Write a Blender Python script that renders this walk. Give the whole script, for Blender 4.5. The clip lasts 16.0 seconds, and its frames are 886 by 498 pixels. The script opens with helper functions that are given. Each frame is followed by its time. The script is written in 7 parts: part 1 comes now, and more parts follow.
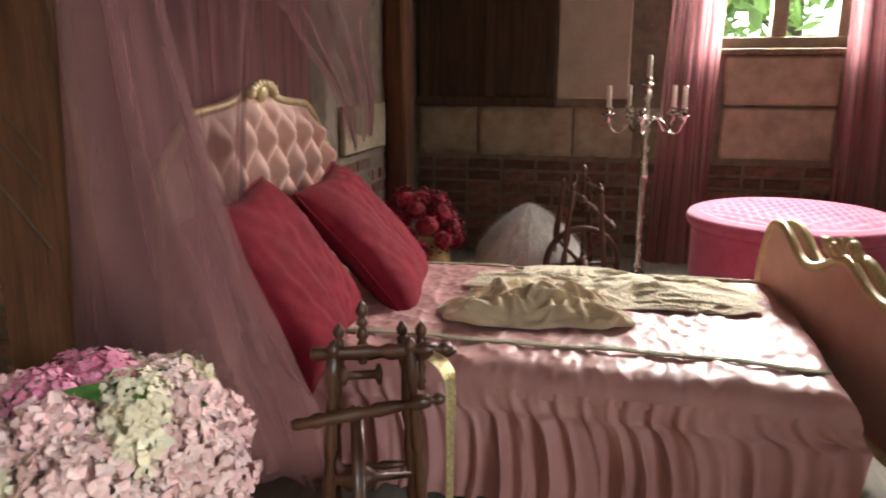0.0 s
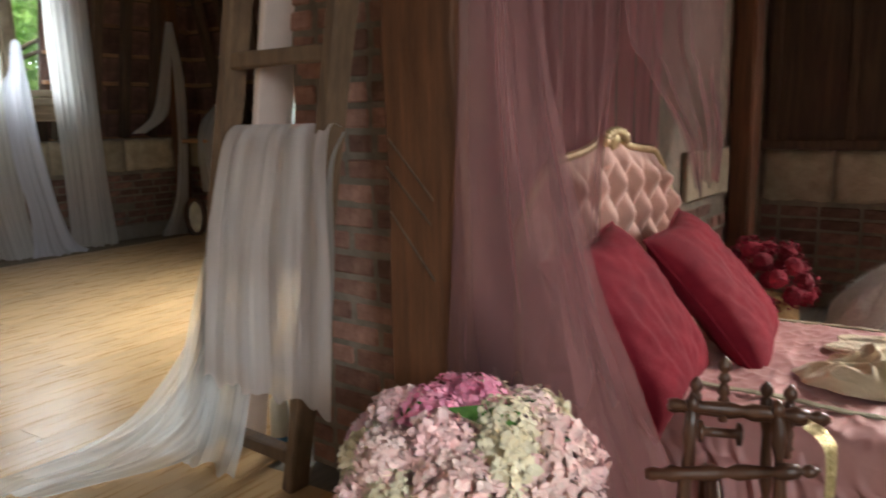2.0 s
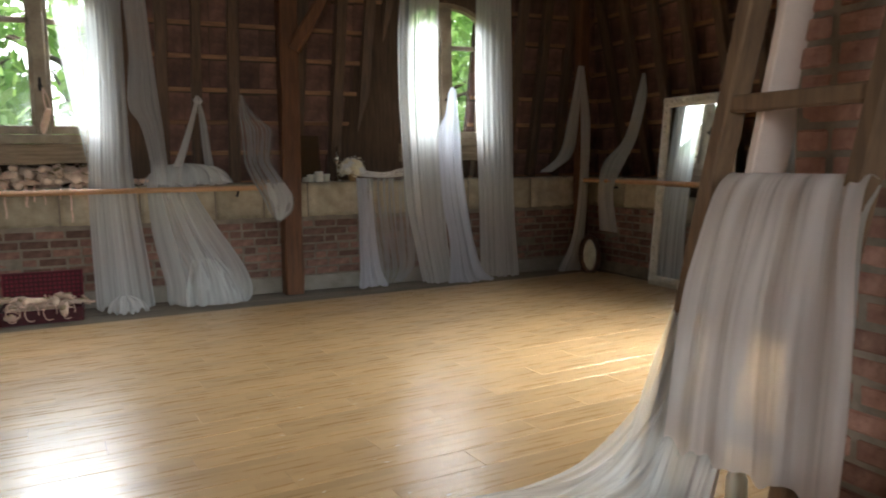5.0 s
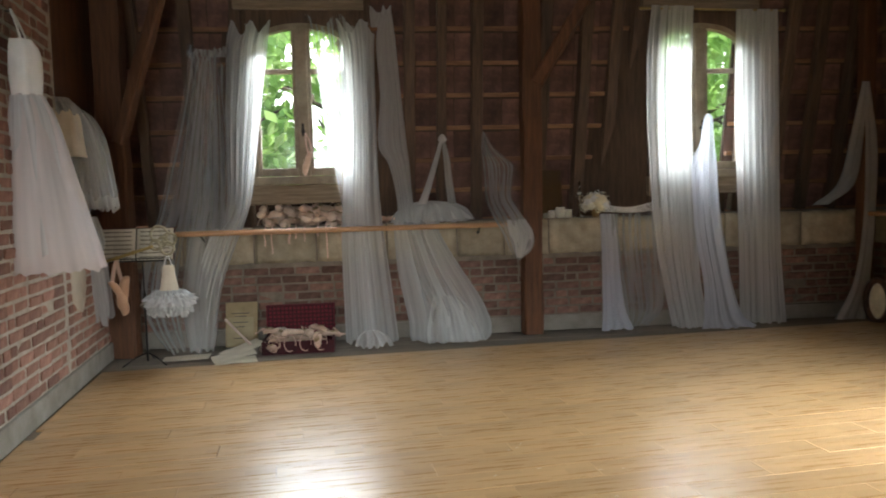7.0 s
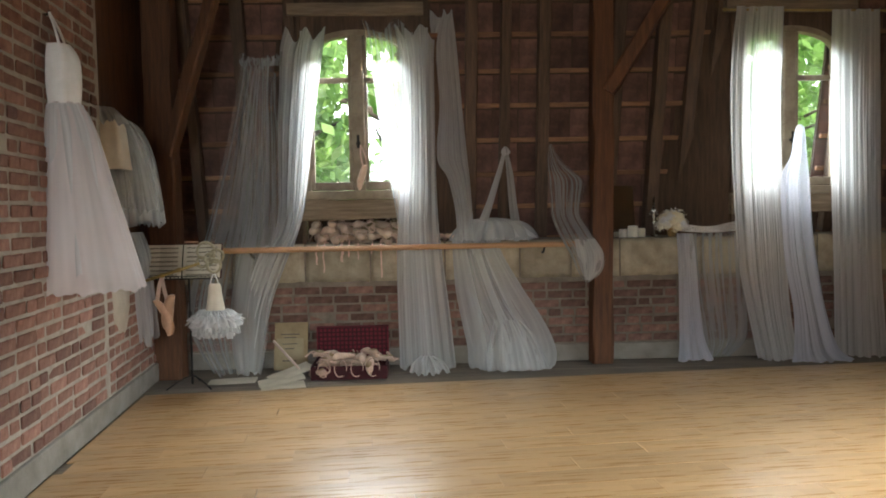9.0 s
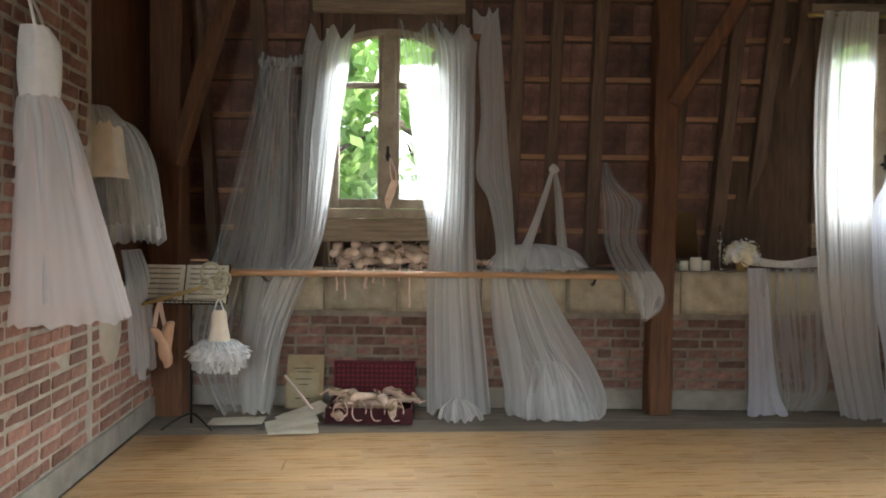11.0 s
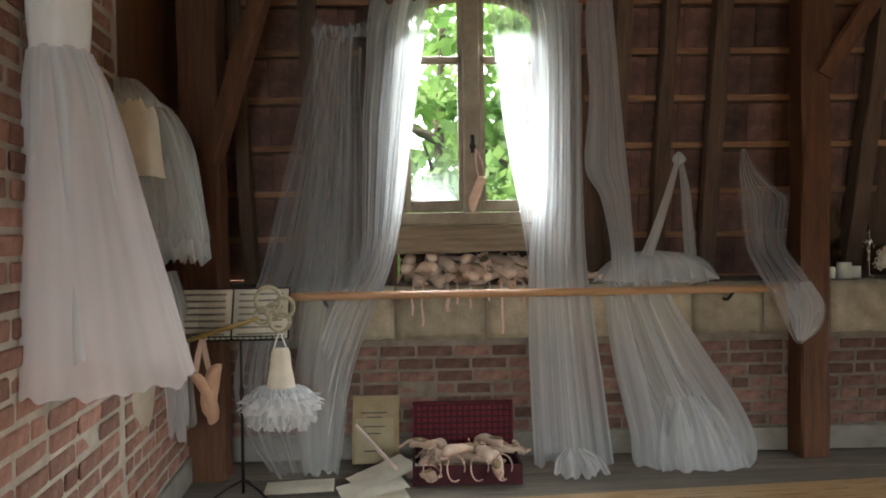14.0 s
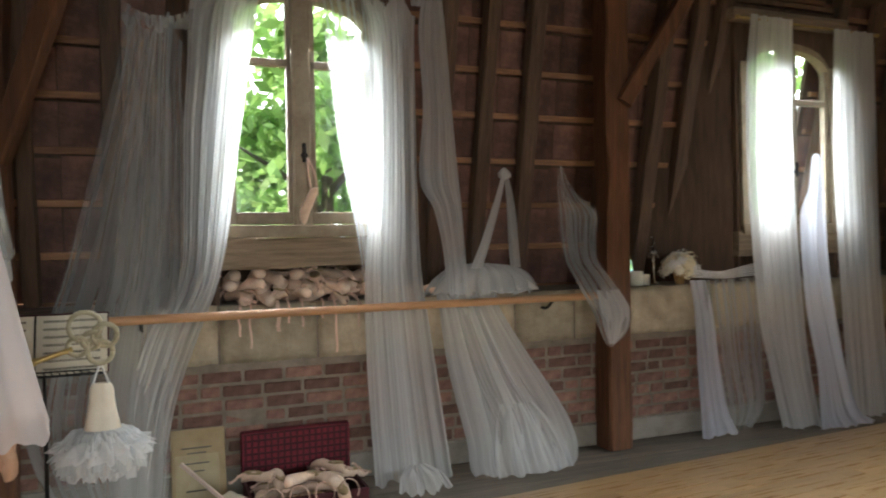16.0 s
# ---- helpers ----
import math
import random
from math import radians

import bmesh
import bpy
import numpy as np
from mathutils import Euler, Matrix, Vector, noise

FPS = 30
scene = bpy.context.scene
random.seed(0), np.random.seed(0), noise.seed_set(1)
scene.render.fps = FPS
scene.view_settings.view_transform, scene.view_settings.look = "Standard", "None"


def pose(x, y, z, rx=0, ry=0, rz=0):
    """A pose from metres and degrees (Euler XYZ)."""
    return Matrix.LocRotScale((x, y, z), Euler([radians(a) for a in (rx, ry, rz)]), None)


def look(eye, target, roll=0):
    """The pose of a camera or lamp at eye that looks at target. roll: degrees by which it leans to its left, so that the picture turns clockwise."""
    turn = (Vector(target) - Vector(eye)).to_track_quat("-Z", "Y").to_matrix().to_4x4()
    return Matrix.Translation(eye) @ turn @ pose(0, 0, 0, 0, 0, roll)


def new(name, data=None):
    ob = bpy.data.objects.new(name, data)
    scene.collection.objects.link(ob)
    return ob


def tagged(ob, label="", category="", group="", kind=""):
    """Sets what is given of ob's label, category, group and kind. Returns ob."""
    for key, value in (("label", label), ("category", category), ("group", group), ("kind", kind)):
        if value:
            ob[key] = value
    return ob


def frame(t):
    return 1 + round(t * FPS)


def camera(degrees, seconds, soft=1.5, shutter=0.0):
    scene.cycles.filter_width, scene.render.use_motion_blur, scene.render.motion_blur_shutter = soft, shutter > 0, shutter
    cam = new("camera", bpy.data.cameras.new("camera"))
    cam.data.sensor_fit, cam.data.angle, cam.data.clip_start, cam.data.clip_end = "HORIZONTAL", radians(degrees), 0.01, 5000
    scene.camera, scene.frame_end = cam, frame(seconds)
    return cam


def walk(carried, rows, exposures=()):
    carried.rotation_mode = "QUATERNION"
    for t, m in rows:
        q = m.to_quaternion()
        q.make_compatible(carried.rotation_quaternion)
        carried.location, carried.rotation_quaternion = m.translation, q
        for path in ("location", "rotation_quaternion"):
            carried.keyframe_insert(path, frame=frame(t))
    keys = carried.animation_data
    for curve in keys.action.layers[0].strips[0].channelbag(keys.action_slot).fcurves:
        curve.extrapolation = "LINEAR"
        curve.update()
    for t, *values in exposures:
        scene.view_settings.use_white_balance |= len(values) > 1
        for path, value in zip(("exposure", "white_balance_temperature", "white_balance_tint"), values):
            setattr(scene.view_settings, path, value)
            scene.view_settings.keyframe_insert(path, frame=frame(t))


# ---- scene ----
cam = camera(61.7, 16.0, 1.8, 0.45)
METRES, EYE, TILT, LEAN, TURN = 4.2, 1.225, -13.5, 0.0, -76.0
ROWS = [
    (0.0, 0.0, 0.0, 0.0, -0.0, 0.0, -0.0),
    (0.5, -0.0053, -0.003, -0.0003, 4.94, 0.43, -0.95),
    (1.0, -0.0103, -0.0091, -0.001, 10.53, 1.02, -1.96),
    (1.5, -0.0156, -0.0133, 0.0009, 16.93, 1.67, -3.02),
    (2.0, -0.0285, -0.0163, 0.0013, 23.41, 2.31, -4.15),
    (2.5, -0.0371, -0.0171, 0.005, 28.71, 2.67, -5.39),
    (3.0, -0.042, -0.0187, 0.0059, 33.7, 2.73, -6.59),
    (3.5, -0.0557, -0.0203, 0.0063, 38.71, 2.44, -7.66),
    (4.0, -0.08, -0.0222, 0.0074, 42.72, 2.17, -8.64),
    (4.5, -0.1058, -0.0279, 0.0064, 46.68, 1.89, -9.32),
    (5.0, -0.1239, -0.0407, 0.0038, 50.54, 1.8, -9.84),
    (7.5, -0.2162, -0.0068, 0.0233, 71.68, 0.58, -11.08),
    (8.0, -0.2382, -0.003, 0.0248, 72.68, 0.56, -11.11),
    (10.5, -0.4266, 0.0494, 0.05, 74.98, 1.71, -13.4),
    (11.0, -0.4769, 0.0431, 0.0507, 75.57, 1.86, -13.7),
    (11.5, -0.535, 0.0311, 0.0519, 75.79, 1.96, -13.63),
    (12.0, -0.5914, 0.0294, 0.0468, 76.11, 1.91, -13.19),
    (12.5, -0.6489, 0.0192, 0.0484, 76.96, 1.96, -12.78),
    (13.0, -0.6951, -0.01, 0.0396, 76.5, 1.93, -12.44),
    (13.5, -0.7401, -0.0463, 0.0332, 75.59, 2.24, -12.25),
    (14.0, -0.7788, -0.0682, 0.0259, 73.75, 2.79, -12.19),
    (14.5, -0.8282, -0.0873, 0.0241, 70.22, 3.87, -11.83),
    (15.0, -0.8515, -0.1015, 0.0203, 65.7, 4.99, -11.43),
    (15.5, -0.8608, -0.1286, 0.0124, 60.25, 6.28, -10.72),
    (16.0, -0.8659, -0.1681, 0.006, 53.95, 7.57, -9.85),
]
walk(cam, [(t, pose(0, 0, EYE, TILT, LEAN, TURN) @ pose(METRES * x, METRES * y, METRES * z, 90 + pitch, roll, yaw)) for t, x, y, z, yaw, pitch, roll in ROWS], [(0, 1.03), (3, 1.06), (8, 1.22), (10.5, 1.36), (13, 1.24), (14.5, 1.26), (16, 1.45)])

# ---- daylight ----
SUN_ELEV, SUN_ROT = 53.5, 259.5
world = bpy.data.worlds.new("sky")
scene.world = world
world.use_nodes = True
wn = world.node_tree.nodes
sky = wn.new("ShaderNodeTexSky")
sky.sky_type, sky.sun_disc = "NISHITA", False
sky.sun_elevation, sky.sun_rotation = radians(SUN_ELEV), radians(SUN_ROT)
wn["Background"].inputs[1].default_value = 0.15
world.node_tree.links.new(sky.outputs[0], wn["Background"].inputs[0])
sun_data = bpy.data.lights.new("sun", "SUN")
sun_data.energy, sun_data.angle, sun_data.color = 5.0, radians(0.6), (1.0, 0.93, 0.82)
sun = new("sun", sun_data)
# the sun stands high over the windowless west side
sun.matrix_world = look((-8, -1.5, 11), (0, 0, 0))


def window_light(name, at, to, w, h, power, spread=125, color=(0.89, 0.97, 1.0)):
    """Skylight that enters through a window opening."""
    d = bpy.data.lights.new(name, "AREA")
    d.shape, d.size, d.size_y, d.energy, d.color = "RECTANGLE", w, h, power, color
    d.spread = radians(spread)
    ob = new(name, d)
    ob.matrix_world = look(at, to)
    return ob


window_light("skylight_w1", (-0.70, 8.15, 2.25), (-0.70, 5.5, -0.6), 0.75, 1.2, 26, 100)
window_light("skylight_w2", (3.13, 8.15, 2.25), (2.8, 5.4, -0.2), 0.75, 1.2, 19, 130)
window_light("skylight_w3", (5.22, -0.85, 2.0), (2.6, -0.2, 0.2), 0.7, 1.1, 90, 130, (1.0, 0.96, 0.90))
window_light("skylight_w4", (5.25, 3.5, 2.1), (1.9, 4.6, -1.2), 0.75, 1.2, 82, 80)
# added fill from behind the viewpoint, through an assumed opening out of view
window_light("assumed_skylight_back", (-0.9, -2.52, 1.9), (-0.9, 3.6, -1.4), 1.2, 1.3, 36, 100)


# ---- materials ----
def mat(name, c1, c2, scale=6.0, rough=0.65, metal=0.0, bump=0.25, bscale=60.0, stretch=(1, 1, 1), rand=0.0, stain=0.25,
        spec=0.4, sheen=0.0, transmit=0.0):
    """A two-scale mottled surface with fine relief."""
    m = bpy.data.materials.new(name)
    m.use_nodes = True
    n, l = m.node_tree.nodes, m.node_tree.links
    p = n["Principled BSDF"]
    co, mp = n.new("ShaderNodeTexCoord"), n.new("ShaderNodeMapping")
    mp.inputs["Scale"].default_value = stretch
    l.new(co.outputs["Object"], mp.inputs[0])
    a = n.new("ShaderNodeTexNoise")
    a.inputs["Scale"].default_value, a.inputs["Detail"].default_value, a.inputs["Roughness"].default_value = scale, 6, 0.65
    l.new(mp.outputs[0], a.inputs["Vector"])
    ramp = n.new("ShaderNodeValToRGB")
    ramp.color_ramp.elements[0].position, ramp.color_ramp.elements[1].position = 0.32, 0.68
    ramp.color_ramp.elements[0].color, ramp.color_ramp.elements[1].color = (*c1, 1), (*c2, 1)
    l.new(a.outputs["Fac"], ramp.inputs[0])
    b = n.new("ShaderNodeTexNoise")
    b.inputs["Scale"].default_value, b.inputs["Detail"].default_value = scale * 0.23, 3
    l.new(co.outputs["Object"], b.inputs["Vector"])
    hsv = n.new("ShaderNodeHueSaturation")
    l.new(ramp.outputs[0], hsv.inputs["Color"])
    v = n.new("ShaderNodeMath")
    v.operation = "MULTIPLY_ADD"
    v.inputs[1].default_value, v.inputs[2].default_value = stain * 2, 1 - stain
    l.new(b.outputs["Fac"], v.inputs[0])
    if rand:
        info, w = n.new("ShaderNodeObjectInfo"), n.new("ShaderNodeMath")
        geo, ad = n.new("ShaderNodeNewGeometry"), n.new("ShaderNodeMath")
        l.new(info.outputs["Random"], ad.inputs[0])
        l.new(geo.outputs["Random Per Island"], ad.inputs[1])
        fr = n.new("ShaderNodeMath")
        fr.operation = "FRACT"
        l.new(ad.outputs[0], fr.inputs[0])
        w.operation = "MULTIPLY_ADD"
        w.inputs[1].default_value = rand * 2
        l.new(fr.outputs[0], w.inputs[0])
        off = n.new("ShaderNodeMath")
        off.operation = "SUBTRACT"
        off.inputs[1].default_value = rand
        l.new(v.outputs[0], off.inputs[0])
        l.new(off.outputs[0], w.inputs[2])
        v = w
    l.new(v.outputs[0], hsv.inputs["Value"])
    l.new(hsv.outputs[0], p.inputs["Base Color"])
    rr = n.new("ShaderNodeMath")
    rr.operation = "MULTIPLY_ADD"
    rr.inputs[1].default_value, rr.inputs[2].default_value = 0.25, rough - 0.12
    l.new(a.outputs["Fac"], rr.inputs[0])
    l.new(rr.outputs[0], p.inputs["Roughness"])
    p.inputs["Metallic"].default_value, p.inputs["Specular IOR Level"].default_value = metal, spec
    if sheen:
        p.inputs["Sheen Weight"].default_value, p.inputs["Sheen Roughness"].default_value = sheen, 0.4
    if bump:
        f, bp = n.new("ShaderNodeTexNoise"), n.new("ShaderNodeBump")
        f.inputs["Scale"].default_value, f.inputs["Detail"].default_value = bscale, 5
        l.new(mp.outputs[0], f.inputs["Vector"])
        bp.inputs["Strength"].default_value, bp.inputs["Distance"].default_value = bump, 0.01
        l.new(f.outputs["Fac"], bp.inputs["Height"])
        l.new(bp.outputs[0], p.inputs["Normal"])
    return m


def tulle(name, color, cover, streaks=18.0, vary=0.5):
    """Thin net: partly open weave, gathered in streaks along the cloth."""
    m = bpy.data.materials.new(name)
    m.use_nodes = True
    n, l = m.node_tree.nodes, m.node_tree.links
    n.remove(n["Principled BSDF"])
    uv, mp = n.new("ShaderNodeUVMap"), n.new("ShaderNodeMapping")
    mp.inputs["Scale"].default_value = (streaks, 0.9, 1)
    mp.inputs["Rotation"].default_value = (0, 0, 0.05)
    l.new(uv.outputs[0], mp.inputs[0])
    a = n.new("ShaderNodeTexNoise")
    a.inputs["Scale"].default_value, a.inputs["Detail"].default_value, a.inputs["Roughness"].default_value = 1.3, 2, 0.45
    l.new(mp.outputs[0], a.inputs["Vector"])
    r = n.new("ShaderNodeMapRange")
    r.inputs["From Min"].default_value, r.inputs["From Max"].default_value = 0.25, 0.8
    r.inputs["To Min"].default_value, r.inputs["To Max"].default_value = cover * (1 - vary), min(1.0, cover * (1 + vary))
    l.new(a.outputs["Fac"], r.inputs["Value"])
    d, t, tr = n.new("ShaderNodeBsdfDiffuse"), n.new("ShaderNodeBsdfTranslucent"), n.new("ShaderNodeBsdfTransparent")
    d.inputs[0].default_value = t.inputs[0].default_value = (*color, 1)
    mx, out = n.new("ShaderNodeMixShader"), n["Material Output"]
    mx.inputs[0].default_value = 0.55
    l.new(d.outputs[0], mx.inputs[1])
    l.new(t.outputs[0], mx.inputs[2])
    m2 = n.new("ShaderNodeMixShader")
    l.new(r.outputs[0], m2.inputs[0])
    l.new(tr.outputs[0], m2.inputs[1])
    l.new(mx.outputs[0], m2.inputs[2])
    l.new(m2.outputs[0], out.inputs[0])
    return m


M_BRICK = mat("brick", (0.19, 0.085, 0.062), (0.36, 0.20, 0.15), 11, 0.92, bump=0.8, bscale=45, rand=0.36, stain=0.45)
M_MORTAR = mat("sooty_lime_mortar", (0.155, 0.126, 0.098), (0.28, 0.23, 0.18), 9, 0.95, bump=0.6, bscale=40)
M_BRICK_SOOTY = mat("sooty_brick", (0.125, 0.062, 0.048), (0.26, 0.145, 0.11), 12, 0.92, bump=0.8, bscale=45, rand=0.40, stain=0.55)
M_MORTAR_PALE = mat("pale_lime_mortar", (0.36, 0.31, 0.25), (0.54, 0.48, 0.40), 9, 0.95, bump=0.7, bscale=40)
M_STONE = mat("limestone", (0.30, 0.245, 0.17), (0.46, 0.39, 0.28), 9, 0.92, bump=1.0, bscale=22, rand=0.15, stain=0.6)
M_PLASTER = mat("aged_plaster", (0.42, 0.36, 0.28), (0.55, 0.48, 0.38), 4, 0.9, bump=0.3, bscale=30)
M_PLINTH = mat("cement_plinth", (0.20, 0.18, 0.15), (0.32, 0.29, 0.25), 5, 0.9, bump=0.3, bscale=30)
M_TIMBER = mat("old_oak_timber", (0.075, 0.03, 0.013), (0.18, 0.075, 0.034), 5, 0.7, bump=0.5, bscale=24, stretch=(6, 6, 0.5), rand=0.12)
M_RAFTER = mat("dark_rafter_wood", (0.065, 0.040, 0.027), (0.15, 0.092, 0.058), 5, 0.8, bump=0.4, bscale=24, stretch=(6, 6, 0.6), rand=0.2)
M_BEAM = mat("grey_weathered_beam", (0.16, 0.115, 0.075), (0.33, 0.25, 0.17), 5, 0.8, bump=0.5, bscale=22, stretch=(0.5, 6, 6))
M_TILE = mat("roof_tile_underside", (0.095, 0.052, 0.042), (0.22, 0.115, 0.085), 9, 0.9, bump=0.4, bscale=40, rand=0.35)
M_BATTEN = mat("orange_batten", (0.20, 0.10, 0.055), (0.36, 0.19, 0.10), 9, 0.8, bump=0.3, stretch=(0.6, 6, 6), rand=0.3)
M_FRAME = mat("window_paint_worn", (0.22, 0.17, 0.115), (0.36, 0.29, 0.20), 8, 0.6, bump=0.25, bscale=40)
M_BOARD = mat("grey_floorboard", (0.15, 0.125, 0.10), (0.26, 0.22, 0.175), 6, 0.8, bump=0.3, bscale=30, stretch=(0.5, 6, 6), rand=0.12)
M_LAM = mat("laminate", (0.45, 0.272, 0.124), (0.525, 0.33, 0.158), 5, 0.29, bump=0.03, bscale=70, stretch=(0.35, 7, 4), rand=0.10, stain=0.08, spec=0.5)
ln, ll = M_LAM.node_tree.nodes, M_LAM.node_tree.links
lco, lbr, lhs = ln.new("ShaderNodeTexCoord"), ln.new("ShaderNodeTexBrick"), ln.new("ShaderNodeMixRGB")
lbr.inputs["Scale"].default_value, lbr.inputs["Brick Width"].default_value, lbr.inputs["Row Height"].default_value = 1.0, 0.42, 0.064
lbr.inputs["Mortar Size"].default_value = 0.0006
lbr.inputs["Color1"].default_value, lbr.inputs["Color2"].default_value, lbr.inputs["Mortar"].default_value = (0.85, 0.84, 0.82, 1), (1, 1, 1, 1), (0.78, 0.74, 0.70, 1)
ll.new(lco.outputs["Object"], lbr.inputs["Vector"])
lhs.blend_type = "MULTIPLY"
lhs.inputs[0].default_value = 1.0
lp = ln["Principled BSDF"]
ll.new(lp.inputs["Base Color"].links[0].from_socket, lhs.inputs[1])
ll.new(lbr.outputs["Color"], lhs.inputs[2])
ll.new(lhs.outputs[0], lp.inputs["Base Color"])
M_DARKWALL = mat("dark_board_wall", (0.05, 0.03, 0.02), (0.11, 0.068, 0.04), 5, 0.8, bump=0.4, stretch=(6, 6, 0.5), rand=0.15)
M_BARRE = mat("varnished_beech", (0.42, 0.22, 0.10), (0.55, 0.31, 0.16), 6, 0.42, bump=0.05, stretch=(0.4, 6, 6))
M_IRON = mat("black_iron", (0.02, 0.02, 0.02), (0.05, 0.045, 0.04), 20, 0.5, metal=0.7, bump=0.1)
M_LADDER = mat("ladder_wood", (0.095, 0.056, 0.033), (0.19, 0.115, 0.066), 5, 0.7, bump=0.35, stretch=(6, 6, 0.5))
M_WALNUT = mat("turned_walnut", (0.05, 0.02, 0.011), (0.12, 0.05, 0.026), 8, 0.38, bump=0.12, stretch=(3, 3, 1), spec=0.55)
M_WHITECLOTH = mat("white_satin", (0.74, 0.72, 0.69), (0.84, 0.82, 0.80), 9, 0.6, bump=0.12, bscale=90, sheen=0.2, stain=0.1)
M_CREAM = mat("cream_linen", (0.62, 0.49, 0.32), (0.74, 0.61, 0.43), 12, 0.85, bump=0.4, bscale=140, sheen=0.3, stain=0.12)
M_SLIPPER = mat("worn_slipper_satin", (0.60, 0.42, 0.31), (0.80, 0.62, 0.49), 14, 0.55, bump=0.12, bscale=70, rand=0.25)
M_RIBBON = mat("pink_satin_ribbon", (0.60, 0.40, 0.30), (0.72, 0.52, 0.42), 14, 0.45, bump=0.05, rand=0.2)
M_SPREAD = mat("dusky_pink_satin", (0.47, 0.225, 0.215), (0.55, 0.28, 0.26), 7, 0.48, bump=0.05, bscale=26, stain=0.10, sheen=0.1, spec=0.5)
M_VELVET = mat("raspberry_velvet", (0.165, 0.009, 0.020), (0.235, 0.017, 0.030), 9, 0.85, bump=0.2, bscale=140, sheen=0.03, stain=0.15, spec=0.12)
M_HEADCLOTH = mat("shell_pink_velour", (0.55, 0.31, 0.25), (0.64, 0.39, 0.32), 7, 0.7, bump=0.12, bscale=120, sheen=0.5, stain=0.15)
M_GILT = mat("cream_gilt_wood", (0.45, 0.33, 0.16), (0.62, 0.50, 0.29), 18, 0.42, metal=0.25, bump=0.3, bscale=90)
M_OTTOMAN = mat("hot_pink_velvet", (0.47, 0.08, 0.17), (0.58, 0.14, 0.25), 9, 0.8, bump=0.1, bscale=120, sheen=0.4, stain=0.12)
M_SILVER = mat("tarnished_silver", (0.45, 0.43, 0.38), (0.66, 0.63, 0.56), 20, 0.25, metal=1.0, bump=0.1)
M_WAX = mat("ivory_wax", (0.74, 0.70, 0.58), (0.82, 0.78, 0.68), 9, 0.5, bump=0.05, stain=0.08)
M_PAPER = mat("aged_paper", (0.60, 0.54, 0.42), (0.72, 0.66, 0.54), 7, 0.85, bump=0.08)
M_CARD = mat("brown_card", (0.30, 0.22, 0.12), (0.42, 0.32, 0.19), 6, 0.85, bump=0.1)
M_INK = mat("faded_ink", (0.10, 0.09, 0.075), (0.18, 0.16, 0.13), 20, 0.9, bump=0)
M_WHITEWOOD = mat("white_carved_wood", (0.62, 0.59, 0.53), (0.76, 0.73, 0.67), 14, 0.6, bump=0.5, bscale=70)
M_LEAF = mat("green_leaf", (0.045, 0.12, 0.02), (0.10, 0.22, 0.045), 20, 0.6, bump=0.1, rand=0.3)
M_TREELEAF = mat("sunlit_foliage", (0.20, 0.34, 0.08), (0.34, 0.52, 0.18), 2, 0.6, bump=0.0, rand=0.35)
tn, tl = M_TREELEAF.node_tree.nodes, M_TREELEAF.node_tree.links
tt_, tm_ = tn.new("ShaderNodeBsdfTranslucent"), tn.new("ShaderNodeMixShader")
tm_.inputs[0].default_value = 0.5
tl.new(tn["Principled BSDF"].inputs["Base Color"].links[0].from_socket, tt_.inputs[0])
tl.new(tn["Principled BSDF"].outputs[0], tm_.inputs[1])
tl.new(tt_.outputs[0], tm_.inputs[2])
tl.new(tm_.outputs[0], tn["Material Output"].inputs[0])
M_BARK = mat("bark", (0.06, 0.045, 0.03), (0.13, 0.10, 0.07), 9, 0.9, bump=0.6)
M_GRASS = mat("lawn", (0.05, 0.10, 0.02), (0.10, 0.17, 0.04), 3, 0.9, bump=0.4)
M_PALEPLANK = mat("pale_pink_plaster", (0.56, 0.43, 0.37), (0.66, 0.53, 0.46), 5, 0.85, bump=0.15)
M_REDFLOWER = mat("burgundy_petals", (0.17, 0.008, 0.022), (0.30, 0.018, 0.045), 20, 0.8, bump=0.1, rand=0.4)
M_FUR = mat("white_fur", (0.66, 0.64, 0.60), (0.80, 0.78, 0.74), 30, 0.95, bump=0.6, bscale=120)
M_WICKER = mat("wicker", (0.22, 0.13, 0.05), (0.38, 0.24, 0.10), 30, 0.8, bump=0.5, bscale=80)
M_GOLDSEQ = mat("gold_sequin", (0.50, 0.38, 0.16), (0.75, 0.62, 0.34), 90, 0.32, metal=0.8, bump=0.9, bscale=160)
M_BONE = mat("bone_white_resin", (0.36, 0.31, 0.19), (0.52, 0.46, 0.32), 14, 0.5, bump=0.15)
M_BRASS = mat("aged_brass", (0.42, 0.30, 0.11), (0.58, 0.44, 0.19), 20, 0.35, metal=0.9, bump=0.1)
M_BLUE = mat("blue_label", (0.10, 0.30, 0.50), (0.16, 0.38, 0.58), 20, 0.5, bump=0)
M_OLDCOVER = mat("foxed_tan_cover", (0.36, 0.29, 0.17), (0.48, 0.40, 0.26), 6, 0.85, bump=0.08)
M_IVORY = mat("ivory_satin", (0.66, 0.57, 0.44), (0.78, 0.69, 0.56), 9, 0.5, bump=0.1, bscale=90, sheen=0.2, stain=0.1)
M_POINTE = mat("apricot_satin", (0.50, 0.28, 0.17), (0.66, 0.42, 0.28), 12, 0.42, bump=0.08, bscale=70)
M_TRIM = mat("sage_braid", (0.36, 0.33, 0.22), (0.48, 0.44, 0.31), 60, 0.7, bump=0.5, bscale=200)
M_LACE = mat("ivory_lace", (0.66, 0.56, 0.40), (0.80, 0.70, 0.54), 40, 0.9, bump=0.9, bscale=110)
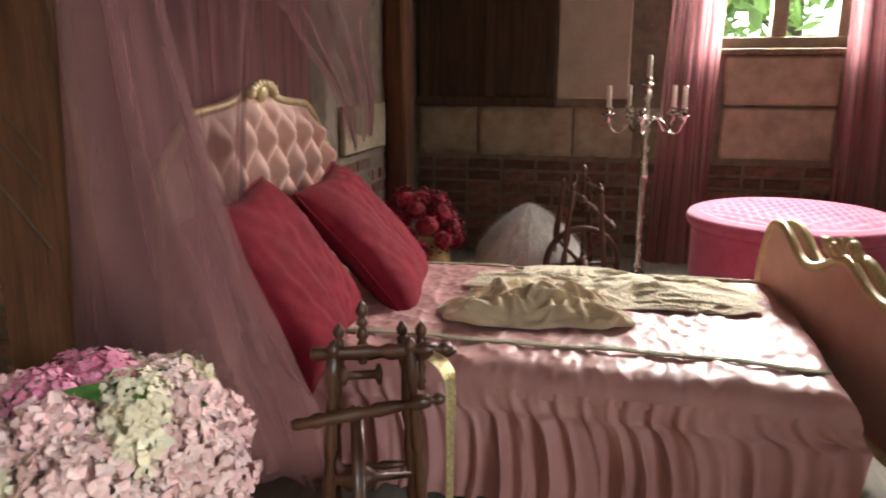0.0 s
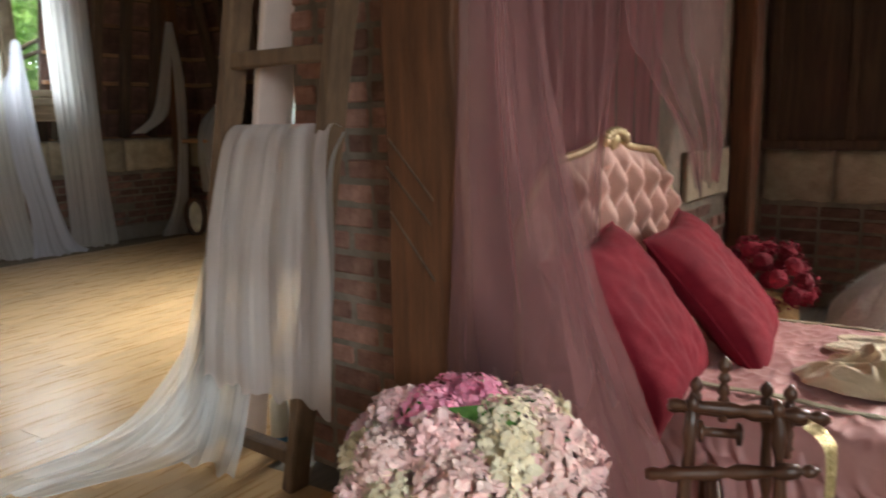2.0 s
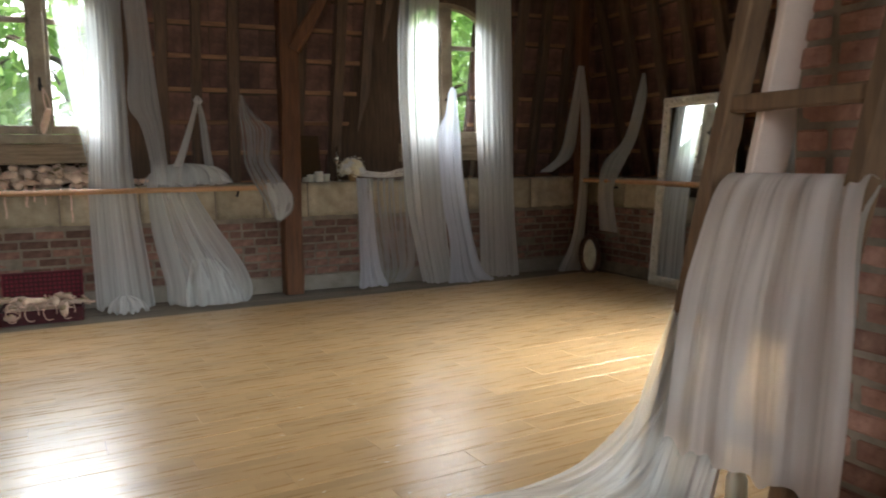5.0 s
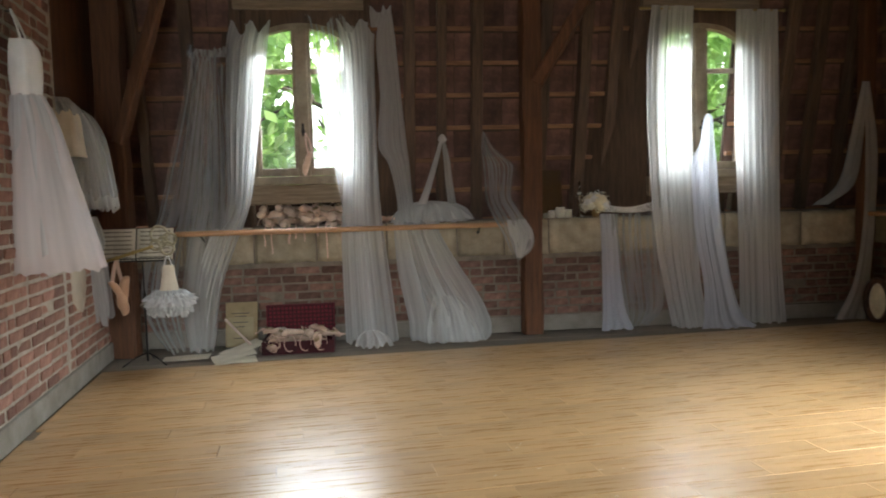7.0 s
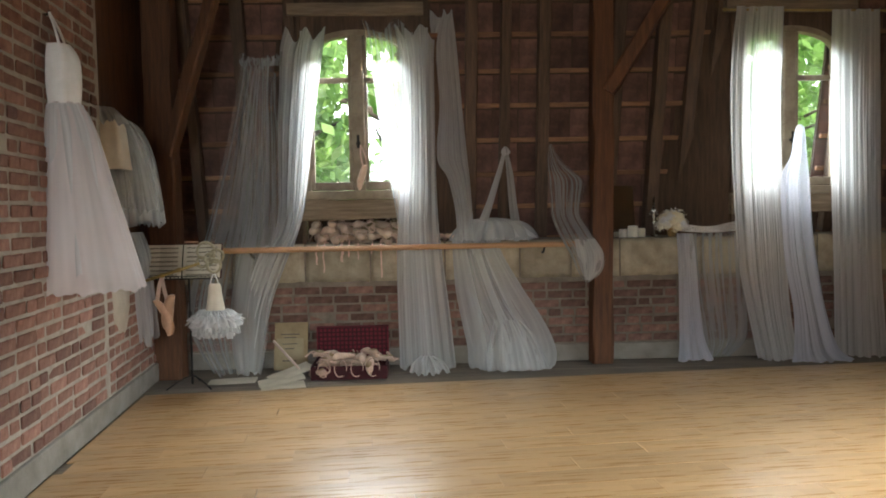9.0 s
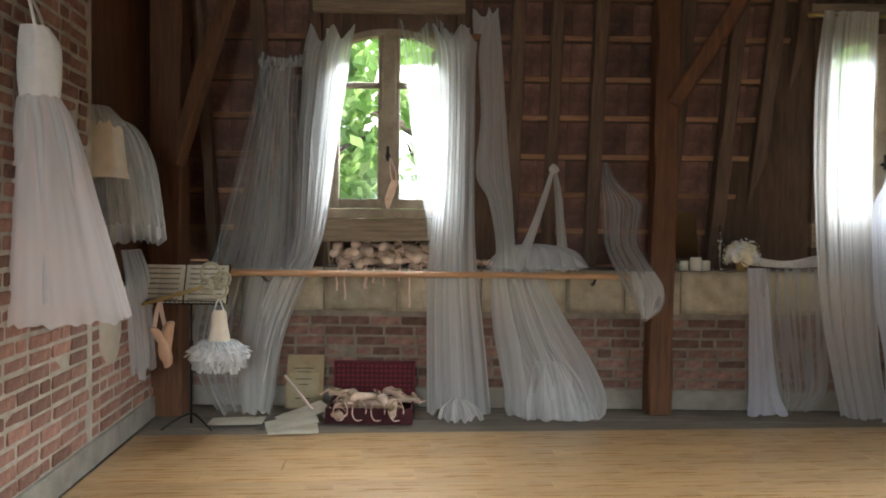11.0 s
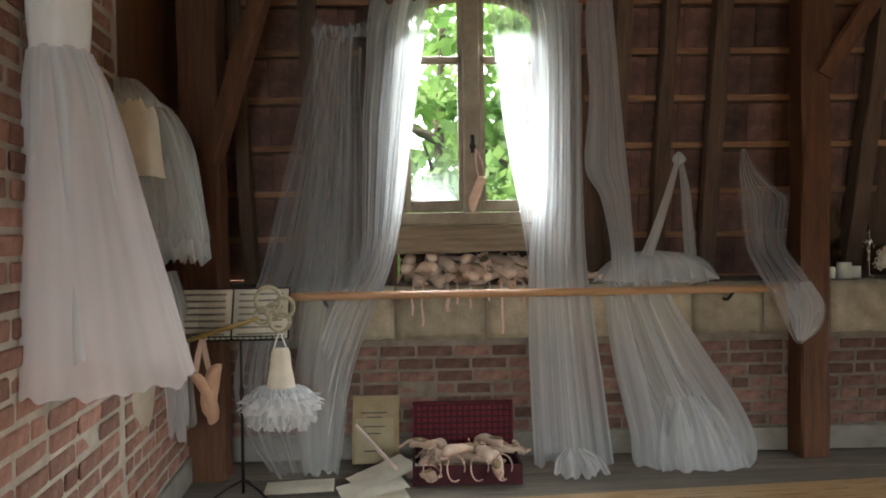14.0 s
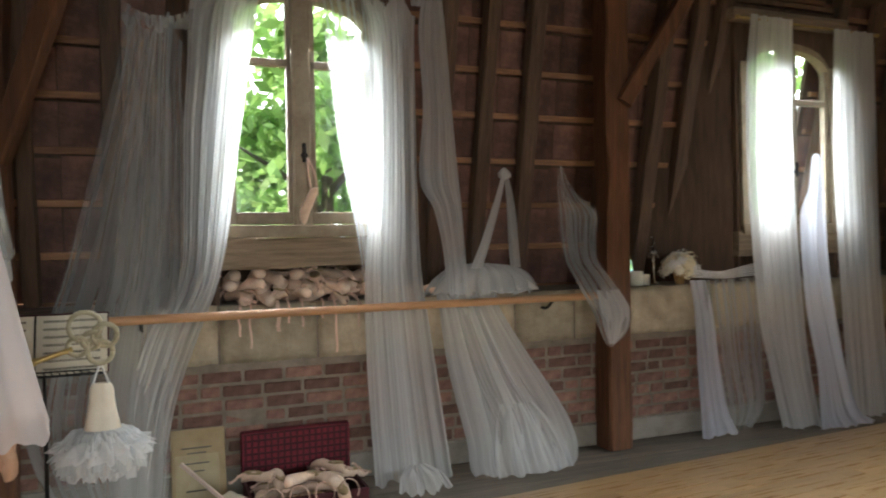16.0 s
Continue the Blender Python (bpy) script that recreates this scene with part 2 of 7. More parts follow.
FLOWERS = [mat("petal_" + n, a, b, 25, 0.75, bump=0.1, rand=0.12, stain=0.1, sheen=0.2) for n, a, b in (
    ("pink", (0.80, 0.20, 0.36), (0.88, 0.40, 0.52)), ("blush", (0.82, 0.50, 0.47), (0.90, 0.72, 0.66)),
    ("cream", (0.80, 0.68, 0.46), (0.87, 0.80, 0.62)), ("lilac", (0.80, 0.48, 0.61), (0.88, 0.69, 0.77)),
    ("green_cream", (0.66, 0.60, 0.30), (0.80, 0.73, 0.46)), ("mauve", (0.82, 0.48, 0.48), (0.88, 0.66, 0.62)))]
T_WHITE = tulle("white_tulle", (0.86, 0.87, 0.87), 0.48, 15, 0.22)
T_THIN = tulle("thin_white_tulle", (0.84, 0.85, 0.84), 0.29, 12, 0.24)
T_DENSE = tulle("dense_white_voile", (0.87, 0.87, 0.87), 0.66, 15, 0.2)
T_VEIL = tulle("bluish_white_veil", (0.80, 0.82, 0.92), 0.78, 9, 0.2)
T_PINK = tulle("dusky_pink_tulle", (0.285, 0.145, 0.147), 0.60, 9, 0.15)
T_ROSE = tulle("rose_voile", (0.48, 0.21, 0.23), 0.62, 18, 0.4)
T_BLUSH = tulle("blush_white_tulle", (0.88, 0.81, 0.80), 0.72, 7, 0.22)
M_MIRROR = bpy.data.materials.new("mirror_silvering")
M_MIRROR.use_nodes = True
pb = M_MIRROR.node_tree.nodes["Principled BSDF"]
pb.inputs["Base Color"].default_value, pb.inputs["Metallic"].default_value, pb.inputs["Roughness"].default_value = (0.82, 0.85, 0.84, 1), 1, 0.03
M_GLASS = bpy.data.materials.new("window_glass")
M_GLASS.use_nodes = True
gn, gl = M_GLASS.node_tree.nodes, M_GLASS.node_tree.links
gm, gt, gg = gn.new("ShaderNodeMixShader"), gn.new("ShaderNodeBsdfTransparent"), gn.new("ShaderNodeBsdfGlossy")
gg.inputs["Roughness"].default_value = 0.12
gm.inputs[0].default_value = 0.03
gl.new(gt.outputs[0], gm.inputs[1])
gl.new(gg.outputs[0], gm.inputs[2])
gl.new(gm.outputs[0], gn["Material Output"].inputs[0])


# ---- mesh helpers ----
def finish(name, bm, material, smooth=False):
    me = bpy.data.meshes.new(name)
    bmesh.ops.recalc_face_normals(bm, faces=bm.faces)
    bm.to_mesh(me)
    bm.free()
    me.materials.append(material)
    if smooth:
        me.shade_smooth()
    return me


def part(name, bm, material, parent=None, label="", smooth=False):
    """Links a bmesh as one mesh object under a thing or part."""
    ob = new(name, finish(name, bm, material, smooth))
    if parent is not None:
        ob.parent = parent
    if label:
        ob["label"] = label
    return ob


def thing(name, at=(0, 0, 0), rz=0.0, label="", category="", group="", kind=""):
    """An Empty at a thing's base."""
    ob = new(name)
    ob.matrix_basis = pose(*at, 0, 0, rz)
    return tagged(ob, label, category, group, kind)


def box(bm, lo, hi, bevel=0.0):
    vs = [bm.verts.new((x, y, z)) for z in (lo[2], hi[2]) for y in (lo[1], hi[1]) for x in (lo[0], hi[0])]
    fs = [bm.faces.new([vs[i] for i in q]) for q in ((0, 2, 3, 1), (4, 5, 7, 6), (0, 1, 5, 4), (2, 6, 7, 3), (0, 4, 6, 2), (1, 3, 7, 5))]
    if bevel:
        es = list({e for f in fs for e in f.edges})
        bmesh.ops.bevel(bm, geom=es, offset=bevel, segments=1, affect="EDGES")
    return bm


def boxed(lo, hi, bevel=0.0):
    return box(bmesh.new(), lo, hi, bevel)


def beam(bm, a, b, w, d, bevel=0.006, jitter=0.0, seed=0, up=(0, 0, 1)):
    """A squared timber from a to b, w wide and d deep, its edges a little uneven."""
    a, b = Vector(a), Vector(b)
    ax = (b - a).normalized()
    side = ax.cross(Vector(up))
    side = Vector((1, 0, 0)) if side.length < 1e-3 else side.normalized()
    nor = side.cross(ax).normalized()
    k = 2 + int((b - a).length / 0.25) if jitter else 2
    rnd = random.Random(seed)
    rings = []
    for i in range(k):
        c = a.lerp(b, i / (k - 1))
        ring = []
        for sx, sy, ex, ey in ((-1, -1, bevel, 0), (-1, -1, 0, bevel), (1, -1, 0, bevel), (1, -1, bevel, 0), (1, 1, bevel, 0), (1, 1, 0, bevel), (-1, 1, 0, bevel), (-1, 1, bevel, 0)):
            j1, j2 = (rnd.uniform(-jitter, jitter) for _ in "ab")
            ring.append(bm.verts.new(c + side * (sx * (w / 2 - ey) + j1) + nor * (sy * (d / 2 - ex) + j2)))
        rings.append(ring)
    order = (0, 1, 2, 3, 4, 5, 6, 7)
    for r, s in zip(rings, rings[1:]):
        for i in order:
            bm.faces.new((r[i], r[(i + 1) % 8], s[(i + 1) % 8], s[i]))
    bm.faces.new(rings[0])
    bm.faces.new(rings[-1])
    return bm


def lathe(bm, profile, base=(0, 0, 0), axis=(0, 0, 1), seg=14):
    """Turns (radius, height) pairs about an axis."""
    q = Vector((0, 0, 1)).rotation_difference(Vector(axis))
    o, rings = Vector(base), []
    for r, h in profile:
        rings.append([bm.verts.new(o + q @ Vector((max(r, 1e-4) * math.cos(2 * math.pi * i / seg), max(r, 1e-4) * math.sin(2 * math.pi * i / seg), h))) for i in range(seg)])
    for a, b in zip(rings, rings[1:]):
        for i in range(seg):
            bm.faces.new((a[i], a[(i + 1) % seg], b[(i + 1) % seg], b[i]))
    bm.faces.new(rings[0])
    bm.faces.new(rings[-1])
    return bm


def spline(pts, n):
    """Catmull-Rom through points (tuples of any length)."""
    p = [np.array(q, float) for q in pts]
    p = [2 * p[0] - p[1]] + p + [2 * p[-1] - p[-2]]
    out, k = [], len(p) - 3
    for i in range(n + 1):
        s = i / n * k
        j = min(int(s), k - 1)
        t = s - j
        a, b, c, d = p[j:j + 4]
        out.append(0.5 * (2 * b + (c - a) * t + (2 * a - 5 * b + 4 * c - d) * t * t + (3 * b - a - 3 * c + d) * t ** 3))
    return out


def tube(bm, pts, r, seg=8, n=None, taper=None):
    """A round bar along a smooth line."""
    q = [Vector(v) for v in (spline(pts, n) if n else pts)]
    rings, last = [], None
    for i, c in enumerate(q):
        ax = (q[min(i + 1, len(q) - 1)] - q[max(i - 1, 0)]).normalized()
        side = last - ax * last.dot(ax) if last is not None else ax.orthogonal()
        side.normalize()
        last = side
        other = ax.cross(side)
        rad = r if taper is None else r + (taper - r) * i / (len(q) - 1)
        rings.append([bm.verts.new(c + (side * math.cos(2 * math.pi * k / seg) + other * math.sin(2 * math.pi * k / seg)) * rad) for k in range(seg)])
    for a, b in zip(rings, rings[1:]):
        for k in range(seg):
            bm.faces.new((a[k], a[(k + 1) % seg], b[(k + 1) % seg], b[k]))
    bm.faces.new(rings[0])
    bm.faces.new(rings[-1])
    return bm


def sheet(rows, folds=7.0, nu=90, nv=40, seed=0, rough=0.35, hem=0.0, low=0.006, sag=0.0, pins=2.0, soft=False):
    """Hanging cloth. rows from top to bottom: centre x, y, z, half-width dx, dy, fold depth."""
    bm = bmesh.new()
    uv = bm.loops.layers.uv.new("UVMap")
    rows = spline(rows, nv)
    rnd = random.Random(seed)
    ph = [rnd.uniform(0, 6.28) for _ in range(4)]
    grid = []
    for j, (cx, cy, cz, dx, dy, amp) in enumerate(rows):
        v = j / nv
        ln = math.hypot(dx, dy) or 1
        nx, ny = -dy / ln, dx / ln
        line = []
        for i in range(nu + 1):
            u = i / nu
            w = u + 0.9 / folds * noise.noise((u * 3.1, v * 0.7, seed * 1.7)) + 0.02 * math.sin(v * 4 + ph[1])
            f = math.sin(2 * math.pi * folds * w + ph[2]) + 0.5 * math.sin(2 * math.pi * folds * 1.73 * w + ph[3] + v * 1.5)
            f += rough * 2 * noise.noise((u * folds * 1.5, v * 3, seed * 7.3))
            f *= 0.25 + 1.5 * max(0.0, 0.5 + noise.noise((u * folds * 0.5, v * 1.4, seed * 4.1 + 9)))
            side = 0.35 * amp * math.cos(2 * math.pi * folds * w + ph[2])
            if soft:
                q = u + 0.03 * noise.noise((u * 2.0, v * 2.5, seed * 1.9))
                f = 2.2 * noise.noise((q * folds * 1.1, v * 1.1, seed * 5.3)) + 0.55 * noise.noise((q * folds * 2.9 + v * 0.6, v * 1.3, seed * 2.3 + 4)) + 0.12 * noise.noise((q * folds * 7.0 - v, v * 1.6, seed * 3.7 + 8))
                side = 0.0
            s = 2 * u - 1
            fold_ = amp * f * (0.75 if soft else 1)
            e = 1 + 0.06 * noise.noise((s * 2, v * 2.2, seed * 3.1 + 5))
            z = cz - sag * (1 - v) ** 6 * math.sin(math.pi * pins * u) ** 2 + hem * noise.noise((u * 9, seed * 2.0, 3.3)) * v * v
            line.append(bm.verts.new((cx + s * dx * e + nx * fold_ + dx / ln * side, cy + s * dy * e + ny * fold_ + dy / ln * side, max(z, low))))
        grid.append(line)
    for j in range(nv):
        for i in range(nu):
            f = bm.faces.new((grid[j][i], grid[j][i + 1], grid[j + 1][i + 1], grid[j + 1][i]))
            for lp, (a, b) in zip(f.loops, ((i, j), (i + 1, j), (i + 1, j + 1), (i, j + 1))):
                lp[uv].uv = (a / nu, b / nv)
    return bm


def cone_skirt(rows, folds=12, seg=120, nv=24, seed=0, ragged=0.0, squash=1.0):
    """A gathered skirt about an upright axis. rows: centre x, y, z, radius, fold depth (a share of the radius)."""
    bm = bmesh.new()
    uv = bm.loops.layers.uv.new("UVMap")
    grid = []
    rs = spline(rows, nv)
    for j, (cx, cy, cz, r, amp) in enumerate(rs):
        v, line = j / nv, []
        for i in range(seg):
            a = 2 * math.pi * i / seg
            f = 1 + amp * (math.sin(folds * a + seed) + 0.5 * math.sin(folds * 1.7 * a + 2 * seed + v) + 0.6 * noise.noise((math.cos(a) * 3, math.sin(a) * 3, v * 2 + seed)))
            z = cz + ragged * v * noise.noise((math.cos(a) * 7, math.sin(a) * 7, seed))
            line.append(bm.verts.new((cx + r * f * math.cos(a), cy + r * f * math.sin(a) * squash, z)))
        grid.append(line)
    for j in range(nv):
        for i in range(seg):
            k = (i + 1) % seg
            f = bm.faces.new((grid[j][i], grid[j][k], grid[j + 1][k], grid[j + 1][i]))
            for lp, (a, b) in zip(f.loops, ((i, j), (i + 1, j), (i + 1, j + 1), (i, j + 1))):
                lp[uv].uv = (a / seg * 2, b / nv)
    return bm


def joined(boxes, bevel=0.0):
    bm = bmesh.new()
    for lo, hi in boxes:
        box(bm, lo, hi, bevel)
    return bm


# ---- the shell of the place ----
X0, X1, Y0, Y1, TOP = -2.35, 5.0, -2.5, 7.8, 3.35
LEDGE = 1.09
WEST = pose(-2.38, 7.31, 0, 0, 0, 5.0) @ pose(2.35, -7.31, 0)
ROOF = 12.75
floor = part("floor", boxed((X0 - 0.6, Y0 - 0.3, -0.12), (X1 + 0.6, Y1 + 0.8, -0.012)), M_BOARD)
tagged(floor, "grey old wooden board floor under laminate", "floor", kind="structure")
ceiling = part("ceiling", boxed((X0 - 0.6, Y0 - 0.3, TOP), (X1 + 0.6, Y1 + 0.8, TOP + 0.15)), M_DARKWALL)
tagged(ceiling, "dark brown boarded ceiling of an old barn", "ceiling", kind="structure")

# window wall: thick low masonry with a ledge; mortar body, faced with stones and bricks further down
wall_north = part("wall_north", joined([((X0 - 0.3, Y1, 0), (X1 + 0.9, Y1 + 0.9, LEDGE - 0.002))]), M_MORTAR)
tagged(wall_north, "low brick and limestone wall with a ledge", "wall", kind="structure")
wall_east = part("wall_east", joined([((X1, 1.96, 0), (X1 + 0.9, Y1 - 0.01, LEDGE - 0.012))]), M_MORTAR)
tagged(wall_east, "low brick and limestone wall of the ballet room", "wall", kind="structure")
wall_west = part("wall_west", joined([((X0 - 0.3, Y0 - 0.2, 0), (X0, 6.27, TOP)), ((X0 - 0.3, 6.27, 0), (X0, Y1, 1.0))]), M_MORTAR_PALE)
wall_west.matrix_basis = WEST
tagged(wall_west, "tall old red brick wall with wide joints", "wall", kind="structure")
wall_panel = part("wall_panel", boxed((X0 - 0.34, 6.20, 1.0), (X0 - 0.16, Y1 + 0.5, TOP)), M_TIMBER)
tagged(wall_panel, "dark red-brown wooden boarding above the brick", "wall", kind="structure")
# unseen wall; its opening is assumed, to let the back lamp in
wall_south = part("wall_south", joined([((X0, Y0 - 0.25, 0), (-1.5, Y0, TOP)), ((-0.3, Y0 - 0.25, 0), (X1 + 0.3, Y0, TOP)),
                                        ((-1.5, Y0 - 0.25, 0), (-0.3, Y0, 1.2)), ((-1.5, Y0 - 0.25, 2.6), (-0.3, Y0, TOP))]), M_PLASTER)
tagged(wall_south, "plain plastered wall, out of view, with an assumed window opening", "wall", kind="structure")
# bedroom's far wall with its window opening
W3 = (-1.24, -0.46, 1.36, 2.6)
wall_bedroom = part("wall_bedroom", joined([((X1, Y0, 0), (X1 + 0.3, W3[0], TOP)), ((X1, W3[1], 0), (X1 + 0.3, 1.96, TOP)),
                                            ((X1, W3[0], 0), (X1 + 0.3, W3[1], W3[2])), ((X1, W3[0], W3[3]), (X1 + 0.3, W3[1], TOP))]), M_MORTAR)
tagged(wall_bedroom, "old wall of brick, stone blocks and plaster in the bedroom", "wall", kind="structure")
# partition behind the bed, ending in a pier
partition = part("partition", joined([((1.64, 1.43, 0), (X1, 1.95, TOP)), ((1.64, 1.951, 0), (2.0, 2.08, TOP))]), M_MORTAR)
tagged(partition, "masonry partition between the bedroom and the ballet room", "wall", kind="structure")


def roof_slope(name, m, spans, length, label, skip=()):
    """Inside of a steep tiled roof: rafters, battens and tiles. spans: x ranges and heights along the slope."""
    root = new(name)
    root.matrix_basis = m
    tagged(root, label, "roof", kind="structure")
    rnd = random.Random(len(name))
    bt, back = bmesh.new(), bmesh.new()
    shared, count = {}, 0
    for xa, xb, za, zb in spans:
        z = za
        box(back, (xa, 0.20, za), (xb, 0.24, zb))
        while z < zb - 0.05:
            x = xa
            while x < xb - 0.02:
                w, h, d = min(0.235, xb - x), min(0.30, zb - z), rnd.uniform(-0.008, 0.012)
                key = (round(w, 3), round(h, 3))
                if key not in shared:
                    one = bmesh.new()
                    vs = [one.verts.new(v) for v in ((0, 0, 0), (w, 0, 0), (w, 0.035, h), (0, 0.035, h), (0, 0.02, 0), (w, 0.02, 0))]
                    one.faces.new(vs[:4])
                    one.faces.new((vs[0], vs[4], vs[5], vs[1]))
                    shared[key] = finish("roof_tile", one, M_TILE)
                if count < 290:
                    ob = new("roof_tile", shared[key])
                    ob.parent, ob.matrix_basis = root, pose(x, 0.155 + d, z, 0, rnd.uniform(-0.8, 0.8), 0)
                    count += 1
                else:
                    vs = [bt.verts.new((x + v.co.x, 0.155 + d + v.co.y, z + v.co.z)) for v in shared[key].vertices]
                    bt.faces.new(vs[:4])
                    bt.faces.new((vs[0], vs[4], vs[5], vs[1]))
                x += w + 0.006
            zz = z + rnd.uniform(-0.006, 0.006)
            part("batten", boxed((xa, 0.118, zz + 0.005), (xb, 0.15, zz + 0.045), 0.003), M_BATTEN, root)
            z += 0.315
    part("underlay", back, M_DARKWALL, root)
    if bt.verts:
        st = part("roof_tiles_beyond", bt, M_TILE, root)
        st["kind"] = "stuff"
    return root


def rafter(root, x, length, w=0.08, lean=0.0, seed=0):
    part("rafter", beam(bmesh.new(), (x, 0.06, 0), (x + lean, 0.06, length), w, 0.11, 0.008, 0.005, seed), M_RAFTER, root)


SL = (TOP - LEDGE) / math.cos(radians(ROOF))
slope_n = roof_slope("roof_slope_north", pose(0, 8.25, LEDGE, ROOF), [(X0 - 0.4, -1.19, -0.06, SL), (-0.20, 2.63, -0.06, SL), (3.63, 5.9, -0.06, SL), (-1.19, -0.20, 1.92, SL), (2.63, 3.63, 1.92, SL)], SL,
                     "steep tiled roof seen from inside, dark rafters and battens")
for i, (x, w, le) in enumerate(((-2.2, 0.09, 0), (-1.75, 0.08, 0.02), (-1.28, 0.10, 0), (-0.12, 0.10, 0), (0.30, 0.08, 0.02), (0.62, 0.09, 0), (0.98, 0.10, -0.02), (1.62, 0.08, 0.02),
                                (2.02, 0.12, 0.02), (2.30, 0.07, 0.05), (2.52, 0.08, 0.04), (3.74, 0.09, 0), (4.15, 0.08, 0.02), (4.5, 0.09, -0.02), (4.85, 0.08, 0))):
    rafter(slope_n, x, SL, w, le, i)
slope_e = roof_slope("roof_slope_east", pose(5.45, 0, LEDGE - 0.01, ROOF, 0, -90), [(-8.7, -4.0, -0.06, SL), (-3.0, -1.96, -0.06, SL), (-4.0, -3.0, 1.92, SL)], SL, "steep tiled roof above the east wall, dark rafters and battens")
for i, x in enumerate((-7.7, -7.3, -6.85, -6.4, -5.95, -5.5, -5.0, -4.5, -4.1, -2.9, -2.5)):
    rafter(slope_e, x, SL, 0.085, 0.02, 20 + i)

# ---- windows ----
def arched_window(name, cx, y, z0, zs, rise, half, label, rz=0):
    """A two-leaf casement with a transom under a low arch. z0: foot of the glass; zs: spring of the arch."""
    root = thing(name, (cx, y, 0), rz, label, "window", kind="structure")
    st, fr = 0.035, 0.05

    def top(x):
        return zs + rise * math.sqrt(max(0.0, 1 - (x / (half + 0.02)) ** 2))
    fb = joined([((-half - fr - 0.05, -0.03, z0 - 0.14), (-half - st, 0.07, zs + 0.05)), ((half + st, -0.03, z0 - 0.14), (half + fr + 0.05, 0.07, zs + 0.05)),
                 ((-half - 0.10, -0.045, z0 - 0.15), (half + 0.10, 0.07, z0 - 0.075))], 0.006)
    part("window_frame", fb, M_FRAME, root)
    ab = bmesh.new()
    n = 16
    for k in range(n):
        xa, xb = (-half - st + (half + st) * 2 * q / n for q in (k, k + 1))
        vs = [ab.verts.new(v) for yy in (-0.028, 0.06) for v in ((xa, yy, top(xa)), (xb, yy, top(xb)), (xb, yy, top(xb) + 0.05), (xa, yy, top(xa) + 0.05))]
        for q in ((0, 1, 2, 3), (7, 6, 5, 4), (0, 4, 5, 1), (3, 2, 6, 7)):
            ab.faces.new([vs[i] for i in q])
    part("arch_head", ab, M_FRAME, root)
    hb_ = bmesh.new()
    for k in range(n):
        xa, xb = (-half - 0.10 + (half + 0.10) * 2 * q / n for q in (k, k + 1))
        za, zb = (top(max(-half - st, min(half + st, q))) + 0.04 for q in (xa, xb))
        vs = [hb_.verts.new(v) for yy in (0.0, 0.05) for v in ((xa, yy, za), (xb, yy, zb), (xb, yy, zs + rise + 0.32), (xa, yy, zs + rise + 0.32))]
        for q in ((0, 1, 2, 3), (7, 6, 5, 4), (0, 4, 5, 1), (3, 2, 6, 7)):
            hb_.faces.new([vs[i] for i in q])
    part("head_board", hb_, M_RAFTER, root, "dark board above the arch")
    part("lintel", beam(bmesh.new(), (-half - 0.20, -0.03, zs + rise + 0.22), (half + 0.20, -0.03, zs + rise + 0.22), 0.09, 0.10, 0.008, 0.004, 5), M_BEAM, root, "weathered timber lintel")
    part("mullion", boxed((-0.055, -0.035, z0 - 0.10), (0.055, 0.04, zs + rise), 0.01), M_FRAME, root)
    zt = z0 + 0.86
    for s in (-1, 1):
        sash = joined([((min(s * 0.057, s * half), -0.015, z0 - 0.07), (max(s * 0.057, s * half), 0.03, z0)),
                       ((min(s * 0.057, s * half), -0.015, zt), (max(s * 0.057, s * half), 0.03, zt + 0.045)),
                       ((min(s * half, s * (half + st)), -0.015, z0 - 0.07), (max(s * half, s * (half + st)), 0.03, zs + 0.02)),
                       ((min(s * 0.057, s * 0.085), -0.015, z0), (max(s * 0.057, s * 0.085), 0.03, zs + rise))], 0.004)
        sa = part("sash", sash, M_FRAME, root)
        for za, zb in ((z0, zt), (zt + 0.045, zs + rise)):
            pn = part("pane", boxed((min(s * 0.08, s * half), 0.004, za), (max(s * 0.08, s * half), 0.009, zb)), M_GLASS, sa)
            pn.visible_shadow = False
    h = bmesh.new()
    lathe(h, ((0.012, 0), (0.012, 0.03), (0.020, 0.034), (0.020, 0.05)), (0.0, -0.04, z0 + 0.33), (0, -1, 0), 10)
    tube(h, ((0, -0.085, z0 + 0.40), (0.0, -0.09, z0 + 0.34), (0, -0.085, z0 + 0.29)), 0.012, 8, 6)
    part("window_handle", h, M_IRON, root, "dark iron window handle")
    # deep cheeks and head that box the dormer in
    bx = joined([((-half - 0.13, 0.0, zs + rise + 0.34), (half + 0.13, 0.75, zs + rise + 0.38)), ((-half - 0.10, 0.15, z0 - 0.19), (half + 0.10, 0.75, z0 - 0.15))])
    for sd in (-1, 1):
        beam(bx, (sd * (half + 0.115), 0.03, LEDGE), (sd * (half + 0.115), 0.03, zs + 0.5), 0.03, 0.06, 0.004)
        vs = [bx.verts.new((sd * x_, y_, z_)) for z_ in (LEDGE, zs + 0.5) for x_, y_ in ((half + 0.10, 0.06), (half + 0.62, 0.55), (half + 0.66, 0.53), (half + 0.13, 0.04))]
        for q in ((0, 1, 2, 3), (7, 6, 5, 4), (0, 4, 5, 1), (1, 5, 6, 2), (2, 6, 7, 3), (3, 7, 4, 0)):
            bx.faces.new([vs[i] for i in q])
    part("dormer_box", bx, M_RAFTER, root)
    return root


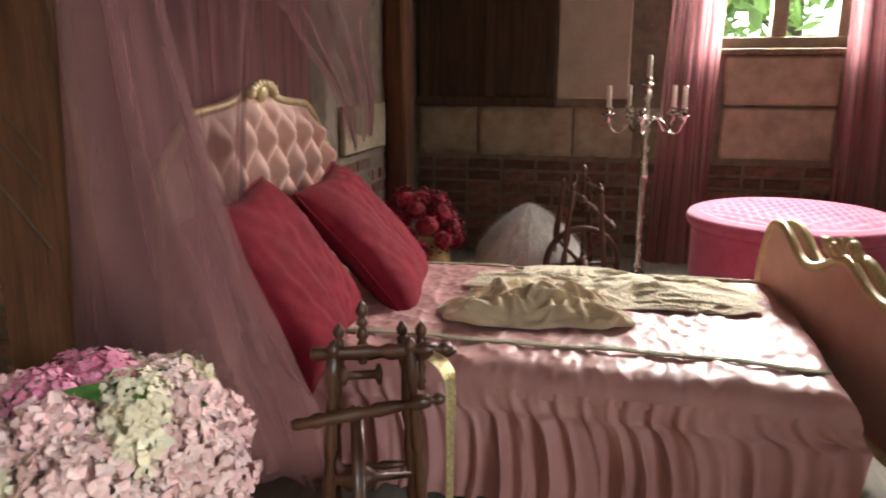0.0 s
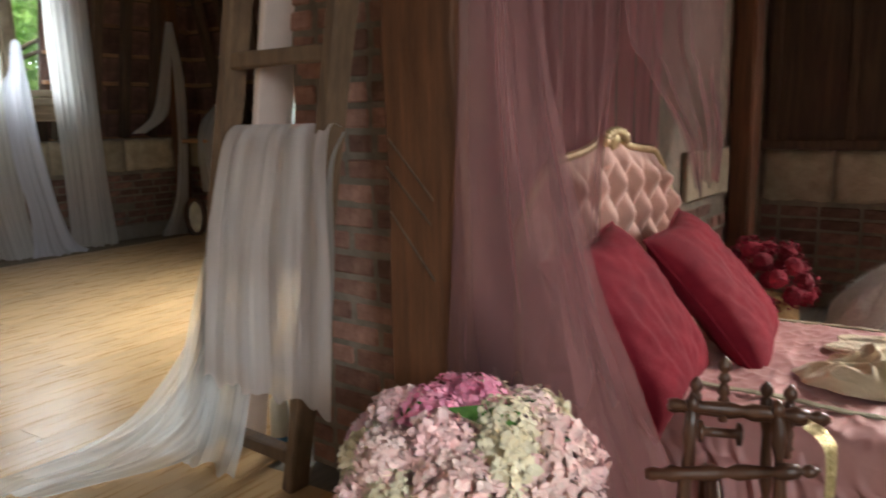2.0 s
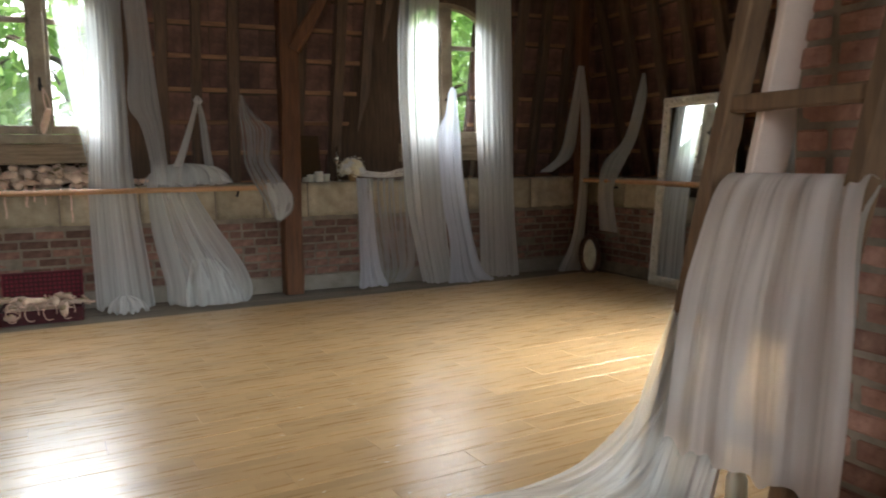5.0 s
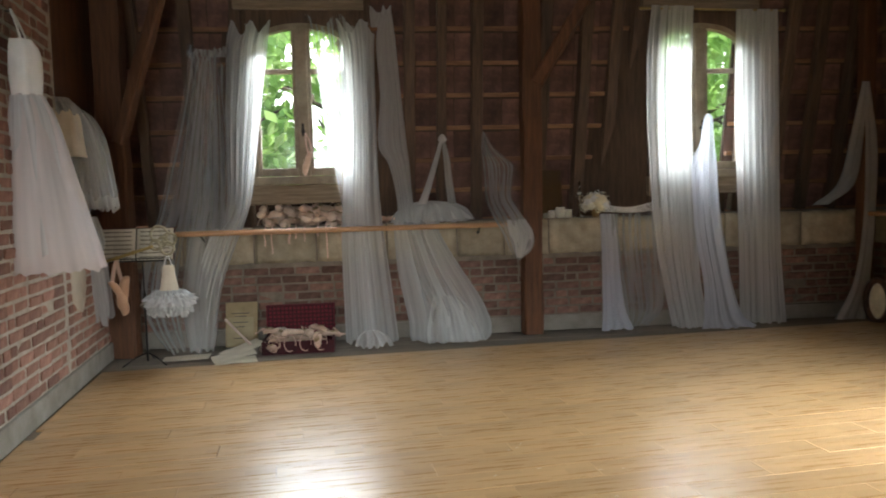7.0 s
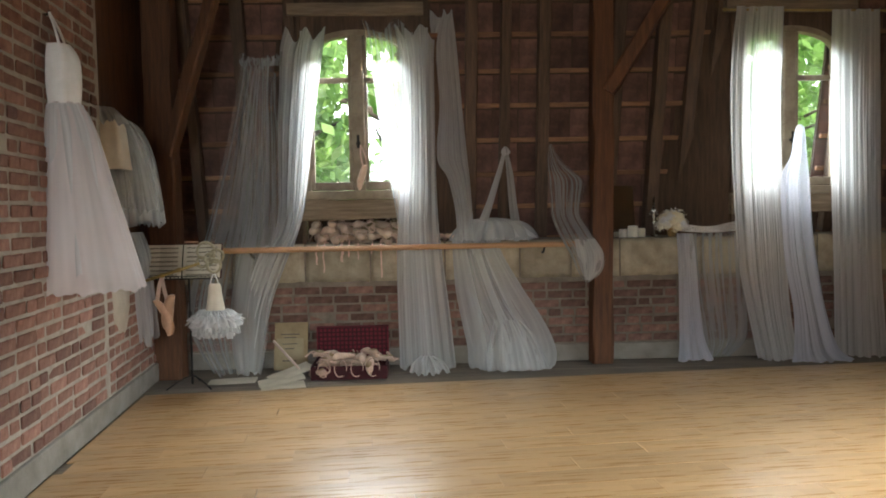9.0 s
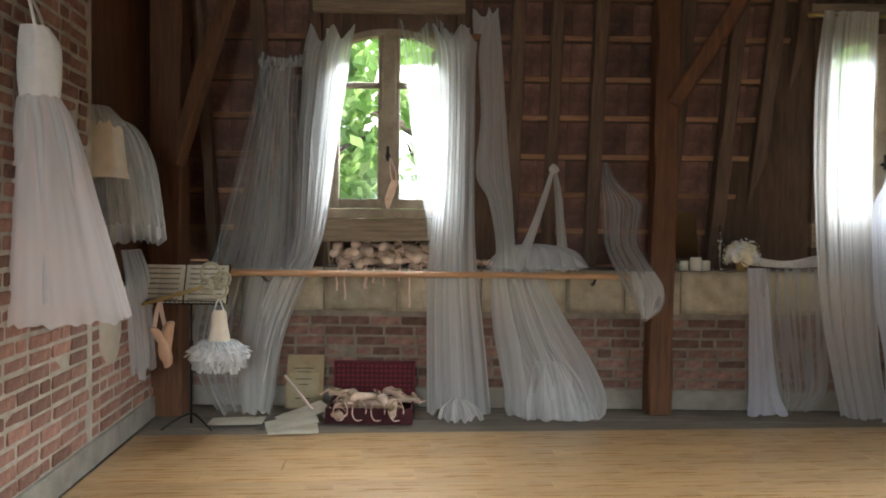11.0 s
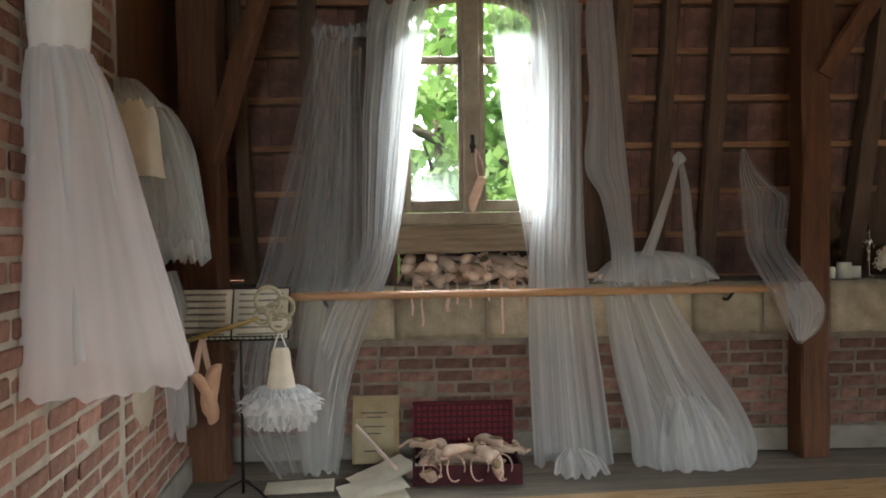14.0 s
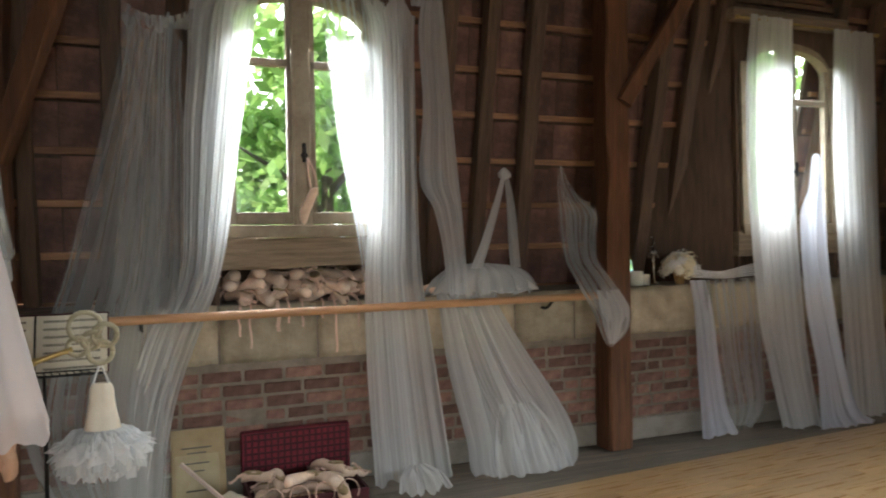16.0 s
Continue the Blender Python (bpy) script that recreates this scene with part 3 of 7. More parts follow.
arched_window("window_1", -0.695, 7.80, 1.625, 2.72, 0.17, 0.385, "worn grey-brown casement window under a low arch")
arched_window("window_2", 3.13, 7.80, 1.60, 2.72, 0.17, 0.385, "second worn wooden casement window under a low arch")
arched_window("window_4", 5.0, 3.5, 1.60, 2.72, 0.17, 0.385, "worn wooden casement window in the end wall", -90)
tagged(part("window_beam", beam(bmesh.new(), (5.06, 2.98, 1.38), (5.06, 4.02, 1.38), 0.17, 0.187, 0.012, 0.006, 3), M_BEAM), "weathered grey oak beam below the window", "beam", kind="structure")
# dark board added behind this niche so that no daylight leaks in
tagged(part("niche_back", boxed((5.41, 3.01, LEDGE), (5.44, 3.99, 1.44)), M_DARKWALL), "dark board added to close off the niche below the window", "wall", kind="structure")
# heavy timber under each window
for nm, cx, hw, zlo in (("window_beam", -0.70, 0.55, 1.295), ("window_beam", 3.13, 0.52, 1.285)):
    tagged(part(nm, beam(bmesh.new(), (cx - hw, 7.86, (zlo + 1.475) / 2), (cx + hw, 7.86, (zlo + 1.475) / 2), 0.17, 1.472 - zlo, 0.012, 0.006, 3), M_BEAM),
           "weathered grey oak beam below the window", "beam", kind="structure")
# the same added dark boards shut the two niches of the window wall
tagged(part("niche_back", boxed((-1.17, 8.21, LEDGE), (-0.22, 8.24, 1.46)), M_DARKWALL), "dark board added to close off the niche below the window", "wall", kind="structure")
tagged(part("niche_back", boxed((2.65, 8.21, LEDGE), (3.61, 8.24, 1.44)), M_DARKWALL), "dark board added to close off the niche below the window", "wall", kind="structure")

# bedroom window
w3 = thing("window_3", (5.12, -0.85, 0), 0, "plain wooden casement window lighting the bedroom", "window", kind="structure")
for lo, hi in (((-0.05, -0.39, 1.36), (0.05, 0.39, 1.43)), ((-0.05, -0.39, 2.53), (0.05, 0.39, 2.6)), ((-0.05, -0.39, 1.43), (0.05, -0.33, 2.53)),
               ((-0.05, 0.33, 1.43), (0.05, 0.39, 2.53)), ((-0.06, -0.045, 1.43), (0.05, 0.045, 2.53)), ((-0.04, -0.33, 2.2), (0.04, 0.33, 2.24))):
    part("window_frame", boxed(lo, hi, 0.006), M_FRAME, w3)
for s in (-1, 1):
    pn = part("pane", boxed((0.0, min(s * 0.045, s * 0.33), 1.43), (0.005, max(s * 0.045, s * 0.33), 2.53)), M_GLASS, w3)
    pn.visible_shadow = False
part("window_sill", boxed((-0.16, -0.42, 1.325), (0.05, 0.42, 1.36), 0.008), M_BEAM, w3)

# ---- posts and braces ----
def post(name, parts, label):
    root = thing(name, (0, 0, 0), 0, label, "post", kind="structure")
    for k, (nm, a, b, w, d) in enumerate(parts):
        part(nm, beam(bmesh.new(), a, b, w, d, 0.014, 0.007, k + len(label)), M_TIMBER, root)
    return root


post("timber_post_1", [("post", (1.40, 7.69, 0), (1.43, 7.69, TOP), 0.18, 0.18), ("brace", (1.47, 7.62, 2.35), (2.05, 7.40, TOP), 0.14, 0.11)], "red-brown oak post with a diagonal brace")
post("timber_post_2", [("post", (-2.29, 7.50, 0), (-2.29, 7.50, TOP), 0.23, 0.20), ("brace", (-2.22, 7.42, 1.85), (-1.72, 7.33, TOP), 0.11, 0.10)], "dark oak corner post with a diagonal brace")
post("timber_post_3", [("post", (4.80, 7.66, 0), (4.80, 7.66, TOP), 0.13, 0.13)], "slim oak post in the far corner")
pier_post = post("timber_post_4", [("post", (1.58, 1.425, 0), (1.58, 1.425, TOP), 0.14, 0.27)], "broad red-brown oak post with carpenter's marks")
# carved grooves drawn as thin raised strips, their shade put into the dark wood
for ya, za, yb, zb in ((1.54, 1.19, 1.38, 1.02), (1.55, 1.11, 1.39, 0.95), (1.54, 0.98, 1.38, 0.79)):
    part("carved_mark", beam(bmesh.new(), (1.508, ya, za), (1.508, yb, zb), 0.007, 0.006, 0.001, up=(1, 0, 0)), M_RAFTER, pier_post, "carpenter's mark")
post("timber_post_5", [("post", (4.35, 1.36, 0), (4.35, 1.36, TOP), 0.17, 0.12)], "oak post on the bedroom wall")
pl = part("leaning_plank", beam(bmesh.new(), (1.592, 2.41, 0.006), (1.592, 1.85, 2.6), 0.028, 0.17, 0.004, 0.0, 1, (0.99, 0.1, 0)), M_PALEPLANK)
tagged(pl, "pale pink painted board leaning on the brick pier", "board")

dj = thing("door_1", (0, 0, 0), 0, "pale varnished wooden door in the brick wall", "door", kind="structure")
dj.matrix_basis = WEST
part("door_frame", boxed((X0 - 0.01, 4.44, 0), (X0 + 0.045, 4.54, 2.62), 0.006), M_BARRE, dj)
part("door_frame", boxed((X0 - 0.01, 3.44, 0), (X0 + 0.045, 3.54, 2.62), 0.006), M_BARRE, dj)
part("door_frame", boxed((X0 - 0.01, 3.54, 2.52), (X0 + 0.045, 4.44, 2.62), 0.006), M_BARRE, dj)
leaf = part("door_leaf", joined([((X0 + 0.004, 3.543, 0.01), (X0 + 0.020, 4.437, 2.517)), ((X0 + 0.020, 3.543, 0.01), (X0 + 0.032, 3.66, 2.517)), ((X0 + 0.020, 4.32, 0.01), (X0 + 0.032, 4.437, 2.517)),
                                ((X0 + 0.020, 3.66, 0.01), (X0 + 0.032, 4.32, 0.22)), ((X0 + 0.020, 3.66, 1.05), (X0 + 0.032, 4.32, 1.17)), ((X0 + 0.020, 3.66, 2.38), (X0 + 0.032, 4.32, 2.517))], 0.003), M_BARRE, dj)
for z in (0.35, 1.3, 2.2):
    part("hinge", lathe(bmesh.new(), ((0.008, -0.045), (0.010, -0.04), (0.010, 0.04), (0.008, 0.045)), (X0 + 0.045, 4.438, z), (0, 0, 1), 10), M_IRON, leaf, "dark iron hinge", True)

# ---- ballet barres ----
def barre(name, a, b, brackets, label):
    root = thing(name, (0, 0, 0), 0, label, "ballet barre")
    part("rail", tube(bmesh.new(), (a, b), 0.024, 12), M_BARRE, root)
    for p, q in brackets:
        part("bracket", tube(bmesh.new(), (p, ((p[0] + q[0]) / 2, (p[1] + q[1]) / 2, p[2] - 0.06), q), 0.010, 8, 6), M_IRON, root)
    return root


barre("ballet_barre", (-2.05, 7.44, 1.06), (1.27, 7.64, 1.05), [((-1.6, 7.47, 1.045), (-1.6, 7.80, 0.98)), ((0.9, 7.62, 1.04), (0.9, 7.80, 0.98))], "long varnished wooden ballet barre along the window wall")
barre("ballet_barre", (4.76, 7.58, 1.05), (4.70, 3.2, 1.03), [((4.74, 7.2, 1.035), (5.0, 7.2, 0.97)), ((4.71, 4.2, 1.02), (5.0, 4.2, 0.96))], "varnished wooden ballet barre along the end wall")

# ---- cloth ----
def cloth(name, rows, material, label, category, folds=7, nu=120, nv=48, seed=0, hem=0.0, root=None, rough=0.35, sag=0.0, pins=2.0):
    ob = part(name, sheet(rows, folds, max(nu, int(folds * 26)), nv, seed, rough, hem, 0.006, sag, pins, True), material, root, "", True)
    if root is None:
        tagged(ob, label, category)
    return ob


def span(y, amp, *edges):
    """Rows of a cloth that hangs along the window wall, from its two edges: left x, right x, z and, where it differs, y."""
    return [((e[0] + e[1]) / 2, e[3] if len(e) > 3 else y, e[2], (e[1] - e[0]) / 2, 0, amp) for e in edges]


# curtains of window 1
cloth("sheer_curtain", span(7.60, 0.016, (-1.64, -1.36, 2.66), (-1.70, -1.37, 2.35), (-1.77, -1.36, 2.05), (-1.87, -1.36, 1.65), (-1.97, -1.37, 1.27), (-2.07, -1.42, 0.95), (-2.14, -1.46, 0.55, 7.52), (-2.06, -1.48, 0.25, 7.46), (-1.92, -1.52, 0.03, 7.42)),
      T_THIN, "thin white tulle curtain tied up beside the window", "curtain", 6, seed=1, hem=0.05, sag=0.12, pins=1.5)
cloth("sheer_curtain", span(7.63, 0.016, (-1.66, -1.42, 2.70), (-1.66, -1.44, 2.3), (-1.70, -1.46, 1.7), (-1.74, -1.50, 1.2), (-1.78, -1.55, 0.6), (-1.80, -1.60, 0.1)),
      T_THIN, "inner fall of the thin tulle curtain", "curtain", 4, seed=31, hem=0.05, sag=0.10, pins=1)
cloth("tulle_swag", span(7.59, 0.012, (-1.66, -1.30, 2.72), (-1.66, -1.31, 2.66), (-1.65, -1.32, 2.60)), T_THIN, "narrow swag of gathered white tulle between two pins", "tulle", 5, 80, 10, 32, sag=0.15, pins=1)
cloth("sheer_curtain", span(7.62, 0.018, (-1.28, -0.94, 2.93), (-1.33, -0.97, 2.74), (-1.35, -1.02, 2.4), (-1.37, -1.06, 2.1), (-1.375, -1.12, 1.7), (-1.40, -1.19, 1.27), (-1.56, -1.30, 0.98, 7.58), (-1.66, -1.42, 0.66, 7.54), (-1.70, -1.49, 0.36, 7.50), (-1.74, -1.54, 0.04, 7.45)),
      T_WHITE, "gathered white tulle curtain drawn beside the arched window", "curtain", 7, seed=2, hem=0.05, sag=0.13, pins=2)
cloth("sheer_curtain", span(7.63, 0.014, (-1.16, -0.96, 2.90), (-1.17, -1.01, 2.5), (-1.20, -1.06, 2.1), (-1.27, -1.16, 1.4), (-1.38, -1.27, 1.05)), T_WHITE, "second fold of the gathered tulle curtain", "curtain", 4, seed=33, sag=0.08, pins=1)
cloth("sheer_curtain", span(7.62, 0.020, (-0.36, -0.02, 2.94), (-0.32, -0.03, 2.7), (-0.31, -0.03, 2.3), (-0.32, -0.03, 1.8), (-0.36, -0.02, 1.29), (-0.38, 0.01, 0.9, 7.58), (-0.38, 0.06, 0.45, 7.54), (-0.37, 0.10, 0.03, 7.48)),
      T_WHITE, "full white tulle curtain pooling on the floor", "curtain", 7, seed=3, hem=0.05, sag=0.13, pins=1.5)
cloth("sheer_curtain", span(7.64, 0.016, (-0.28, -0.08, 2.92), (-0.26, -0.10, 2.3), (-0.27, -0.10, 1.6), (-0.32, -0.12, 1.0), (-0.32, -0.06, 0.3), (-0.30, -0.02, 0.05)), T_WHITE, "inner fold of the full tulle curtain", "curtain", 4, seed=34, sag=0.08, pins=1)
cloth("sheer_curtain", span(7.60, 0.013, (0.06, 0.13, 3.06), (-0.01, 0.165, 2.74), (0.01, 0.20, 2.25), (-0.02, 0.235, 1.82), (0.07, 0.255, 1.63), (0.13, 0.275, 1.35), (0.14, 0.30, 1.10)),
      T_WHITE, "pointed white tulle length beside the window", "curtain", 4, 100, seed=4, hem=0.04, sag=0.05, pins=1)
cloth("tulle_swag", span(7.60, 0.012, (-0.06, 0.14, 3.05), (-0.06, 0.10, 2.96), (-0.05, 0.03, 2.86)), T_WHITE, "narrow swag of gathered white tulle between two pins", "tulle", 4, 60, 12, 35, sag=0.09, pins=1)
cloth("sheer_curtain", span(7.66, 0.010, (-0.64, -0.20, 3.00), (-0.60, -0.20, 2.8), (-0.55, -0.20, 2.5), (-0.49, -0.20, 2.0), (-0.40, -0.22, 1.5), (-0.36, -0.24, 1.2)), T_THIN,
      "thin white tulle crossing the window pane", "curtain", 3, 90, 40, seed=15, sag=0.12, pins=1.5)
# curtains of window 2
rod = thing("curtain_rod", (0, 0, 0), 0, "thin brass curtain rod above the second window", "curtain rod")
part("pole", tube(bmesh.new(), ((2.48, 7.62, 3.04), (3.90, 7.62, 3.02)), 0.009, 8), M_BRASS, rod)
for x, z in ((2.48, 3.04), (3.90, 3.02)):
    part("finial", lathe(bmesh.new(), ((0.004, -0.02), (0.016, -0.008), (0.016, 0.008), (0.004, 0.02)), (x, 7.62, z), (1, 0, 0), 10), M_BRASS, rod, "", True)
cloth("voile_curtain", span(7.60, 0.022, (2.57, 2.99, 3.06), (2.53, 2.98, 2.7), (2.52, 2.96, 2.24), (2.54, 2.97, 1.6), (2.58, 3.00, 0.85, 7.57), (2.64, 3.01, 0.45, 7.53), (2.71, 3.06, 0.02, 7.48)), T_DENSE,
      "long cream voile curtain gathered on a rod", "curtain", 9, seed=5, hem=0.03)
cloth("voile_curtain", span(7.60, 0.022, (3.41, 3.83, 3.03), (3.41, 3.83, 2.4), (3.41, 3.84, 1.8), (3.42, 3.85, 0.8, 7.57), (3.40, 3.87, 0.02, 7.50)), T_DENSE,
      "long cream voile curtain gathered on a rod", "curtain", 9, seed=6, hem=0.03)
cloth("hanging_veil", span(7.48, 0.022, (3.055, 3.085, 2.035), (3.03, 3.115, 2.00), (3.01, 3.125, 1.90), (2.985, 3.135, 1.76), (2.91, 3.155, 1.58), (2.92, 3.18, 1.2), (2.94, 3.22, 0.85, 7.46), (3.00, 3.28, 0.45, 7.43), (2.99, 3.38, 0.12, 7.40), (2.95, 3.50, 0.015, 7.36)), T_VEIL,
      "bluish white bridal veil hung from the window handle", "veil", 5, seed=7, hem=0.03)
# veils on the ledge and the posts
cloth("draped_veil", span(7.66, 0.016, (2.09, 2.24, 1.12, 7.72), (2.085, 2.24, 0.9), (2.08, 2.26, 0.5, 7.62), (2.07, 2.29, 0.2, 7.58), (2.04, 2.35, 0.02, 7.54)), T_VEIL,
      "bluish white veil hanging in a narrow fall from the ledge", "veil", 4, seed=8, hem=0.02)
cloth("draped_veil", span(7.67, 0.012, (2.20, 2.74, 1.12, 7.72), (2.20, 2.72, 0.85), (2.26, 2.72, 0.5), (2.30, 2.69, 0.2, 7.62), (2.30, 2.52, 0.05, 7.58)), T_THIN,
      "thin white tulle falling from the ledge", "veil", 5, seed=9, hem=0.05)
swag = thing("twisted_veil", (0, 0, 0), 0, "twisted strands of white voile stretched along the ledge", "veil")
for k in range(7):
    part("strand", tube(bmesh.new(), ((2.16, 7.78, 1.14 + 0.010 * k), (2.4, 7.75, 1.125 + 0.008 * k), (2.62, 7.70, 1.14 + 0.013 * k), (2.85, 7.64, 1.16 + 0.014 * k)), 0.0035, 6, 12), M_WHITECLOTH, swag, "", True)
ribs = thing("ballet_dress", (0.42, 7.78, LEDGE), 0, "white tulle ballet dress laid over the ledge", "dress")
part("skirt", cone_skirt([(0.02, 0.0, 0.20, 0.05, 0.1), (0.04, 0.0, 0.17, 0.20, 0.12), (0.05, 0.0, 0.10, 0.30, 0.14), (0.05, 0.0, 0.01, 0.34, 0.16)], 11, seed=2, ragged=0.04, squash=0.4), T_WHITE, ribs, "", True)
part("petticoat", cone_skirt([(0.06, 0.0, 0.16, 0.05, 0.1), (0.08, 0.0, 0.13, 0.18, 0.16), (0.10, 0.0, 0.015, 0.27, 0.22)], 15, seed=5, ragged=0.05, squash=0.4), T_DENSE, ribs, "", True)
part("strap_knot", cone_skirt([(0.15, -0.14, 0.81, 0.008, 0.2), (0.15, -0.14, 0.785, 0.026, 0.3), (0.15, -0.14, 0.755, 0.030, 0.3), (0.15, -0.14, 0.73, 0.012, 0.2)], 5, 40, 10, 3), T_DENSE, ribs, "knotted tulle", True)
part("shoulder_strap", sheet([(0.145, -0.15, 0.775, 0.014, 0, 0.005), (0.09, -0.15, 0.58, 0.024, 0, 0.006), (0.02, -0.14, 0.36, 0.030, 0, 0.008), (-0.05, -0.12, 0.17, 0.040, 0, 0.01)], 2, 50, 24, 3, soft=True), T_DENSE, ribs, "", True)
part("shoulder_strap", sheet([(0.155, -0.15, 0.775, 0.014, 0, 0.005), (0.185, -0.15, 0.58, 0.028, 0, 0.006), (0.205, -0.14, 0.36, 0.034, 0, 0.008), (0.23, -0.12, 0.17, 0.040, 0, 0.01)], 2, 50, 24, 4, soft=True), T_WHITE, ribs, "", True)


def train(name, amp, seed, material, folds, *edges):
    part(name, sheet([((a_ + b_) / 2 - 0.42, y_ - 7.78, z_ - LEDGE, (b_ - a_) / 2, 0, amp) for a_, b_, z_, y_ in edges], folds, 200, 50, seed, 0.5, 0.03, 0.008 - LEDGE, soft=True), material, ribs, "", True)


train("train", 0.022, 5, T_WHITE, 7, (0.10, 0.54, 1.11, 7.70), (0.10, 0.53, 1.0, 7.63), (0.12, 0.69, 0.70, 7.56), (0.17, 0.87, 0.40, 7.50), (0.20, 0.95, 0.20, 7.46), (0.20, 0.95, 0.07, 7.43), (0.22, 0.90, 0.015, 7.40))
train("train_fold", 0.018, 6, T_THIN, 6, (0.16, 0.40, 1.11, 7.68), (0.16, 0.42, 0.95, 7.62), (0.20, 0.58, 0.6, 7.54), (0.28, 0.76, 0.3, 7.48), (0.30, 0.80, 0.02, 7.42))
train("hem_gather", 0.030, 16, T_WHITE, 5, (0.44, 0.66, 0.42, 7.50), (0.40, 0.78, 0.28, 7.46), (0.36, 0.86, 0.12, 7.41), (0.36, 0.88, 0.015, 7.37))
cloth("hanging_veil", span(7.58, 0.012, (0.935, 0.965, 1.91), (0.92, 1.02, 1.80), (0.915, 1.12, 1.70), (0.92, 1.235, 1.60), (0.94, 1.22, 1.45), (0.95, 1.20, 1.30, 7.54), (0.99, 1.27, 1.16, 7.47), (1.09, 1.38, 0.96, 7.44), (1.15, 1.36, 0.82, 7.45), (1.21, 1.25, 0.73, 7.46)), T_THIN,
      "sheer white veil pinned to the tiles and draped over the barre", "veil", 2.2, 110, seed=10, rough=1.1)
cloth("hanging_veil", span(7.50, 0.014, (1.12, 1.30, 1.10, 7.46), (1.14, 1.36, 0.97, 7.43), (1.17, 1.34, 0.84, 7.44), (1.21, 1.26, 0.75, 7.45)), T_WHITE, "bunched end of the sheer veil below the barre", "veil", 3, 60, seed=36)
cloth("floor_tulle", [(-0.14, 7.40, 0.15, 0.05, 0, 0.03), (-0.13, 7.35, 0.10, 0.13, 0, 0.05), (-0.12, 7.31, 0.02, 0.17, 0, 0.06)], T_DENSE, "crumpled white tulle pooled on the floorboards", "tulle", 6, 90, 18, 41, 0.05)
# far corner
cloth("voile_curtain", [(4.80, 4.72, 3.0, 0, 0.24, 0.02), (4.80, 4.76, 2.0, 0, 0.22, 0.03), (4.80, 4.80, 1.1, 0, 0.20, 0.03), (4.82, 4.84, 0.03, 0, 0.22, 0.04)], T_DENSE, "white voile curtain beside the end window", "curtain", 7, seed=14, hem=0.03)
cloth("hanging_veil", [(4.70, 7.54, 2.33, 0.03, 0, 0.01), (4.60, 7.52, 1.8, 0.07, 0, 0.02), (4.48, 7.5, 1.35, 0.09, 0, 0.02), (4.24, 7.52, 1.15, 0.09, 0, 0.03)], T_DENSE, "white voile scarf swagged from the corner post", "veil", 3, 50, seed=11)
cloth("hanging_veil", [(4.73, 7.56, 2.33, 0.03, 0, 0.01), (4.78, 7.55, 1.7, 0.06, 0, 0.015), (4.76, 7.54, 1.0, 0.05, 0, 0.02), (4.66, 7.50, 0.4, 0.07, 0, 0.02), (4.50, 7.45, 0.03, 0.14, 0, 0.03)], T_DENSE,
      "white voile length knotted on the corner post", "veil", 3, 50, seed=12)
cloth("hanging_veil", [(4.86, 6.66, 2.16, 0, 0.03, 0.01), (4.84, 6.68, 1.9, 0, 0.10, 0.02), (4.80, 6.80, 1.5, 0, 0.12, 0.03), (4.74, 7.0, 1.25, 0, 0.20, 0.04), (4.72, 7.1, 0.95, 0, 0.14, 0.03), (4.74, 7.05, 0.5, 0, 0.16, 0.03)], T_WHITE,
      "sheer white shawl hung from a rafter over the barre", "veil", 4, 60, seed=13, rough=0.7)
# ---- bedroom ----
def ruffled_top(bm, x0, x1, y0, y1, z, nx, ny, amp, seed, round_=0.05, ridge=1.0):
    """A cloth top with soft diagonal creases and rolled edges."""
    g = []
    for j in range(ny + 1):
        line = []
        for i in range(nx + 1):
            u, v = i / nx, j / ny
            x, y = x0 + (x1 - x0) * u, y0 + (y1 - y0) * v
            e = min(u * (x1 - x0), (1 - u) * (x1 - x0), v * (y1 - y0), (1 - v) * (y1 - y0))
            drop = round_ * (1 - math.sqrt(max(0, 1 - (1 - min(e / round_, 1)) ** 2))) if round_ else 0
            n1 = noise.noise((x * 3.5 + y * 2.2, y * 7 - x * 2.5, seed))
            n2 = 1 - abs(noise.noise((x * 7 + y * 5, y * 10 - x * 4, seed + 4))) * 2
            n3 = 1 - abs(noise.noise((x * 11 - y * 4, y * 26 + x * 6, seed + 9))) * 2
            line.append(bm.verts.new((x, y, z - drop + amp * (n1 + ridge * 0.7 * max(0, n2) ** 3 + ridge * (0.55 + 0.5 * max(0.0, y)) * max(0, n3) ** 2))))
        g.append(line)
    for j in range(ny):
        for i in range(nx):
            bm.faces.new((g[j][i], g[j][i + 1], g[j + 1][i + 1], g[j + 1][i]))
    return bm


BX, BY = 2.52, 0.36
bed = thing("bed", (BX, BY, 0), 0, "antique upholstered bed with a dusky pink satin bedspread", "bed")
part("mattress", boxed((-0.54, -0.94, 0.02), (0.54, 0.94, 0.33), 0.04), M_SPREAD, bed)
part("bedspread", ruffled_top(bmesh.new(), -0.575, 0.575, -0.985, 0.97, 0.405, 140, 230, 0.0095, 3.0, 0.085), M_SPREAD, bed, "creased dusky pink satin bedspread", True)
part("front_flounce", sheet([(-0.572, 0, 0.345, 0, 0.985, 0.003), (-0.585, 0, 0.29, 0, 0.985, 0.006), (-0.60, 0, 0.26, 0, 0.985, 0.010), (-0.615, 0, 0.14, 0, 0.985, 0.015), (-0.62, 0, 0.012, 0, 0.985, 0.018)], 27, 520, 26, 5, 1.1), M_SPREAD, bed, "gathered pink satin flounce", True)
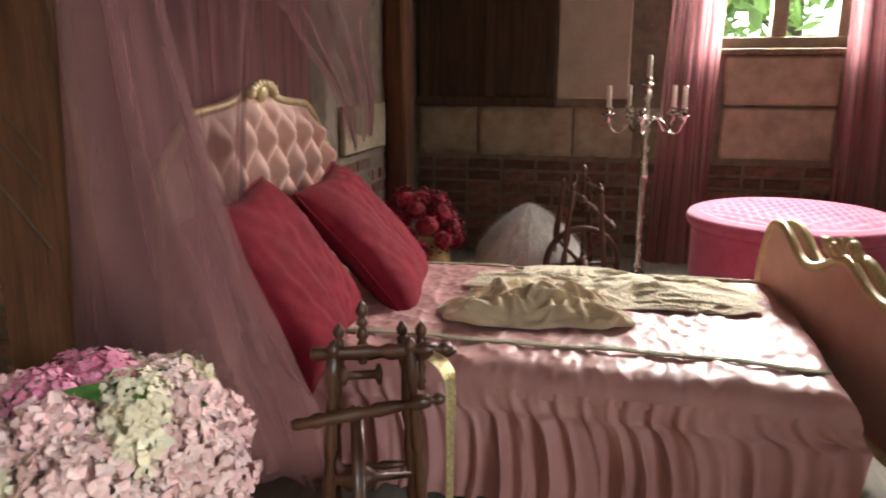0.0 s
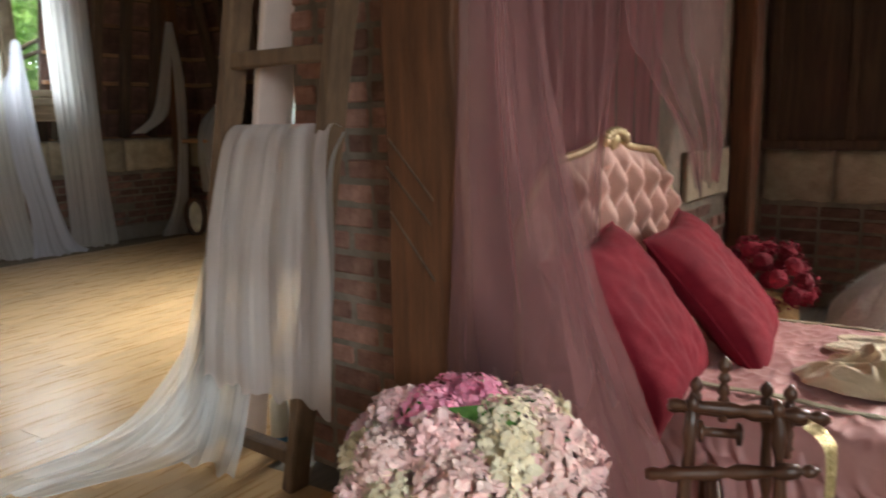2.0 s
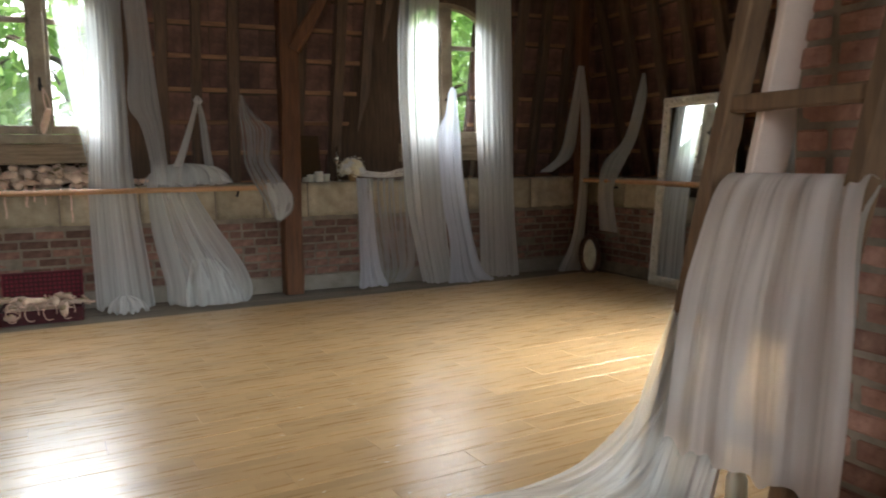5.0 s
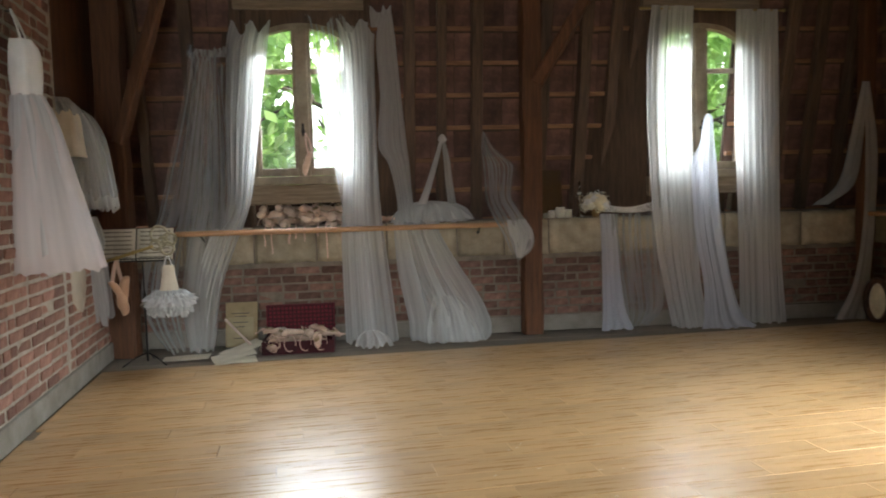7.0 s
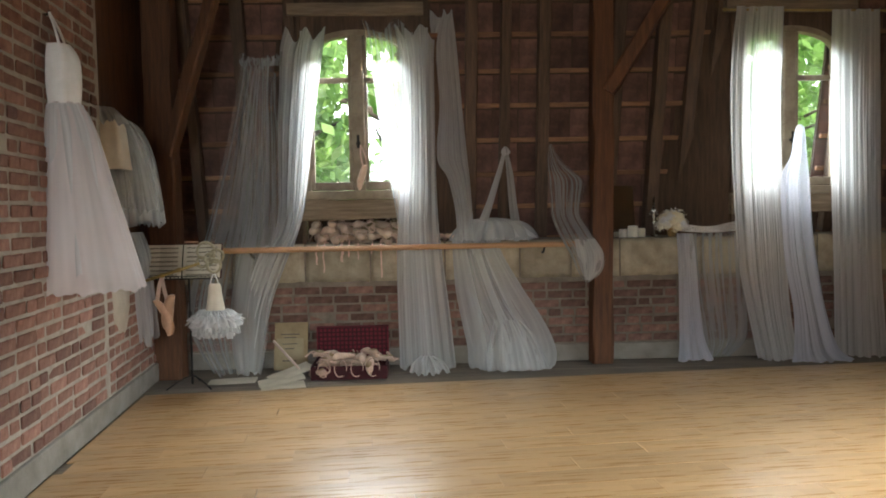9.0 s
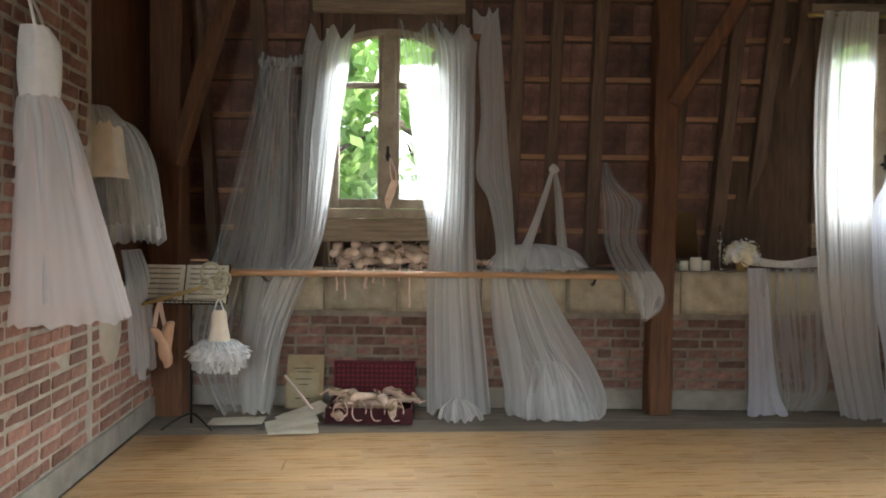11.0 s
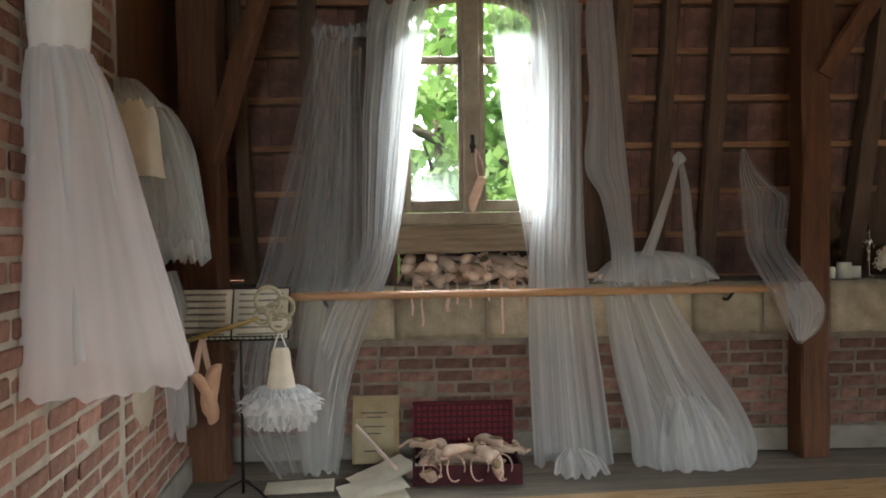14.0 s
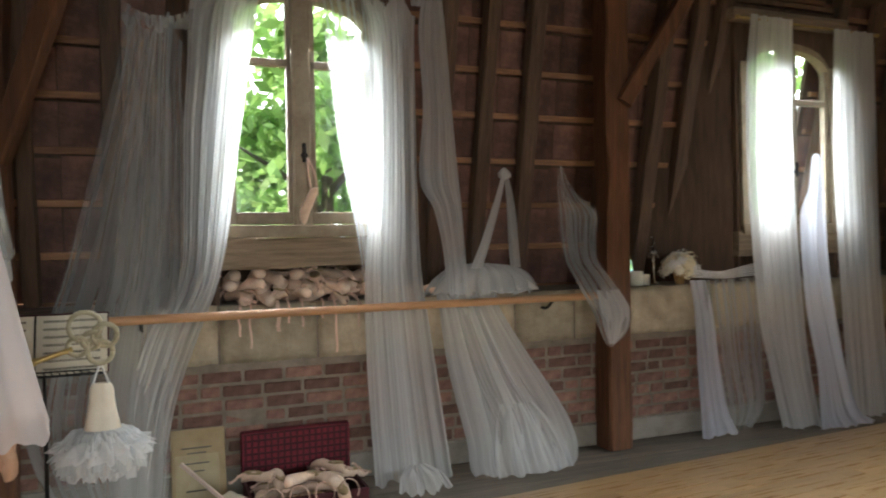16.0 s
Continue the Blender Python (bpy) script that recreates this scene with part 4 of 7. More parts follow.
part("back_flounce", sheet([(0.572, 0, 0.345, 0, 0.985, 0.003), (0.59, 0, 0.27, 0, 0.985, 0.010), (0.62, 0, 0.012, 0, 0.985, 0.022)], 17, 200, 12, 6, 0.7), M_SPREAD, bed, "gathered pink satin flounce", True)


def braid(x, ya, yb, z, parent):
    bm = bmesh.new()
    n = 120
    for k in (-1, 0, 1):
        pts = []
        for i in range(n + 1):
            y = ya + (yb - ya) * i / n
            pts.append((x + 0.0075 * k + 0.0025 * math.sin(y * 80 + k) + 0.012 * noise.noise((y * 2.2, x, 1)), y, z + 0.012 * noise.noise((x * 3, y * 4, 3)) + 0.006))
        tube(bm, pts, 0.0045, 5)
    part("braid_trim", bm, M_TRIM, parent, "narrow sage green braid trim", True)


braid(-0.39, -0.94, 0.80, 0.412, bed)
braid(0.53, -0.94, 0.80, 0.405, bed)
# padded headboard with deep buttons
hb = bmesh.new()
HW = 0.62


def hb_top(x):
    u = abs(x) / HW
    return 1.10 + 0.05 * math.exp(-(u / 0.22) ** 2) - 0.05 * u * u - 0.24 * max(0, u - 0.68) ** 1.3 / 0.32


nx, nz = 110, 80
grid = []
for j in range(nz + 1):
    line = []
    for i in range(nx + 1):
        x = -HW + 2 * HW * i / nx
        z = 0.34 + (hb_top(x) - 0.34) * j / nz
        a, b = x / 0.16, (z - 0.36) / 0.25
        d1, d2 = (a + b) % 1.0, (a - b) % 1.0
        q = min(d1, 1 - d1) * min(d2, 1 - d2) * 4
        e = min(1.0, (HW - abs(x)) / 0.05, (nz - j) / 8 + 0.05)
        dep = 0.015 + 0.08 * e * (0.12 + 0.88 * q ** 0.5)
        line.append(hb.verts.new((x, 0.985 - dep, z)))
    grid.append(line)
for j in range(nz):
    for i in range(nx):
        hb.faces.new((grid[j][i], grid[j][i + 1], grid[j + 1][i + 1], grid[j + 1][i]))
head = part("headboard", hb, M_HEADCLOTH, bed, "deep-buttoned shell pink padded headboard", True)
fr = bmesh.new()
tube(fr, [(-HW - 0.02, 0.98, 0.02)] + [(-HW - 0.02 + (2 * HW + 0.04) * i / 30, 0.975, hb_top(-HW + 2 * HW * i / 30) + 0.015) for i in range(31)] + [(HW + 0.02, 0.98, 0.02)], 0.016, 8)
part("headboard_frame", fr, M_GILT, head, "carved cream gilt frame", True)
for k in range(9):
    a = math.pi * k / 8
    part("carved_leaf", lathe(bmesh.new(), ((0.004, 0), (0.018, 0.010), (0.020, 0.022), (0.010, 0.036), (0.003, 0.042)), (0.07 * math.cos(a), 0.955, 1.145 + 0.015 * math.sin(a)), (math.cos(a) * 0.7, -0.4, math.sin(a)), 8), M_GILT, head, "", True)
part("carved_boss", lathe(bmesh.new(), ((0.004, 0), (0.045, 0.005), (0.040, 0.02), (0.015, 0.03), (0.003, 0.032)), (0, 0.965, 1.155), (0, -1, 0), 12), M_GILT, head, "", True)
for r in range(-8, 9):
    for c in range(0, 9):
        if (r + c) % 2 == 0:
            x, z = r * 0.08, 0.36 + c * 0.125
            if abs(x) < HW - 0.06 and z < hb_top(x) - 0.08:
                part("button", lathe(bmesh.new(), ((0.001, 0), (0.010, 0.002), (0.006, 0.008), (0.001, 0.01)), (x, 0.962, z), (0, -1, 0), 8), M_HEADCLOTH, head, "", True)
# footboard: cream gilt frame with a waved top rail round a padded panel, a few degrees out of square
def ft_top(u):
    a = abs(u)
    sh = 0.5 + 0.5 * math.cos(min(1.0, abs(a - 0.78) / 0.40) * math.pi)
    return 0.565 + 0.10 * sh + 0.08 * math.exp(-(a / 0.20) ** 2) - 0.16 * max(0.0, (a - 0.86) / 0.14) ** 2


FT = pose(-0.01, -1.075, 0, 0, 0, 14)
fb = bmesh.new()
n = 60
for s, yy in ((0, 0.035), (1, -0.035)):
    g = []
    for j in range(13):
        g.append([fb.verts.new(FT @ Vector((-0.60 + 1.2 * i / n, yy + (0.02 if s == 0 else -0.02) * math.sin(math.pi * j / 12) * math.sin(math.pi * i / n), 0.16 + (ft_top(-1 + 2 * i / n) - 0.17) * j / 12))) for i in range(n + 1)])
    for j in range(12):
        for i in range(n):
            fb.faces.new((g[j][i], g[j][i + 1], g[j + 1][i + 1], g[j + 1][i]))
foot = part("footboard", fb, M_HEADCLOTH, bed, "padded pink footboard", True)
for dy in (0.03, -0.03):
    f2 = bmesh.new()
    tube(f2, [FT @ Vector(v) for v in [(-0.61, dy, 0.14)] + [(-0.61 + 1.22 * i / 40, dy, ft_top(-1 + 2 * i / 40)) for i in range(41)] + [(0.61, dy, 0.14), (-0.61, dy, 0.14)]], 0.018, 8)
    part("footboard_frame", f2, M_GILT, foot, "carved cream gilt frame", True)
for k in range(8):
    part("carved_leaf", lathe(bmesh.new(), ((0.003, 0), (0.020, 0.01), (0.022, 0.03), (0.004, 0.055)), FT @ Vector((-0.07 + 0.02 * k, 0.035, 0.67 + 0.025 * math.sin(k * 0.9))), FT.to_3x3() @ Vector(((k - 3.5) * 0.25, 0.6, 0.6)), 8), M_GILT, foot, "", True)
for sx in (-0.57, 0.57):
    for q in ((sx, 0.95, 0), (FT @ Vector((sx, 0, 0)))):
        lg = lathe(bmesh.new(), ((0.020, 0.0), (0.026, 0.04), (0.018, 0.07), (0.034, 0.12), (0.034, 0.2)), q, (0, 0, 1), 12)
        part("leg", lg, M_GILT, bed, "", True)


def cushion(name, m, w, h, t, material, label, seed):
    """A plump square cushion with pinched corners and creases."""
    bm = bmesh.new()
    n = 44
    faces = []
    for s in (1, -1):
        g = []
        for j in range(n + 1):
            line = []
            for i in range(n + 1):
                u, v = -1 + 2 * i / n, -1 + 2 * j / n
                k = (1 - u ** 4) * (1 - v ** 4)
                pinch = 1 - 0.10 * (1 - abs(u * v)) * max(abs(u), abs(v)) ** 4
                rad = math.hypot(u, v + 0.9)
                ang = math.atan2(u, v + 1.3)
                cr0 = 0.007 * k * (1 - abs(noise.noise((ang * 7, rad * 1.3, seed + 8)) * 2))
                cr_ = cr0 + 0.006 * (1 - abs(noise.noise((u * 1.6 + v * 2.2, v * 4.5, seed)) * 2)) * k + 0.006 * noise.noise((u * 4, v * 12, seed + 3)) * k
                z = s * (t * max(k, 0) ** 0.55 * 0.5) + cr_
                line.append(bm.verts.new((u * w / 2 * pinch, v * h / 2 * pinch, z)))
            g.append(line)
        faces.append(g)
        for j in range(n):
            for i in range(n):
                bm.faces.new((g[j][i], g[j][i + 1], g[j + 1][i + 1], g[j + 1][i]))
    bmesh.ops.remove_doubles(bm, verts=bm.verts, dist=0.002)
    root = new(name)
    root.matrix_basis = m
    tagged(root, label, "cushion", "velvet cushions on the bed")
    part("cover", bm, material, root, "", True)
    pts = []
    for (ax, ay), (cx_, cy_) in (((-1, -1), (1, -1)), ((1, -1), (1, 1)), ((1, 1), (-1, 1)), ((-1, 1), (-1, -1))):
        for k in range(10):
            u, v = ax + (cx_ - ax) * k / 10, ay + (cy_ - ay) * k / 10
            p_ = 1 - 0.10 * (1 - abs(u * v)) * max(abs(u), abs(v)) ** 4
            pts.append((u * w / 2 * p_, v * h / 2 * p_, 0))
    part("piped_seam", tube(bmesh.new(), pts + pts[:1], 0.006, 6), material, root, "", True)
    return root


cushion("velvet_cushion", pose(2.64, 0.95, 0.60, 50, 0, 8) @ pose(0, 0, 0, 0, 0, 4), 0.64, 0.62, 0.17, M_VELVET, "large raspberry velvet cushion leaning on the headboard", 1.0)
cushion("velvet_cushion", pose(2.06, 1.03, 0.60, 55, -5, 4), 0.58, 0.60, 0.19, M_VELVET, "creased raspberry velvet cushion near the canopy", 5.0)

# rumpled cream throw and its lace end
def rumple(name, outline, z, amp, material, label, category, seed, thick=0.012, freq=7.0):
    """A crumpled cloth patch: outline is (cx, cy, half x, half y, turn in degrees)."""
    cx, cy, hx, hy, rot = outline
    bm = bmesh.new()
    n, m = 110, 100
    g = []
    for j in range(m + 1):
        line = []
        for i in range(n + 1):
            u, v = -1 + 2 * i / n, -1 + 2 * j / m
            k = max(0.0, 1 - (0.75 * max(abs(u), abs(v)) + 0.25 * min(1.0, math.hypot(u, v))) ** 2.6)
            e = 1 + 0.25 * noise.noise((math.cos(math.atan2(v, u)) * 1.6, math.sin(math.atan2(v, u)) * 1.6, seed))
            wu, wv = u + 0.35 * noise.noise((u * 1.5, v * 1.5, seed + 2)), v + 0.35 * noise.noise((u * 1.5, v * 1.5, seed + 5))
            r1 = 0.5 + 0.5 * math.sin(freq * (wu * 0.8 + wv * 0.55) + seed)
            r2 = 0.5 + noise.noise((wu * 2.4, wv * 2.4, seed + 7))
            r3 = 0.5 + noise.noise((wu * 6, wv * 5, seed + 11))
            r4 = max(0.0, 1 - abs(noise.noise((wu * 3.2 + wv * 2, wv * 4.5 - wu, seed + 17))) * 2.4) ** 1.4
            h = amp * k ** 0.7 * (0.06 + 0.40 * r1 ** 2 + 0.36 * r2 + 0.20 * r3 + 0.50 * r4)
            pinch = 1 - 0.24 * (u * v) ** 2 + 0.10 * noise.noise((u * 2.2, v * 2.2, seed + 21))
            x, y = u * hx * e * pinch, v * hy * e * pinch
            line.append(bm.verts.new((x, y, h + 0.004)))
        g.append(line)
    for j in range(m):
        for i in range(n):
            bm.faces.new((g[j][i], g[j][i + 1], g[j + 1][i + 1], g[j + 1][i]))
    ob = part(name, bm, material, None, "", True)
    ob.matrix_basis = pose(cx, cy, z, 0, 0, rot)
    return tagged(ob, label, category)


rumple("lace_throw", (2.80, 0.02, 0.24, 0.52, -6), 0.416, 0.035, M_LACE, "ivory lace throw spread over the satin", "throw", 2.0, freq=3)
rumple("linen_throw", (2.46, 0.27, 0.20, 0.32, 8), 0.414, 0.085, M_CREAM, "crumpled cream linen throw heaped on the bed", "throw", 9.0, freq=8)

# canopy of pink tulle
canopy = thing("bed_canopy", (0, 0, 0), 0, "dusky pink tulle canopy gathered round the bed head", "bed canopy")
def fold(name, *edges, amp=0.014, folds=4, seed=21, hem=0.10):
    """One drape of the canopy: x, y at its two edges and z."""
    cloth(name, [((xa + xb) / 2, (ya + yb) / 2, z, (xb - xa) / 2, (yb - ya) / 2, amp) for xa, ya, xb, yb, z in edges], T_PINK, "", "", folds, 160, 60, seed=seed, hem=hem, root=canopy)


fold("near_drape", (1.50, 1.27, 1.60, 1.13, 3.2), (1.50, 1.27, 1.60, 1.12, 1.9), (1.50, 1.28, 1.60, 1.08, 1.45), (1.50, 1.29, 1.60, 1.03, 1.20), (1.50, 1.31, 1.61, 0.92, 0.81), (1.50, 1.32, 1.62, 0.83, 0.60), (1.51, 1.32, 1.63, 0.78, 0.46), (1.52, 1.32, 1.64, 0.71, 0.30), (1.53, 1.32, 1.65, 0.66, 0.16), hem=0.04)
fold("near_drape_lining", (1.54, 1.27, 1.68, 1.16, 3.2), (1.54, 1.27, 1.68, 1.14, 1.7), (1.54, 1.28, 1.68, 1.08, 1.2), (1.55, 1.28, 1.68, 0.98, 0.8), (1.56, 1.26, 1.68, 0.90, 0.5), seed=28, folds=3)
cloth("middle_drape", [(2.20, 1.28, 3.2, 0.30, -0.02, 0.02), (2.19, 1.28, 1.7, 0.29, -0.02, 0.03), (2.14, 1.26, 1.35, 0.22, -0.02, 0.03), (2.07, 1.22, 1.05, 0.13, -0.03, 0.03), (1.98, 1.18, 0.78, 0.07, -0.05, 0.02), (1.90, 1.14, 0.45, 0.08, -0.06, 0.03)],
      T_PINK, "", "", 5, 110, 50, seed=22, root=canopy)
cloth("far_drape", [(3.00, 1.28, 3.2, 0.62, 0, 0.03), (3.02, 1.26, 1.7, 0.62, 0, 0.04), (3.08, 1.24, 1.40, 0.52, 0, 0.05), (3.22, 1.22, 1.16, 0.32, 0, 0.05), (3.34, 1.24, 0.92, 0.14, 0, 0.03)],
      T_PINK, "", "", 5, 110, 50, seed=23, hem=0.1, root=canopy)
cloth("back_drape", [(2.5, 1.40, 3.2, 0.72, 0, 0.012), (2.5, 1.40, 1.9, 0.70, 0, 0.012), (2.5, 1.40, 1.0, 0.68, 0, 0.010)], T_ROSE, "", "", 8, 140, 20, seed=24, root=canopy)

# bouquet of peonies and hydrangeas in a pot
def blossom(bm_, c, r, rnd, petals=46, kind=0, out=None):
    """One flower head: petals arranged over a ball, as small cupped leaves of cloth."""
    for k in range(petals):
        th, ph = rnd.uniform(0, 2 * math.pi), math.acos(rnd.uniform(-0.35, 1))
        d = Vector((math.sin(ph) * math.cos(th), math.sin(ph) * math.sin(th), math.cos(ph)))
        if out is not None:
            d = Vector((0, 0, 1)).rotation_difference(out) @ d
        s = r * (rnd.uniform(0.19, 0.30) if kind == 0 else rnd.uniform(0.13, 0.20))
        t1 = d.orthogonal().normalized()
        t1.rotate(Matrix.Rotation(rnd.uniform(0, 6.28), 3, d))
        t2 = d.cross(t1)
        o = c + d * r * rnd.uniform(0.80, 1.0)
        cup = 0.35 if kind == 0 else 0.12
        vs = [bm_.verts.new(o + t1 * (s * a) + t2 * (s * b) + d * (s * h)) for a, b, h in
              ((-0.5, 0, -0.2), (-0.45, 0.55, cup), (0.0, 0.95, cup * 1.3 + rnd.uniform(-0.15, 0.15)), (0.45, 0.55, cup), (0.5, 0, -0.2), (0, 0.30, 0.0), (0, -0.45, -0.1 + cup * 0.5))]
        for q in ((0, 5, 1), (1, 5, 2), (2, 5, 3), (3, 5, 4), (0, 6, 5), (6, 4, 5)):
            bm_.faces.new([vs[i] for i in q])


def bouquet(name, at, R, n, label, mats, heads, pot, leaves=0, squash=0.8, petals=60, seed=1):
    root = thing(name, at, 0, label, "flowers")
    rnd = random.Random(seed)
    ga = math.pi * (3 - math.sqrt(5))
    for i in range(n):
        z = 1 - 1.35 * (i + 0.5) / n
        rr = math.sqrt(max(0, 1 - z * z))
        d = Vector((rr * math.cos(ga * i), rr * math.sin(ga * i), z))
        c = Vector((d.x * R, d.y * R, d.z * R * squash)) * rnd.uniform(0.9, 1.05)
        bm = bmesh.new()
        kind = rnd.random() < 0.5
        blossom(bm, c, heads * rnd.uniform(0.85, 1.15), rnd, petals, int(kind), d)
        lathe(bm, ((0.001, -heads * 0.75), (heads * 0.7, -heads * 0.2), (heads * 0.66, heads * 0.3), (0.001, heads * 0.62)), c, d, 10)
        part("blossom", bm, FLOWERS[0] if len(mats) > 5 and i in (0, 1, 3) else mats[rnd.randrange(len(mats))], root)
    for k in range(leaves):
        th = rnd.uniform(0, 6.28)
        ph = rnd.uniform(0.3, 1.2)
        d = Vector((math.sin(ph) * math.cos(th), math.sin(ph) * math.sin(th), math.cos(ph)))
        o = Vector((d.x * R, d.y * R, d.z * R * squash)) * 1.12
        t1 = d.orthogonal().normalized()
        t1.rotate(Matrix.Rotation(rnd.uniform(0, 6.28), 3, d))
        t2 = d.cross(t1)
        bm = bmesh.new()
        L = 0.085
        vs = [bm.verts.new(o + t1 * (L * a) + t2 * (L * b) + d * (L * h)) for a, b, h in ((-0.6, 0, -0.3), (-0.1, 0.36, 0.2), (0.9, 0, 0.1), (-0.1, -0.36, 0.2), (0.1, 0, 0.02))]
        for q in ((0, 4, 1), (1, 4, 2), (2, 4, 3), (3, 4, 0)):
            bm.faces.new([vs[i] for i in q])
        part("leaf", bm, M_LEAF, root, "green leaf", True)
    z0 = -at[2]
    part("pot", lathe(bmesh.new(), [(r_, z0 + h_) for r_, h_ in pot], (0, 0, 0), (0, 0, 1), 20), M_WICKER, root, "plain wicker pot", True)
    return root


bouquet("flower_bouquet", (1.20, 1.05, 0.38), 0.245, 34, "large bouquet of pink, cream and lilac peonies and hydrangeas", [FLOWERS[i] for i in (1, 5, 2, 1, 2, 1, 2, 5, 1, 2, 1, 3)], 0.090, ((0.10, 0.0), (0.13, 0.1), (0.16, 0.3), (0.10, 0.42)), 9, 0.85, 300, 4)
bouquet("red_flower_ball", (3.62, 1.03, 0.42), 0.20, 26, "ball of dark burgundy cloth flowers in a basket", [M_REDFLOWER], 0.065, ((0.11, 0.0), (0.15, 0.05), (0.17, 0.2), (0.16, 0.32), (0.12, 0.36)), 0, 0.9, 40, 7)


# spinning wheels
def spinning_wheel(at, rz, scale, label, detail=True):
    root = thing("spinning_wheel", at, rz, label, "spinning wheel", "old spinning wheels")
    S = scale
    turned = ((0.011, 0), (0.016, 0.02), (0.012, 0.05), (0.020, 0.08), (0.014, 0.11), (0.018, 0.20), (0.011, 0.24), (0.019, 0.27), (0.015, 0.33), (0.011, 0.37), (0.020, 0.40), (0.016, 0.44))

    def rod(name, a, b, r=1.0, knob=False):
        a, b = Vector(a) * S, Vector(b) * S
        ln = (b - a).length
        prof = [(q * 0.8 * r * S, h / 0.44 * ln) for q, h in turned]
        if knob:
            prof += [(0.008 * S, ln + 0.006 * S), (0.015 * S, ln + 0.016 * S), (0.016 * S, ln + 0.028 * S), (0.009 * S, ln + 0.04 * S), (0.003 * S, ln + 0.048 * S)]
        return part(name, lathe(bmesh.new(), prof, a, b - a, 12), M_WALNUT, root, "", True)
    for sx, sy in ((-0.12, -0.10), (0.12, -0.10), (-0.10, 0.12), (0.11, 0.12)):
        rod("leg", (sx * 1.1, sy * 1.1, 0), (sx * 0.8, sy * 0.6, 0.60), 1.15, True)
    rod("stretcher", (-0.13, -0.12, 0.17), (0.13, -0.12, 0.17), 0.9)
    rod("stretcher", (-0.14, 0.12, 0.20), (0.14, 0.12, 0.20), 0.9)
    rod("arm", (-0.20, -0.10, 0.45), (0.14, -0.09, 0.49), 1.3, True)
    rod("top_rail", (-0.15, -0.05, 0.615), (0.16, -0.05, 0.61), 1.25, True)
    rod("top_rail", (-0.15, 0.03, 0.575), (0.18, 0.03, 0.57), 1.15, True)
    rod("maiden", (-0.02, 0.0, 0.56), (-0.02, 0.0, 0.68), 1.0, True)
    rod("maiden", (0.13, 0.0, 0.48), (0.13, 0.0, 0.62), 0.9, True)
    fl = bmesh.new()
    lathe(fl, [(r_ * S, h_ * S) for r_, h_ in ((0.006, 0), (0.028, 0.005), (0.028, 0.015), (0.012, 0.02), (0.012, 0.09), (0.028, 0.095), (0.028, 0.105), (0.006, 0.11))], Vector((-0.08, 0, 0.53)) * S, (1, 0, 0), 12)
    part("bobbin", fl, M_WALNUT, root, "", True)
    wh = bmesh.new()
    R, n = 0.19 * S, 36
    prof = ((R - 0.022 * S, -0.016 * S), (R, -0.016 * S), (R + 0.004 * S, -0.006 * S), (R - 0.003 * S, 0), (R + 0.004 * S, 0.006 * S), (R, 0.016 * S), (R - 0.022 * S, 0.016 * S))
    rings = []
    for i in range(n):
        a = 2 * math.pi * i / n
        rings.append([wh.verts.new((p_[1] - 0.04 * S, p_[0] * math.cos(a), 0.235 * S + p_[0] * math.sin(a))) for p_ in prof])
    for i in range(n):
        A, B = rings[i], rings[(i + 1) % n]
        for k in range(len(prof)):
            wh.faces.new((A[k], A[(k + 1) % len(prof)], B[(k + 1) % len(prof)], B[k]))
    wheel = part("wheel", wh, M_WALNUT, root, "", True)
    for k in range(8):
        a = 2 * math.pi * k / 8
        d = Vector((0, math.cos(a), math.sin(a)))
        part("spoke", lathe(bmesh.new(), [(q * 0.55 * S, 0.02 * S + h / 0.44 * (R - 0.03 * S)) for q, h in turned], Vector((-0.04, 0, 0.235)) * S, d, 8), M_WALNUT, wheel, "", True)
    part("hub", lathe(bmesh.new(), [(r_ * S, h_ * S) for r_, h_ in ((0.008, -0.12), (0.012, -0.05), (0.03, -0.03), (0.034, 0), (0.03, 0.03), (0.012, 0.05), (0.008, 0.14))], Vector((-0.04, 0, 0.235)) * S, (1, 0, 0), 12), M_WALNUT, wheel, "", True)
    return root


spinning_wheel((1.60, 0.58, 0), -68, 0.95, "dark turned walnut spinning wheel beside the bed")
gold = part("sequin_ribbon", sheet([(1.50, 0.345, 0.60, 0.028, 0, 0.003), (1.44, 0.30, 0.605, 0.03, 0, 0.004), (1.41, 0.28, 0.57, 0.024, 0, 0.004), (1.40, 0.28, 0.4, 0.016, 0, 0.005), (1.39, 0.28, 0.10, 0.016, 0, 0.005)], 2, 24, 60, 8), M_GOLDSEQ, None, "", True)
gold.location = (0.02, 0.06, 0.0)
tagged(gold, "glittering gold sequin ribbon hung on the spinning wheel", "ribbon")
spinning_wheel((3.85, 0.22, 0), 20, 1.05, "dark antique spinning wheel behind the bed")

# candelabra
cb = thing("candelabra", (4.40, -0.09, 0), 0, "tall tarnished silver candelabra with white candles", "candelabra")
part("stem", lathe(bmesh.new(), ((0.15, 0), (0.15, 0.012), (0.11, 0.03), (0.05, 0.05), (0.022, 0.08), (0.03, 0.11), (0.016, 0.14), (0.021, 0.30), (0.026, 0.62), (0.036, 0.66), (0.02, 0.69), (0.03, 0.72), (0.014, 0.76), (0.026, 0.80), (0.012, 0.84), (0.030, 0.90), (0.014, 0.95),
                                   (0.026, 1.0), (0.010, 1.05), (0.022, 1.09), (0.012, 1.13)), (0, 0, 0), (0, 0, 1), 16), M_SILVER, cb, "", True)


